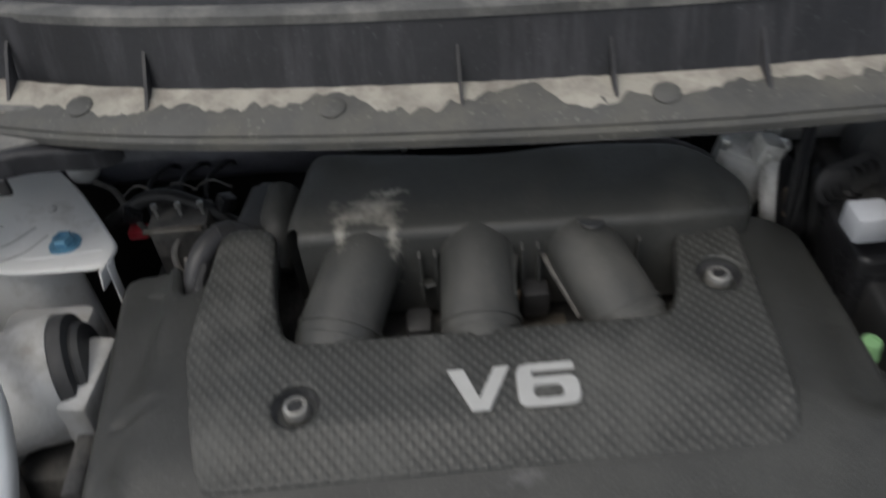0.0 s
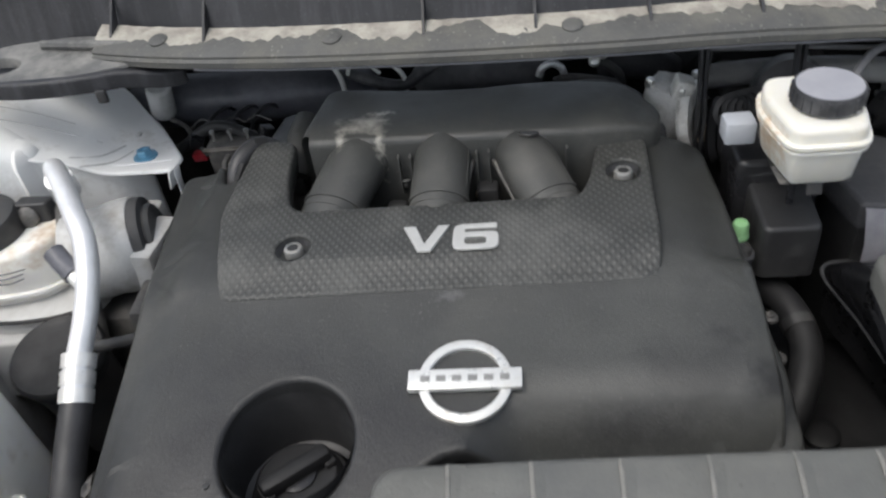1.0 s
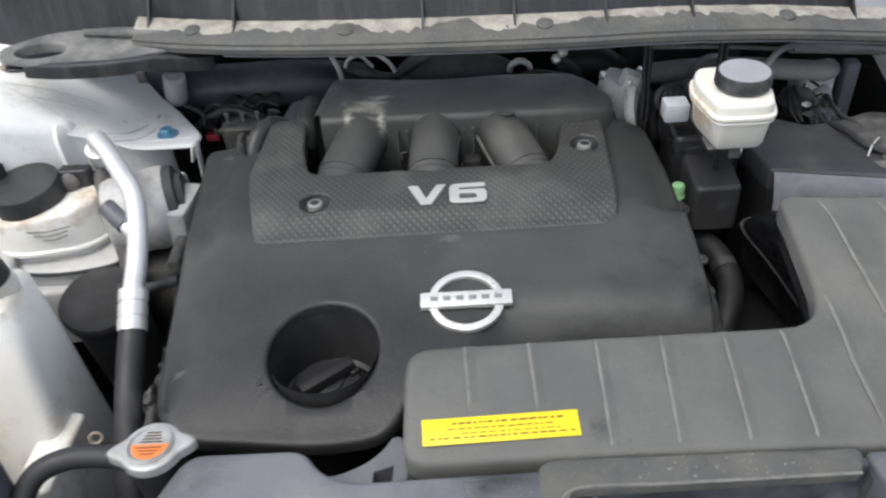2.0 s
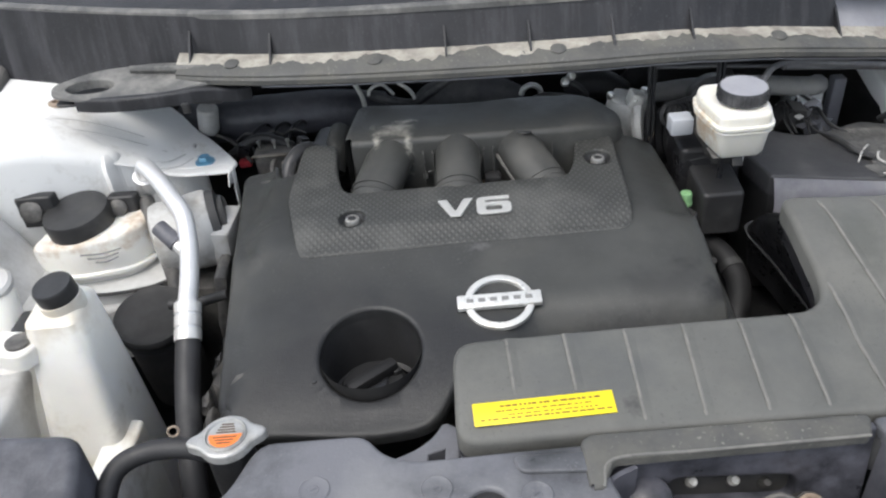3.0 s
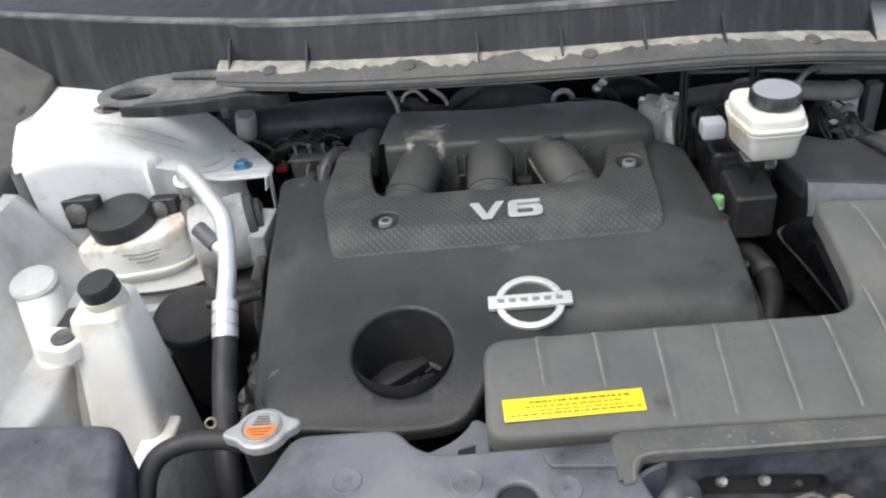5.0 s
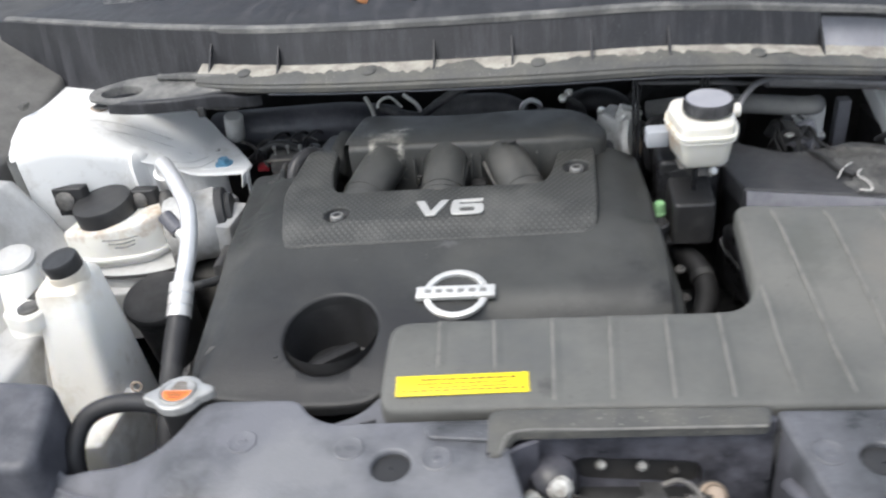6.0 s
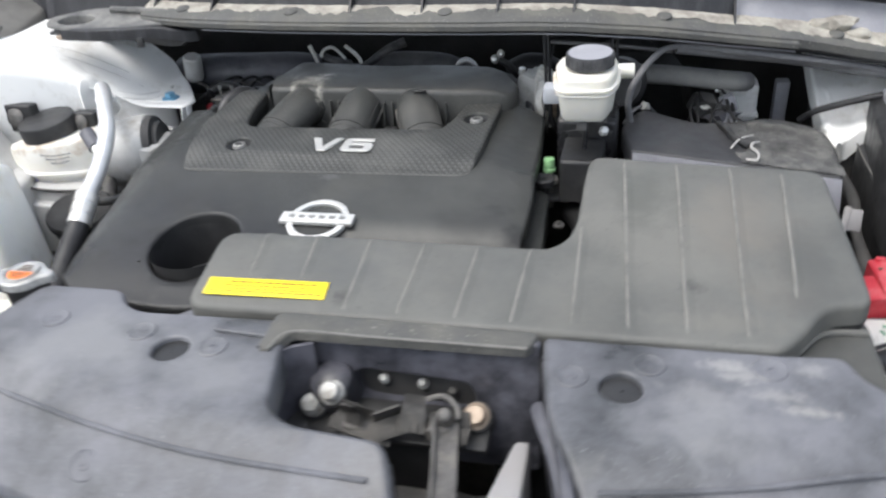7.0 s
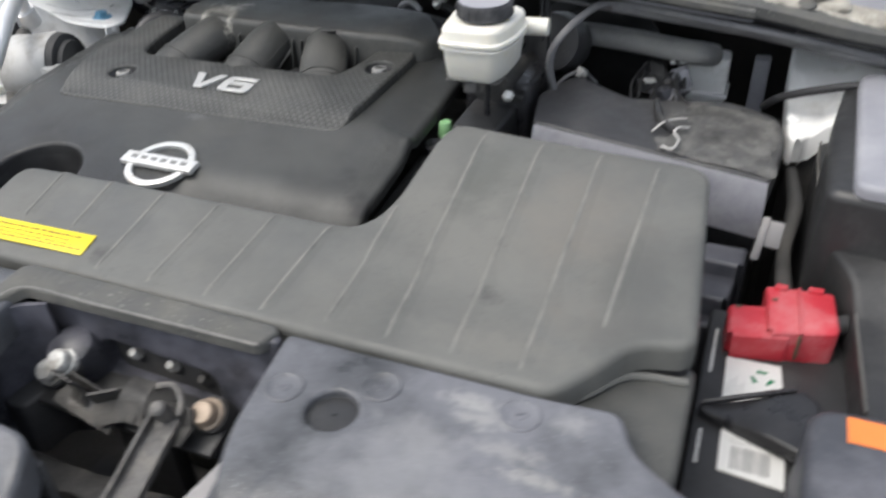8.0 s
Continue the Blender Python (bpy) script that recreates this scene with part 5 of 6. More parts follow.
part("tray_step", shell(rounded([(-0.72, 0.402), (-0.63, 0.394, 0.03), (-0.565, 0.432, 0.03), (-0.525, 0.455, 0.02), (-0.55, 0.488), (-0.71, 0.488)], 0.02), 0.908, 0.006, 0.08, cuts=0), M_GREYPAINT, tray)
part("pinch_weld", tube([(-0.71, 0.416, 0.928), (-0.63, 0.407, 0.927), (-0.565, 0.420, 0.928), (-0.544, 0.453, 0.932)], 0.0022, 6), M_BAY, tray)

ws = thing("washer_tank", (-0.57, 0.24, 0.60), "milky white washer fluid bottle with a black cap", "washer bottle")
wb = bmesh.new()
rows = [(-0.616, -0.572, 0.238, 0.283, 1.024), (-0.624, -0.567, 0.224, 0.288, 1.014), (-0.628, -0.563, 0.214, 0.288, 0.97), (-0.634, -0.558, 0.198, 0.288, 0.90), (-0.638, -0.554, 0.180, 0.288, 0.84), (-0.640, -0.550, 0.155, 0.288, 0.76), (-0.64, -0.545, 0.13, 0.288, 0.60)]
rings = []
for x0, x1, y0, y1, z in rows:
    rings.append([wb.verts.new((p.x, p.y, z)) for p in rounded([(x0, y0), (x1, y0), (x1, y1), (x0, y1)], 0.016, 5)])
for a, c in zip(rings, rings[1:]):
    for i in range(len(a)):
        wb.faces.new((a[i - 1], a[i], c[i], c[i - 1]))
wb.faces.new(rings[0])
wb.faces.new(rings[-1][::-1])
bmesh.ops.recalc_face_normals(wb, faces=wb.faces[:])
bmesh.ops.bevel(wb, geom=[e for e in wb.edges if e.calc_face_angle(0) > 0.5 and min(v.co.z for v in e.verts) > 1.02], offset=0.006, segments=2, affect="EDGES", profile=0.5)
part("bottle", wb, M_TANK, ws)
part("foot_step", shell(rounded([(-0.580, 0.13), (-0.543, 0.13), (-0.543, 0.228), (-0.580, 0.228)], 0.008), 0.876, 0.005, 0.2, cuts=0), M_TANK, ws)
part("neck", moved(lathe([(0.022, -0.012), (0.022, 0.006), (0.018, 0.007)], 24), pose(-0.590, 0.254, 1.026, 6, -4, 0)), M_TANK, ws)
part("cap", moved(lathe([(0.0185, 0.0), (0.0202, 0.002), (0.0202, 0.016), (0.0188, 0.0185), (0.016, 0.018), (0.007, 0.0182)], 28), pose(-0.589, 0.253, 1.030, 8, -5, 0)), M_BLACK, ws, "black screw cap")
shift(ws, -0.008, 0.013, 0.002)
fn = thing("filler_neck", (-0.68, 0.27, 0.70), "white plastic filler neck with pale grey cap and bolted lug", "filler neck")
part("pipe", tube([(-0.702, 0.318, 1.005), (-0.690, 0.29, 0.96), (-0.672, 0.25, 0.88), (-0.665, 0.22, 0.78), (-0.66, 0.20, 0.70)], [0.024, 0.024, 0.026, 0.028, 0.03], 20), M_TANK, fn)
part("cap", moved(lathe([(0.023, 0.0), (0.026, 0.003), (0.026, 0.009), (0.023, 0.012), (0.004, 0.012)], 28), pose(-0.703, 0.320, 1.010, 12, 4, 0)), M_GREYPAINT, fn, "pale grey cap")
lug = part("lug", shell(rounded([(-0.672, 0.228), (-0.632, 0.215, 0.015), (-0.618, 0.236, 0.015), (-0.634, 0.256, 0.015), (-0.672, 0.262)], 0.01), 1.0, 0.004, 0.02, cuts=0), M_TANK, fn)
part("lug_bolt", moved(lathe([(0.013, 0.0), (0.013, 0.003), (0.010, 0.005), (0.004, 0.005)], 20), Matrix.Translation((-0.640, 0.238, 1.0))), M_CASTGREY, lug)
part("lug_block", box(-0.665, -0.628, 0.262, 0.30, 0.955, 0.995, 0.005), M_BLACK, fn)

pipe = thing("refrigerant_pipe", (-0.5, 0.4, 0.80), "bright aluminium air-conditioning pipe running into a black hose", "pipe")
part("pipe", tube([(-0.583, 0.512, 1.030), (-0.573, 0.500, 1.050), (-0.552, 0.472, 1.050), (-0.522, 0.428, 1.042), (-0.504, 0.400, 1.032), (-0.498, 0.375, 1.012), (-0.495, 0.345, 0.992), (-0.494, 0.308, 0.972)], 0.0106, 16), M_PIPE, pipe)
part("fitting", tube([(-0.586, 0.520, 1.010), (-0.582, 0.510, 1.032)], 0.0145, 14, 2), M_PIPE, pipe)
for f0 in (0.0, 0.38, 0.76):
    a, b = Vector((-0.494, 0.313, 0.9745)), Vector((-0.4925, 0.281, 0.951))
    part("ferrule", tube([a.lerp(b, f0), a.lerp(b, f0 + 0.30)], 0.0146, 18, 2), M_BRIGHT, pipe)
part("ferrule_core", tube([(-0.494, 0.313, 0.9745), (-0.4925, 0.281, 0.951)], 0.0132, 16, 2), M_PIPE, pipe)
part("hose", tube([(-0.4925, 0.283, 0.952), (-0.488, 0.230, 0.922), (-0.478, 0.165, 0.885), (-0.470, 0.11, 0.82), (-0.465, 0.08, 0.74)], 0.0134, 16), M_RUBBER, pipe, "black rubber hose")
part("valve", tube([(-0.498, 0.366, 1.004), (-0.513, 0.377, 1.013)], 0.0075, 12, 2), M_BRIGHT, pipe)
part("valve_cap", tube([(-0.511, 0.3755, 1.012), (-0.533, 0.393, 1.026)], 0.0098, 12, 2), M_BOX, pipe)
hose_thing("refrigerant_line", [(-0.588, 0.505, 1.0), (-0.572, 0.47, 0.985), (-0.556, 0.44, 0.965), (-0.548, 0.42, 0.93), (-0.545, 0.40, 0.89)], 0.010, M_CASTGREY, "dull grey pipe behind the bright one", "pipe")

can = thing("filter_canister", (-0.57, 0.37, 0.70), "black round canister with a ribbed lid", "canister")
cm = pose(-0.565, 0.366, 0.922, 14, 4, 0) @ Matrix.Scale(0.80, 4)
part("drum", moved(lathe([(0.048, -0.19), (0.050, -0.03), (0.052, -0.02), (0.048, -0.018)], 36), cm), M_BAY, can)
part("lid", moved(lathe([(0.056, -0.018), (0.058, -0.012), (0.058, -0.004), (0.055, 0.0), (0.050, -0.002), (0.044, -0.003), (0.010, -0.002)], 40), cm), M_OILRUBBER, can, "black round lid")
part("band", moved(lathe([(0.0525, -0.034), (0.0535, -0.032), (0.0535, -0.024), (0.0525, -0.022)], 36, False), cm), M_RUBBER, can)
blob("engine_lump", (-0.455, 0.25, 0.89), (0.018, 0.05, 0.045), M_DARKMETAL, None, "", 5.0, 0.7)
tagged(bpy.data.objects["engine_lump"], "rough cast engine lug beside the cover", "engine part")
rng = random.Random(21)
for k in range(9):
    r = rng.uniform(0.006, 0.013)
    b_ = blob("cast_lug", (-0.462 + rng.uniform(-0.012, 0.004), 0.17 + 0.024 * k, 0.905 + rng.uniform(-0.02, 0.02)), (r * 0.7, r * 1.5, r * 1.2), rng.choice((M_CASTGREY, M_BAY, M_DARKMETAL)), None, "", 7.0 + k, 0.9)
    tagged(b_, "rough cast metal lug at the engine's side", "engine part", "cast lugs")
hose_thing("sensor_lead", [(-0.462, 0.35, 0.955), (-0.50, 0.352, 0.945), (-0.535, 0.358, 0.94)], 0.006, M_BLACK, "black plug lead between engine and canister", "cable")

# radiator cap and overflow hose
rc = thing("radiator_cap", (-0.398, 0.086, 0.96), "silver pressed-metal radiator cap with an orange warning label", "radiator cap")
rm = Matrix.Translation((-0.398, 0.086, 1.003)) @ Matrix.Scale(0.90, 4)
ears = [Vector((math.cos(a) * (0.0255 + 0.0115 * max(0, math.cos(2 * a)) ** 6), math.sin(a) * (0.0255 + 0.0115 * max(0, math.cos(2 * a)) ** 6))) for a in (2 * math.pi * i / 72 for i in range(72))]
part("cap", moved(shell(ears, 0.006, 0.003, 0.010, cuts=0), rm @ pose(0, 0, 0, 0, 0, 8)), M_CAPMETAL, rc)
part("rim", moved(lathe([(0.019, 0.0055), (0.0195, 0.0075), (0.0185, 0.0085), (0.0172, 0.0065)], 36, False), rm), M_CAPMETAL, rc)
part("label_disc", moved(lathe([(0.0165, 0.0062), (0.0165, 0.007), (0.001, 0.007)], 32), rm), M_CAPMETAL, rc)
hb = bmesh.new()
vs = [hb.verts.new((0.0155 * math.cos(a), 0.0155 * math.sin(a), 0.0074)) for a in (math.pi + math.pi * i / 20 for i in range(21))]
hb.faces.new(vs)
part("label_orange", moved(hb, rm), M_ORANGE, rc, "orange half of the warning label")
part("neck", moved(lathe([(0.022, -0.06), (0.022, -0.006), (0.024, -0.004), (0.024, 0.0)], 28), rm), M_BLACK, rc)
for k in range(4):
    w = 0.009 * (1 - 0.12 * k)
    part("print_bar", moved(box(-w, w, 0.002 + k * 0.0032, 0.0035 + k * 0.0032, 0.0068, 0.0074, 0), rm), M_INK, rc)
for k in range(3):
    w = 0.011 * (1 - 0.22 * k)
    part("print_bar", moved(box(-w, w, -0.0040 - k * 0.0034, -0.0028 - k * 0.0034, 0.0072, 0.0078, 0), rm), M_INK, rc)
part("chain_ring", moved(tube([(0.0045 * math.cos(a), 0.0045 * math.sin(a), 0) for a in np.linspace(0, 2 * math.pi, 9)], 0.0011, 6, 3), pose(-0.447, 0.100, 1.003, 70, 0, 20)), M_COPPER, rc)
oh = thing("overflow_hose", (-0.46, 0.06, 0.90), "black rubber overflow hose looping from the radiator neck", "hose")
part("hose", tube([(-0.41, 0.088, 0.985), (-0.44, 0.094, 0.988), (-0.475, 0.094, 0.986), (-0.500, 0.082, 0.978), (-0.507, 0.058, 0.955), (-0.498, 0.038, 0.91), (-0.485, 0.025, 0.86)], 0.0092, 12), M_RUBBER, oh)

# relay box at the front corner
rb = thing("relay_box", (-0.6, 0.0, 0.90), "bluish black plastic box beside the washer bottle", "relay box")
part("lid", shell(rounded([(-0.80, 0.0), (-0.50, 0.0), (-0.518, 0.094, 0.02), (-0.80, 0.11)], 0.02), lambda x, y: 1.02 + 0.22 * (y - 0.09), 0.01, 0.06, cuts=0.04), M_BOX, rb)
part("strap", shell(rounded([(-0.70, 0.0), (-0.66, 0.0), (-0.66, 0.092), (-0.70, 0.094)], 0.006), lambda x, y: 1.024 + 0.22 * (y - 0.09), 0.003, 0.02, cuts=0), M_BOX, rb)

# ---- driver's side: brake reservoir, boxes, battery ----
br_t = thing("brake_reservoir", (0.135, 0.43, 1.035), "milky white brake fluid reservoir with a black screw cap", "fluid reservoir")
bo = rounded([(0.100, 0.389), (0.158, 0.389), (0.167, 0.425), (0.165, 0.470), (0.148, 0.483), (0.100, 0.483), (0.091, 0.450)], 0.013)
part("tank_upper", shell(offset(bo, -0.0015), lambda x, y: 1.097 + 0.003 * smooth01((0.02 - math.hypot(x - 0.134, y - 0.428)) / 0.02), 0.006, 0.022, cuts=0.02), M_AGED, br_t)
part("tank_lower", loft([[(q.x, q.y, zz) for q in offset(bo, d)] for d, zz in ((-0.001, 1.083), (-0.002, 1.074), (-0.0055, 1.048), (-0.010, 1.0425))]), M_AGED, br_t)
part("flange", shell(offset(bo, 0.0022), 1.0835, 0.001, 0.0035, cuts=0), M_AGED, br_t)
part("flange", shell(offset(bo, 0.0010), 1.0775, 0.0008, 0.0025, cuts=0), M_AGED, br_t)
# paler disc paints the sky mirrored in the black cap's top
part("cap_top", moved(lathe([(0.0246, 0.0145), (0.0246, 0.0158), (0.0228, 0.0162), (0.002, 0.0163)], 36), pose(0.134, 0.428, 1.0995, 3, 0, 0)), M_TRIMBLUE, br_t, "grey cap top with a painted sky reflection")
cap = part("cap", moved(lathe([(0.025, 0.0), (0.0266, 0.0015), (0.0268, 0.0135), (0.0258, 0.0158), (0.0245, 0.0150), (0.010, 0.0152)], 40), pose(0.134, 0.428, 1.0995, 3, 0, 0)), M_CAP, br_t, "black ribbed screw cap")
for k in range(24):
    a = 2 * math.pi * k / 24
    part("cap_rib", moved(box(-0.0011, 0.0011, -0.0009, 0.0009, 0.002, 0.0135, 0), pose(0.134, 0.428, 1.0995, 3, 0, 0) @ pose(0.0269 * math.cos(a), 0.0269 * math.sin(a), 0, 0, 0, math.degrees(a) + 90)), M_CAP, cap)
part("port", tube([(0.158, 0.480, 1.075), (0.183, 0.482, 1.075)], 0.009, 14, 2), M_AGED, br_t)
part("level_plug", box(0.074, 0.101, 0.474, 0.498, 1.034, 1.056, 0.003), M_PALEBLUE, br_t, "pale blue-white connector block")
shift(br_t, 0.0, 0.002, 0.006)
bk = thing("reservoir_bracket", (0.13, 0.42, 1.0), "thin plated steel bracket with a bolt under the reservoir", "bracket")
part("plate", box(0.101, 0.156, 0.404, 0.430, 1.0462, 1.0478, 0.0007), M_CASTGREY, bk)
part("tab", moved(box(-0.006, 0.006, -0.001, 0.001, -0.009, 0.002, 0.0008), pose(0.128, 0.403, 1.046, -20, 0, 0)), M_BAY, bk)
part("nut", moved(lathe([(0.0062, 0), (0.0062, 0.005), (0.004, 0.007), (0.001, 0.007)], 6), pose(0.150, 0.455, 1.014, 50, 0, 20)), M_BRIGHT, bk, "bright plated nut")
part("leg", box(0.126, 0.132, 0.446, 0.452, 0.92, 1.0462, 0.002), M_GLOSSBLACK, bk)

pc = thing("post_cover", (0.13, 0.44, 0.85), "black plastic junction cover beside the engine", "cover")
part("body", shell(rounded([(0.098, 0.402, 0.008), (0.148, 0.402, 0.008), (0.152, 0.470), (0.100, 0.480)], 0.008), lambda x, y: 0.986 + 0.05 * (y - 0.40), 0.005, 0.055, cuts=0.03), M_BLACK, pc)
part("rear_box", shell(rounded([(0.088, 0.470), (0.165, 0.465), (0.165, 0.545), (0.092, 0.545)], 0.01), 1.012, 0.006, 0.10, cuts=0), M_GLOSSBLACK, pc)
part("ridge", tube([(0.100, 0.473, 0.997), (0.13, 0.470, 1.0), (0.158, 0.466, 0.997)], 0.004, 8), M_BLACK, pc)
shift(pc, 0.002, 0.012, 0.006)
gc = thing("green_cap", (0.087, 0.424, 0.90), "small light green plastic cap on a bracket", "cap")
part("cap", moved(lathe([(0.0092, -0.011), (0.0100, -0.010), (0.0100, -0.006), (0.0088, -0.005), (0.0088, 0.006), (0.0076, 0.009), (0.0050, 0.0095), (0.0045, 0.008), (0.001, 0.008)], 20), Matrix.Translation((0.0862, 0.435, 0.978)) @ Matrix.Scale(0.84, 4)), M_GREEN, gc)
part("stem", moved(lathe([(0.006, -0.06), (0.006, -0.024), (0.0125, -0.022), (0.0125, -0.016), (0.008, -0.012)], 18), Matrix.Translation((0.0862, 0.435, 0.973)) @ Matrix.Scale(0.9, 4)), M_DULLSTEEL, gc)
part("tab", box(0.078, 0.100, 0.416, 0.452, 0.935, 0.940, 0.001), M_BAY, gc)
for x, y, z in ((0.104, 0.375, 0.925), (0.106, 0.345, 0.905)):
    bolt("bracket_bolt", (x, y, z), 0.0045, 0.005, M_CASTGREY, "small dull bolt beside the engine cover")
hs = thing("coolant_hose", (0.11, 0.3, 0.75), "black rubber hose bending down beside the engine", "hose")
part("hose", tube([(0.114, 0.440, 0.910), (0.130, 0.402, 0.910), (0.135, 0.362, 0.900), (0.121, 0.322, 0.885), (0.102, 0.295, 0.850), (0.094, 0.28, 0.78)], 0.0140, 16), M_OILRUBBER, hs)
part("hose_clamp", tube([(0.1325, 0.388, 0.9075), (0.1340, 0.378, 0.905)], 0.0150, 18, 2), M_BLACK, hs)
gbx = thing("gearbox", (0.15, 0.30, 0.55), "dark grimy gearbox casing deep beside the engine", "gearbox")
part("casing", box(0.06, 0.36, 0.10, 0.50, 0.55, 0.82, 0.03), M_OILRUBBER, gbx)
part("plug", moved(lathe([(0.016, 0), (0.016, 0.006), (0.010, 0.009), (0.003, 0.009)], 20), Matrix.Translation((0.150, 0.325, 0.82))), M_OILRUBBER, gbx)

eb = thing("control_box", (0.3, 0.45, 0.80), "black plastic control box with one half caked in grey grime", "control box")
eo = rounded([(0.184, 0.4315, 0.004), (0.416, 0.4075, 0.006), (0.426, 0.50, 0.02), (0.420, 0.560, 0.02), (0.36, 0.580, 0.02), (0.300, 0.545, 0.02), (0.262, 0.535, 0.01), (0.205, 0.566, 0.012), (0.190, 0.562, 0.012), (0.170, 0.50)], 0.01)


def ebox_z(x, y):
    return 1.001 - 0.075 * (x - 0.186) - 0.03 * max(0.0, x - 0.30) * smooth01((y - 0.44) / 0.1)


part("lid", shell(eo, ebox_z, 0.004, 0.026, cuts=0.02), M_GRIME, eb)
part("body", shell(offset(eo, -0.005), lambda x, y: ebox_z(x, y) - 0.020, 0.003, 0.15, cuts=0), M_BLACK, eb)
# front face; its lavender is the sky's reflection painted as colour
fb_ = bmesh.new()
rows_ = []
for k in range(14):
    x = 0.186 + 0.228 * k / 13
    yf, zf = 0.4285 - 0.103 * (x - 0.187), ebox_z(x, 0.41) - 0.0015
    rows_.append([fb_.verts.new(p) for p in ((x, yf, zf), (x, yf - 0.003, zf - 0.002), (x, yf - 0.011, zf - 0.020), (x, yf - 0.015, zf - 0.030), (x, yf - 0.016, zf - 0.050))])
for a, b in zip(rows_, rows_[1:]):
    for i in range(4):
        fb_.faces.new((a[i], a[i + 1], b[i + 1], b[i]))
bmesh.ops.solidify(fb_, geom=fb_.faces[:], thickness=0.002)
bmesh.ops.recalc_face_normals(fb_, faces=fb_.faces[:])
part("front_plate", fb_, M_SKYSHEEN, eb, "front face in a painted lavender-grey sky sheen")
# crust of grime on the outer half, uneven in height, with a ragged border
cr = bmesh.new()
NX, NY = 62, 86
grid = {}
for i in range(NX):
    for j in range(NY):
        x, y = 0.292 + 0.132 * i / (NX - 1), 0.408 + 0.165 * j / (NY - 1)
        n1 = noise.fractal(Vector((x * 38, y * 38, 0.3)), 1.0, 2.0, 5)
        n2 = noise.fractal(Vector((x * 130, y * 130, 1.7)), 1.0, 2.0, 3)
        edge = min((x - 0.305 - 0.25 * max(0, y - 0.50)) / 0.02, (0.421 - x) / 0.008, (0.556 - y) / 0.01, (y - 0.4325 + 0.103 * (x - 0.184)) / 0.004)
        if edge + 0.9 * n1 > 0.25:
            grid[i, j] = cr.verts.new((x, y, ebox_z(x, y) + 0.0006 + max(0.0, 0.0016 + 0.0018 * n1 + 0.0014 * n2) * min(1.0, max(0.1, edge))))
for (i, j), v in list(grid.items()):
    q = [grid.get(k) for k in ((i, j), (i + 1, j), (i + 1, j + 1), (i, j + 1))]
    if all(q):
        cr.faces.new(q)
bmesh.ops.delete(cr, geom=[v for v in cr.verts if not v.link_faces], context="VERTS")
part("grime_crust", cr, M_CRUST, eb, "grey crust of dried grime")
lt_ = part("side_clip", moved(box(-0.003, 0.012, -0.002, 0.002, -0.010, 0.014, 0.001), pose(0.421, 0.372, 0.948, -20, 0, -8)), M_PLATE, eb, "dull grey side clip")
part("clip_tab", moved(box(-0.008, -0.001, -0.004, 0.002, -0.024, 0.016, 0.0015), pose(0.421, 0.372, 0.948, -20, 4, -8)), M_PLATE, lt_)
for y0, y1, z1, x1 in ((0.345, 0.375, 0.930, 0.405), (0.310, 0.350, 0.915, 0.398), (0.295, 0.315, 0.895, 0.392)):
    part("front_block", shell(rounded([(0.368, y0), (x1, y0 - 0.003), (x1 + 0.004, y1), (0.368, y1)], 0.004), z1, 0.004, 0.10, cuts=0), M_BOX, eb)
hose_thing("pale_wire", [(0.333, 0.474, 0.996), (0.325, 0.462, 1.0), (0.322, 0.452, 0.999), (0.328, 0.438, 0.998), (0.325, 0.418, 0.998), (0.314, 0.424, 0.996)], 0.0014, M_WIRE, "pale wire loop lying on the control box", "cable", 8)
hose_thing("pale_wire", [(0.300, 0.456, 0.995), (0.308, 0.468, 1.0), (0.318, 0.480, 1.0), (0.328, 0.492, 0.997)], 0.0012, M_WIRE, "short pale wire lying on the control box", "cable", 8)
hose_thing("wire_loom", [(0.292, 0.54, 0.992), (0.298, 0.505, 1.0), (0.305, 0.480, 0.999), (0.322, 0.462, 0.996)], 0.0042, M_BLACK, "taped black wires on the control box", "cable", 8)
loom = thing("wiring_plug", (0.28, 0.60, 0.95), "cluster of black plugs and taped wires behind the control box", "wiring")
blob("tape_wrap", (0.287, 0.600, 0.985), (0.026, 0.022, 0.02), M_BLACK, loom, "", 2.0, 0.9)
blob("tape_wrap", (0.300, 0.575, 0.985), (0.018, 0.014, 0.014), M_BOX, loom, "", 4.0, 0.9)
part("plug", moved(box(-0.012, 0.012, -0.010, 0.010, -0.012, 0.012, 0.003), pose(0.272, 0.615, 0.990, 10, 25, 30)), M_BLACK, loom)
part("plug", moved(box(-0.010, 0.010, -0.008, 0.008, -0.012, 0.012, 0.003), pose(0.308, 0.605, 0.995, 0, -20, 15)), M_TRIMBLUE, loom)
part("metal_tab", moved(box(-0.007, 0.007, -0.004, 0.004, 0, 0.003, 0.001), pose(0.277, 0.578, 0.998, 15, 10, 40)), M_BRIGHT, loom)
part("metal_tab", moved(box(-0.009, 0.009, -0.006, 0.006, 0, 0.003, 0.001), pose(0.300, 0.630, 1.006, 25, 0, 10)), M_PAPER, loom)
rng = random.Random(12)
for k in range(8):
    x, y = 0.262 + 0.007 * k, 0.60 + rng.uniform(-0.015, 0.03)
    part("wire", tube([(x, y + 0.02, 0.98), (x + rng.uniform(-0.01, 0.01), y, 1.0 + rng.uniform(-0.004, 0.008)), (x + rng.uniform(-0.008, 0.02), y - 0.03, 0.996), (x + rng.uniform(0, 0.03), y - 0.055, 0.985)], rng.uniform(0.0011, 0.0022), 7, 5), rng.choice((M_BLACK, M_BLACK, M_GLOSSBLACK)), loom)
part("stalk", box(0.27, 0.30, 0.60, 0.63, 0.80, 0.98, 0.003), M_BAY, loom)
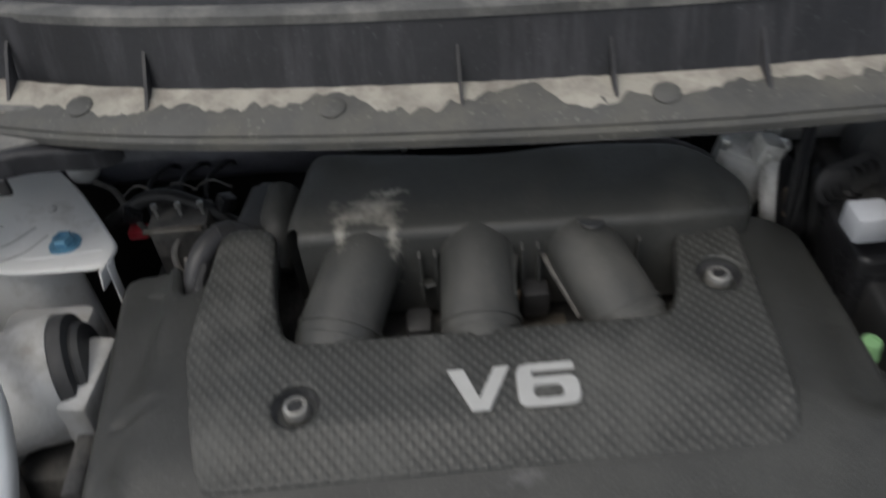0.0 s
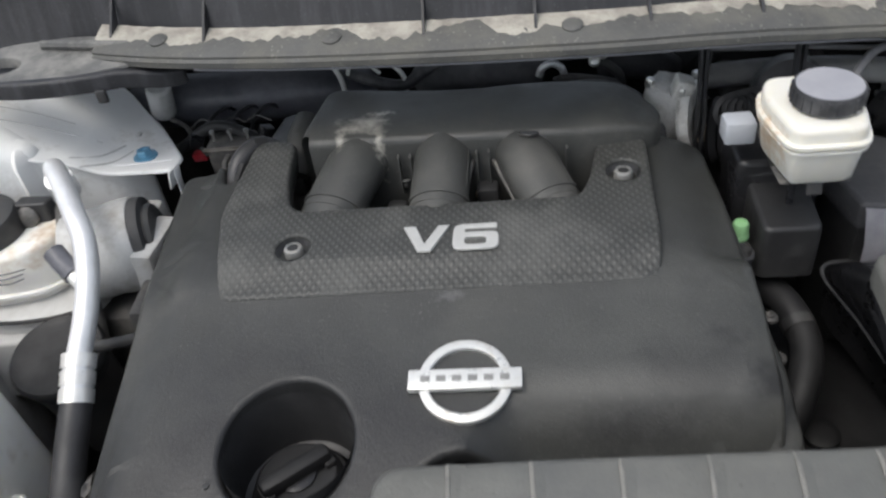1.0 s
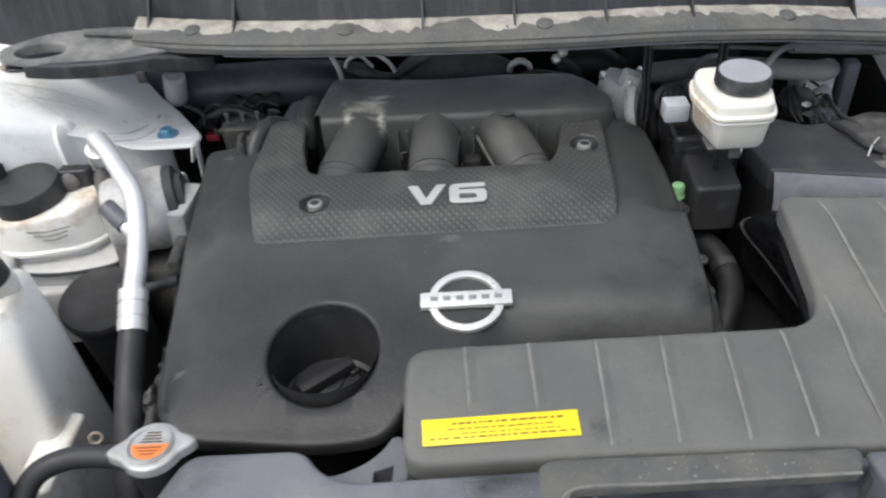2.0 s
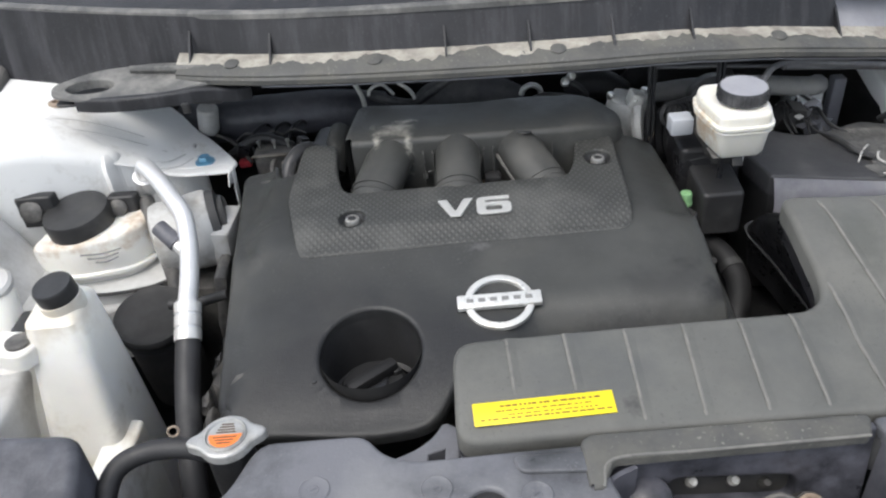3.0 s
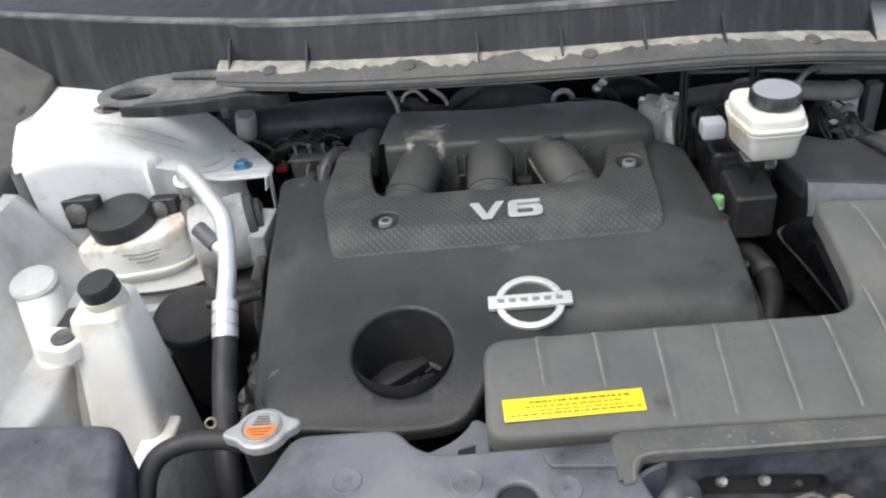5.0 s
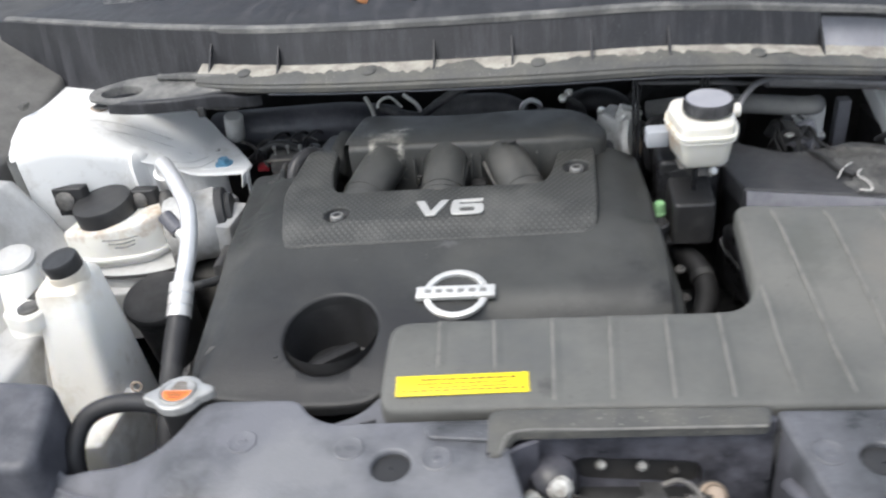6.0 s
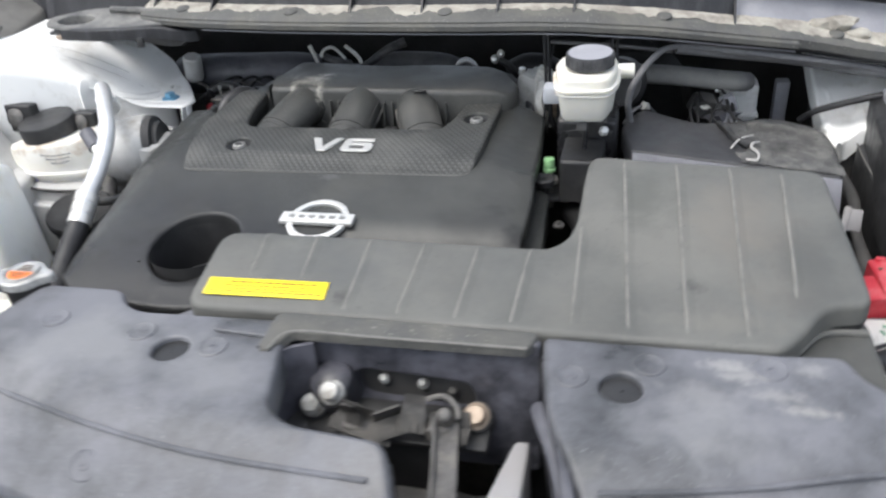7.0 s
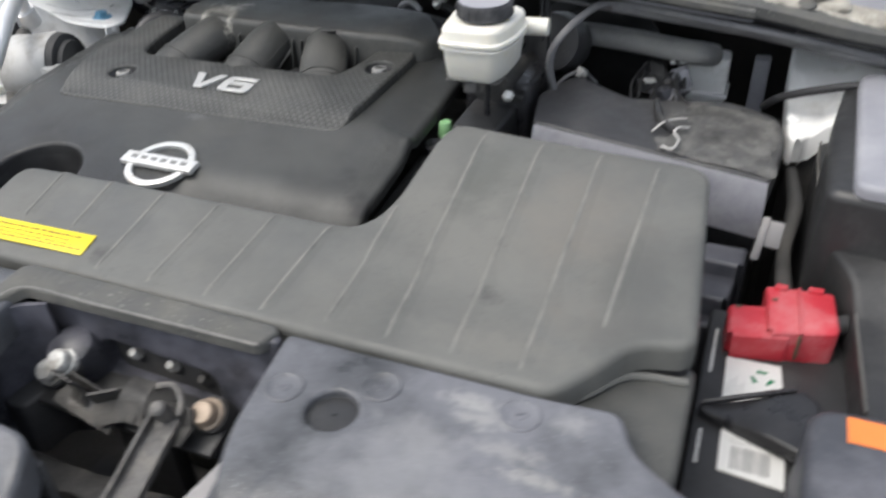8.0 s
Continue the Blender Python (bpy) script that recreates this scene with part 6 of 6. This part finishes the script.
cb = thing("cable_clip", (0.20, 0.575, 0.95), "dusty pale cable clip at the corner of the control box", "clip")
blob("clip", (0.200, 0.574, 1.002), (0.007, 0.006, 0.006), M_WIRE, cb, "", 6.0, 0.6)
part("cable", tube([(0.172, 0.55, 0.985), (0.184, 0.565, 0.998), (0.200, 0.576, 1.002), (0.215, 0.59, 0.985)], 0.0022, 8, 6), M_HOSEGREY, cb)
part("stem", box(0.195, 0.205, 0.57, 0.58, 0.90, 1.0, 0.001), M_BAY, cb)

bat = thing("battery", (0.46, 0.17, 0.70), "black car battery with white labels", "battery")
part("case", box(0.388, 0.54, 0.06, 0.296, 0.70, 0.912, 0.006), M_BLACK, bat)
part("lid_rim", shell(rounded([(0.386, 0.058), (0.542, 0.058), (0.542, 0.298), (0.386, 0.298)], 0.006), 0.9135, 0.003, 0.012, cuts=0), M_BLACK, bat)
lb = part("label_sheet", prism_z([(0.404, 0.236), (0.444, 0.237), (0.448, 0.190), (0.405, 0.186)], 0.9136, 0.9146), M_PAPER, bat, "white paper label with a green recycling mark")
for k in range(3):
    a = math.radians(90 + 120 * k)
    part("arrow_print", prism_z([(0.431 + r_ * math.cos(a + d_), 0.2185 + r_ * math.sin(a + d_)) for r_, d_ in ((0.0058, -0.50), (0.0058, 0.30), (0.0045, 0.30), (0.0072, 0.62), (0.0100, 0.30), (0.0086, 0.30), (0.0086, -0.50))], 0.9147, 0.9150), M_GREENINK, lb)
for k in range(5):
    part("print_bar", box(0.4065 + 0.0028 * k, 0.4080 + 0.0028 * k, 0.194, 0.206 + 0.004 * (k % 3), 0.9146, 0.9150, 0), M_GREYPAINT, lb)
lb = part("label_sheet", prism_z([(0.407, 0.174), (0.4495, 0.152), (0.4505, 0.114), (0.408, 0.118)], 0.9136, 0.9146), M_PAPER, bat, "white paper label with a grey barcode")
rng = random.Random(5)
x = 0.4155
while x < 0.4405:
    w = rng.uniform(0.0005, 0.0014)
    part("code_bar", box(x, x + w, 0.1215, 0.1420, 0.9146, 0.9150, 0), M_MARK, lb)
    x += w + rng.uniform(0.0006, 0.0012)
for y0, y1 in ((0.146, 0.1475), (0.150, 0.1512)):
    part("print_bar", box(0.414, 0.436, y0, y1, 0.9146, 0.9150, 0), M_GREYPAINT, lb)
for y0, y1 in ((0.215, 0.268), (0.120, 0.152)):
    y = y0
    while y < y1:
        w = rng.uniform(0.0015, 0.0035)
        part("print_bar", box(0.3925, 0.3950, y, y + w, 0.9134, 0.9140, 0), M_PAPER, bat)
        y += w + 0.0012
strap = thing("battery_clamp", (0.43, 0.16, 0.915), "black plastic hold-down strap across the battery", "clamp")
stb = shell(rounded([(0.390, 0.172, 0.003), (0.43, 0.184), (0.458, 0.198), (0.470, 0.186, 0.008), (0.466, 0.136, 0.012), (0.456, 0.134), (0.428, 0.148), (0.390, 0.164, 0.003)], 0.004), lambda x, y: 0.921 + 0.010 * smooth01((x - 0.40) / 0.05), 0.003, 0.012, cuts=0.012)
part("strap", stb, M_GLOSSBLACK, strap)
part("strap_fold", tube([(0.392, 0.170, 0.9225), (0.42, 0.180, 0.928), (0.452, 0.194, 0.932)], 0.0022, 8, 5), M_GLOSSBLACK, strap)
part("rod", moved(lathe([(0.004, -0.02), (0.004, 0.012), (0.002, 0.013)], 10), Matrix.Translation((0.468, 0.150, 0.928))), M_COPPER, strap)
part("hook", tube([(0.468, 0.150, 0.936), (0.476, 0.148, 0.938), (0.482, 0.150, 0.930), (0.482, 0.152, 0.90)], 0.0032, 8, 6), M_DARKMETAL, strap)
red = thing("terminal_cover", (0.43, 0.24, 0.9135), "red plastic cover over the positive battery terminal", "terminal cover")
part("block", shell(rounded([(0.401, 0.236), (0.446, 0.245, 0.003), (0.448, 0.284), (0.398, 0.272)], 0.004), lambda x, y: 0.9395 - 0.22 * max(0, 0.256 - y), 0.003, 0.026, cuts=0.008), M_RED, red)
part("block", shell(rounded([(0.429, 0.243), (0.480, 0.254, 0.006), (0.476, 0.305), (0.424, 0.300)], 0.004), lambda x, y: 0.9450 - 0.22 * max(0, 0.264 - y), 0.003, 0.031, cuts=0.008), M_RED, red)
part("hinge_seam", tube([(0.4525, 0.247, 0.9415), (0.4515, 0.266, 0.9462), (0.449, 0.300, 0.9462)], 0.0016, 6, 5), M_RED, red)
part("seam_notch", box(0.4512, 0.4534, 0.2440, 0.2475, 0.918, 0.9400, 0.0003), M_INK, red)
for x, y, w in ((0.436, 0.298, 0.005), (0.462, 0.302, 0.006)):
    part("top_lug", box(x - w, x + w, y - 0.003, y + 0.003, 0.936, 0.9482, 0.0015), M_RED, red)
for x, y in ((0.406, 0.270), (0.432, 0.281)):
    part("notch", box(x - 0.002, x + 0.002, y - 0.0015, y + 0.0015, 0.930, 0.9460 if x > 0.42 else 0.9404, 0.0003), M_INK, red)
part("latch_slot", moved(box(-0.004, 0.004, -0.001, 0.001, -0.001, 0.001, 0.0003), pose(0.474, 0.2555, 0.940, 30, 0, 10)), M_INK, red)
hose_thing("battery_cable", [(0.470, 0.27, 0.935), (0.49, 0.29, 0.93), (0.485, 0.34, 0.90), (0.46, 0.38, 0.86)], 0.008, M_RUBBER, "black cable from the battery terminal", "cable")
fb = thing("fuse_box", (0.55, 0.08, 0.80), "grey-blue plastic fuse box with an orange label", "fuse box")
part("lid", shell(rounded([(0.446, 0.0), (0.64, 0.0), (0.64, 0.140), (0.452, 0.134, 0.02)], 0.016), lambda x, y: 0.979 - 0.05 * max(0.0, 0.03 - y), 0.009, 0.06, cuts=0.03), M_BOX, fb)
part("body", box(0.452, 0.635, 0.0, 0.13, 0.80, 0.925, 0.006), M_BLACK, fb)
part("label_sheet", box(0.473, 0.53, 0.105, 0.126, 0.9785, 0.9797, 0), M_ORANGE, fb, "orange paper label")

wr = thing("strut_tower", (0.5, 0.62, 0.75), "white painted strut tower behind the control box", "body panel")


def tower_z(x, y):
    z = 0.966 + 0.28 * max(0.0, y - 0.545) + 0.012 * smooth01((x - 0.445 - 0.25 * (y - 0.53)) / 0.012)
    return z + 0.010 * smooth01((y - 0.625) / 0.012)


part("panel", shell(rounded([(0.428, 0.548, 0.010), (0.441, 0.538, 0.006), (0.447, 0.552, 0.006), (0.470, 0.556, 0.01), (0.75, 0.55), (0.75, 0.80), (0.424, 0.80), (0.420, 0.66, 0.01)], 0.02), tower_z, 0.005, 0.03, cuts=0.012), M_PAINT, wr)
part("lower_wall", box(0.445, 0.74, 0.56, 0.78, 0.60, 0.95, 0.0), M_BAY, wr)
blob("sealer_lump", (0.432, 0.575, tower_z(0.432, 0.575)), (0.008, 0.010, 0.005), M_PAINT, wr, "", 8.0, 0.5)
hose_thing("fender_cable", [(0.400, 0.60, 0.975), (0.412, 0.585, 0.992), (0.430, 0.574, 1.004), (0.455, 0.568, 1.014), (0.485, 0.566, 1.022), (0.52, 0.57, 1.02)], 0.0042, M_RUBBER, "black cable crossing in front of the white tower", "cable")
ft = thing("fender_trim", (0.55, 0.4, 0.80), "dark bluish plastic trim along the fender", "trim panel")
# black wall under a separate top whose sky light is put into its colour
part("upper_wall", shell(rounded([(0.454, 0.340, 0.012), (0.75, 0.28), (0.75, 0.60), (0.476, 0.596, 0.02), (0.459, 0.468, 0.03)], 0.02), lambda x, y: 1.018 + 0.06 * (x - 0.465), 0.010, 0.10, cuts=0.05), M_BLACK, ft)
part("upper", shell(rounded([(0.473, 0.336, 0.012), (0.75, 0.288), (0.75, 0.595), (0.484, 0.586, 0.02)], 0.02), lambda x, y: 1.028 + 0.06 * (x - 0.465), 0.006, 0.012, cuts=0.05), M_TRIMBLUE, ft, "top face painted in its sky-lit lavender")
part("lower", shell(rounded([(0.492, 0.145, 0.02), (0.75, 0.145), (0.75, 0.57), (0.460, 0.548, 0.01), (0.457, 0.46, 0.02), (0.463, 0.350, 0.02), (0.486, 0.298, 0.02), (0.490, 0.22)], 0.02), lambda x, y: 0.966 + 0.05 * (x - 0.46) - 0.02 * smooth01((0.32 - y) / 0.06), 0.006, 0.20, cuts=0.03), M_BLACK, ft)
part("line_bead", tube([(0.461, 0.546, 0.9655), (0.459, 0.50, 0.9655), (0.459, 0.46, 0.9655), (0.462, 0.40, 0.9655), (0.465, 0.352, 0.9645), (0.486, 0.302, 0.9515), (0.491, 0.24, 0.9475), (0.493, 0.17, 0.9475)], 0.0011, 6), M_CLOTH, ft)
part("crease", tube([(0.470, 0.54, 0.9690), (0.474, 0.47, 0.9690), (0.480, 0.395, 0.9690)], 0.0009, 6), M_CLOTH, ft)
hose_thing("side_loom", [(0.438, 0.52, 0.94), (0.445, 0.46, 0.93), (0.440, 0.40, 0.915), (0.448, 0.34, 0.89), (0.46, 0.30, 0.86)], [0.006, 0.008, 0.006, 0.009, 0.006], M_BAY, "dark dusty wiring loom beside the fender", "cable")

# ---- pipes and plugs at the back of the bay ----
hose_thing("heater_pipe", [(-0.60, 0.77, 0.98), (-0.53, 0.75, 0.99), (-0.45, 0.745, 0.992), (-0.37, 0.745, 0.992), (-0.29, 0.76, 0.975)], 0.034, M_BOX, "thick black insulated pipe along the firewall", "pipe", 18)
for nm, pts, r, m_, lab_ in (
    ("heater_hose", [(-0.305, 0.705, 1.030), (-0.270, 0.69, 1.024), (-0.240, 0.69, 1.018), (-0.212, 0.69, 1.034), (-0.190, 0.69, 1.048), (-0.165, 0.70, 1.056)], 0.0068, M_CAP, "black rubber hose curving behind the manifold"),
    ("pale_hose", [(-0.262, 0.69, 1.054), (-0.255, 0.69, 1.048), (-0.245, 0.69, 1.039), (-0.238, 0.69, 1.025), (-0.240, 0.695, 1.0)], 0.0030, M_PAPER, "thin white hose behind the manifold"),
    ("ring_hose", [(-0.322, 0.69, 1.054), (-0.319, 0.69, 1.048), (-0.313, 0.69, 1.032), (-0.312, 0.695, 1.01)], 0.0034, M_PAPER, "pale hose end behind the manifold"),
    ("pale_strap", [(-0.304, 0.69, 1.036), (-0.301, 0.69, 1.044), (-0.292, 0.69, 1.050), (-0.282, 0.695, 1.048), (-0.268, 0.70, 1.030)], 0.0024, M_PAPER, "bent white strap behind the manifold"),
    ("insulated_pipe", [(-0.225, 0.745, 0.99), (-0.205, 0.742, 1.004), (-0.158, 0.74, 1.006), (-0.115, 0.74, 1.002), (-0.085, 0.745, 0.985)], 0.022, M_HOSEGREY, "thick dark insulated pipe behind the manifold"),
    ("firewall_boot", [(-0.005, 0.745, 0.99), (0.020, 0.74, 1.002), (0.050, 0.74, 0.998), (0.075, 0.745, 0.98)], 0.022, M_GRIME, "dark rubber boot on the firewall"),
    ("rear_pipe", [(-0.083, 0.69, 1.016), (-0.079, 0.69, 1.025), (-0.068, 0.69, 1.030), (-0.057, 0.69, 1.024), (-0.053, 0.69, 1.012)], 0.0042, M_PIPE, "small bright arched pipe behind the manifold"),
    ("rear_rail", [(-0.066, 0.68, 1.012), (-0.05, 0.68, 1.016), (-0.02, 0.68, 1.011), (0.008, 0.68, 1.004)], 0.0050, M_CASTGREY, "thin metal rail behind the manifold"),
    ("clip_lead", [(-0.020, 0.68, 1.034), (-0.006, 0.68, 1.028), (0.008, 0.68, 1.014), (0.012, 0.685, 0.99)], 0.0050, M_BLACK, "black lead with bright ends behind the manifold"),
    ("vacuum_hose", [(-0.33, 0.70, 0.955), (-0.29, 0.71, 0.985), (-0.25, 0.715, 0.985), (-0.22, 0.71, 0.96)], 0.008, M_BLACK, "black vacuum hose behind the manifold"),
    ("vent_hose", [(-0.05, 0.648, 1.022), (-0.021, 0.630, 1.031), (0.008, 0.622, 1.024), (0.028, 0.615, 1.010), (0.040, 0.600, 0.992), (0.042, 0.585, 0.975)], 0.0055, M_HOSEGREY, "black vent hose round the manifold end"),
    ("brake_hose", [(0.182, 0.520, 1.00), (0.178, 0.512, 1.03), (0.184, 0.515, 1.055), (0.205, 0.540, 1.078), (0.232, 0.553, 1.089), (0.30, 0.556, 1.082), (0.38, 0.562, 1.070), (0.46, 0.582, 1.053), (0.55, 0.60, 1.03)], 0.0042, M_HOSEGREY, "thin greyed hose rising to run under the cowl lip"),
    ("suction_hose", [(0.10, 0.665, 1.012), (0.154, 0.650, 1.022), (0.23, 0.642, 1.022), (0.30, 0.632, 1.018), (0.325, 0.640, 1.014), (0.335, 0.662, 1.006)], 0.0135, M_HOSEDUST, "thick dust-greyed hose along the firewall"),
    ("left_loom", [(-0.52, 0.66, 0.97), (-0.47, 0.655, 1.0), (-0.43, 0.645, 0.995), (-0.39, 0.64, 0.965)], 0.007, M_BLACK, "black wiring loom behind the engine cover"),
):
    hose_thing(nm, pts, r, m_, lab_, "hose")
for k, (c, r) in enumerate((((-0.021, 0.678, 1.035), 0.0062), ((-0.012, 0.678, 1.043), 0.0055), ((0.079, 0.612, 1.030), 0.006))):
    t_ = thing("hose_clip", c, "bright metal hose clip behind the manifold", "hose clip", "bright hose clips")
    part("clip", moved(lathe([(r, -0.006), (r * 1.1, 0.0), (r * 0.8, 0.006), (r * 0.3, 0.007)], 12), pose(*c, 60, 0, 20 * k)), M_BRIGHT, t_)
for x0 in (0.068, 0.074):
    hose_thing("hanging_wire", [(x0 + 0.004, 0.568, 1.09), (x0, 0.562, 1.06), (x0 + 0.001, 0.556, 1.02), (x0 - 0.004, 0.552, 0.97)], 0.0016, M_BLACK, "thin black wire hanging from the cowl", "cable", 6)
tb = thing("throttle_body", (0.05, 0.62, 0.90), "cast aluminium throttle body with a black bellows hose", "throttle body")
tbb = box(-0.024, 0.024, -0.026, 0.026, -0.04, 0.036, 0.009)
bmesh.ops.subdivide_edges(tbb, edges=tbb.edges[:], cuts=3, use_grid_fill=True)
for v in tbb.verts:
    v.co += v.co.normalized() * (0.005 * noise.noise(v.co * 70) + 0.0025 * noise.noise(v.co * 190))
part("body", moved(tbb, pose(0.050, 0.622, 0.996, 0, 10, -25)), M_PALECAST, tb)
part("post", tube([(0.078, 0.600, 1.000), (0.072, 0.588, 0.965)], [0.008, 0.009], 12, 2), M_PALECAST, tb)
for dx, dy, dz in ((-0.020, -0.02, 0.036), (0.014, -0.024, 0.038), (0.018, 0.02, 0.036)):
    part("bolt_head", moved(lathe([(0.0055, -0.004), (0.0055, 0.003), (0.0045, 0.005), (0.002, 0.005)], 6), pose(0.050, 0.622, 1.000, 0, 10, -25) @ pose(dx, dy, dz, 0, 0, 0)), M_STEEL, tb)
part("flange", moved(lathe([(0.034, 0), (0.036, 0.004), (0.034, 0.012)], 24), pose(0.066, 0.602, 1.000, 0, 80, -25)), M_PALECAST, tb)
part("sensor", moved(box(-0.010, 0.010, -0.012, 0.012, -0.01, 0.012, 0.004), pose(0.060, 0.600, 1.035, 0, 20, 0)), M_PALECAST, tb)
for k in range(5):
    part("bellows_ring", moved(lathe([(0.030, -0.006), (0.036, 0.0), (0.030, 0.006)], 24, False), pose(0.086 + 0.013 * k, 0.604 - 0.006 * k, 0.985 - 0.002 * k, 0, 80, -25)), M_RUBBER, tb)
part("orange_tag", box(0.074, 0.082, 0.572, 0.586, 0.985, 1.008, 0.002), M_COPPER, tb)
mc = thing("brake_servo", (0.14, 0.60, 0.85), "black brake servo and cylinder under the cowl", "brake servo")
part("drum", moved(lathe([(0.06, -0.04), (0.10, -0.02), (0.105, 0.0), (0.09, 0.025), (0.02, 0.03)], 32), pose(0.17, 0.78, 0.93, 90, 0, 0)), M_BLACK, mc)
part("cylinder", tube([(0.14, 0.76, 0.97), (0.135, 0.60, 1.0), (0.133, 0.46, 1.022)], 0.016, 16, 4), M_DARKMETAL, mc)
part("shroud", moved(lathe([(0.03, -0.03), (0.036, 0.0), (0.032, 0.020), (0.01, 0.024)], 28), pose(0.165, 0.600, 1.025, 70, 0, -10)), M_GRIME, mc)
for k in range(4):
    part("boot_ring", moved(lathe([(0.014, -0.004), (0.018, 0.0), (0.014, 0.004)], 20, False), pose(0.098 + 0.008 * k, 0.553 + 0.003 * k, 1.032, 70, 30, 0)), M_RUBBER, mc)
wbx = thing("pale_box", (0.33, 0.75, 0.80), "pale grey plastic box by the firewall", "box")
part("box", box(0.307, 0.356, 0.672, 0.71, 0.94, 0.998, 0.005), M_PAINT, wbx)
part("rim", box(0.304, 0.359, 0.669, 0.713, 0.948, 0.955, 0.002), M_PAINT, wbx)
part("stand", box(0.315, 0.35, 0.68, 0.705, 0.80, 0.94, 0.0), M_BAY, wbx)
dp = thing("dark_post", (0.395, 0.74, 0.80), "dark plastic relay post by the firewall", "relay")
part("post", box(0.382, 0.401, 0.70, 0.72, 0.80, 0.992, 0.003), M_TRIMBLUE, dp)

lc = thing("valve_block", (-0.45, 0.63, 0.90), "metal valve block with studs and black leads behind the cover", "valve block")
part("block", box(-0.470, -0.416, 0.618, 0.655, 0.93, 0.994, 0.004), M_CASTGREY, lc)
part("plate", box(-0.472, -0.420, 0.612, 0.619, 0.990, 0.9924, 0.0008), M_RUST, lc)
part("hook", tube([(-0.436, 0.600, 0.992), (-0.440, 0.590, 0.985), (-0.436, 0.580, 0.972), (-0.426, 0.578, 0.970), (-0.420, 0.586, 0.985)], 0.0035, 8, 5), M_CASTGREY, lc)
for x in (-0.462, -0.441, -0.421):
    part("stud", moved(lathe([(0.0016, 0), (0.0016, 0.010), (0.0030, 0.011), (0.0030, 0.015), (0.001, 0.016)], 8), Matrix.Translation((x, 0.632, 0.992))), M_STEEL, lc)
for k, x in enumerate((-0.475, -0.445, -0.42)):
    part("lead", tube([(x, 0.65, 0.965), (x - 0.005, 0.67, 0.995), (x + 0.01, 0.70, 1.0), (x + 0.02, 0.73, 0.97)], 0.0026, 8, 5), M_GLOSSBLACK, lc)
part("red_plug", box(-0.500, -0.482, 0.640, 0.654, 0.962, 0.972, 0.002), M_RED, lc, "small red plug")
part("white_can", moved(lathe([(0.014, -0.030), (0.0155, -0.026), (0.0155, 0.010), (0.013, 0.013), (0.002, 0.0135)], 20), pose(-0.546, 0.705, 1.022, 12, 12, 0)), M_GREYPAINT, lc)
part("can_stay", tube([(-0.540, 0.70, 0.99), (-0.520, 0.69, 0.985), (-0.50, 0.66, 0.985), (-0.48, 0.64, 0.97)], 0.003, 8, 4), M_CASTGREY, lc)
part("stand", box(-0.48, -0.41, 0.62, 0.65, 0.88, 0.93, 0.0), M_BAY, lc)
for x, y, z, r_ in ((-0.492, 0.650, 0.985, 20), (-0.452, 0.668, 0.990, -30), (-0.404, 0.648, 0.992, 45)):
    part("plug_body", moved(box(-0.008, 0.008, -0.006, 0.006, -0.008, 0.008, 0.002), pose(x, y, z, 15, 20, r_)), M_GLOSSBLACK, lc)
for x0, x1 in ((-0.505, -0.468), (-0.47, -0.43), (-0.44, -0.398)):
    part("wire_end", tube([(x0, 0.672, 0.99), ((x0 + x1) / 2, 0.668, 1.004), (x1, 0.660, 1.0)], 0.0009, 6, 4), M_CASTGREY, lc)
el = thing("vent_elbow", (-0.38, 0.54, 0.95), "black rubber vent elbow clipped to the engine cover", "hose")
part("elbow", tube([(-0.362, 0.572, 0.998), (-0.372, 0.576, 1.012), (-0.388, 0.568, 1.019), (-0.402, 0.548, 1.014), (-0.410, 0.528, 0.992), (-0.411, 0.520, 0.96)], [0.008, 0.0095, 0.0105, 0.010, 0.008, 0.008], 14), M_GRIME, el)
part("clip_arm", tube([(-0.396, 0.538, 1.016), (-0.399, 0.520, 1.008), (-0.393, 0.505, 1.000)], 0.004, 8), M_BLACK, el)
part("collar", tube([(-0.380, 0.574, 1.016), (-0.391, 0.566, 1.019)], 0.0118, 16, 2), M_BLACK, el)
part("clip_plate", moved(box(-0.009, 0.009, -0.007, 0.007, 0, 0.004, 0.001), pose(-0.408, 0.548, 1.006, 30, 25, 20)), M_CASTGREY, el)
part("clip_screw", moved(lathe([(0.004, 0), (0.004, 0.003), (0.002, 0.004)], 8), pose(-0.404, 0.545, 1.012, 30, 25, 20)), M_STEEL, el)

# ---- bodywork at the front ----
bp = thing("bumper", (0, -0.20, 0.5), "pale silver-blue painted front bumper edge", "bumper")
bl_pts = [(-0.95, 0.22), (-0.80, 0.085), (-0.62, -0.012), (-0.48, -0.066), (-0.34, -0.112), (-0.2, -0.148), (0.0, -0.168), (0.2, -0.148), (0.34, -0.112), (0.48, -0.066), (0.62, -0.012), (0.80, 0.085), (0.95, 0.22)]
part("skin", sweep_section([(0.012, -0.010), (0.006, 0.0), (-0.004, 0.001), (-0.05, -0.035), (-0.09, -0.12), (-0.10, -0.40), (-0.09, -0.40), (-0.08, -0.13), (-0.04, -0.05), (0.0, -0.010)], spline([(x, y, 0.938) for x, y in bl_pts], 4)), M_BUMPER, bp)
for sx in (-1, 1):
    fd = thing("fender", (sx * 0.9, 0.3, 0.5), "white painted front fender", "fender")
    part("skin", shell(rounded([(sx * 0.945, 0.21), (sx * 1.0, 0.30), (sx * 1.0, 0.95), (sx * 0.95, 0.95)], 0.01), lambda x, y: 1.03 + 0.12 * (y - 0.2), 0.02, 0.5, cuts=0.1), M_PAINT, fd)
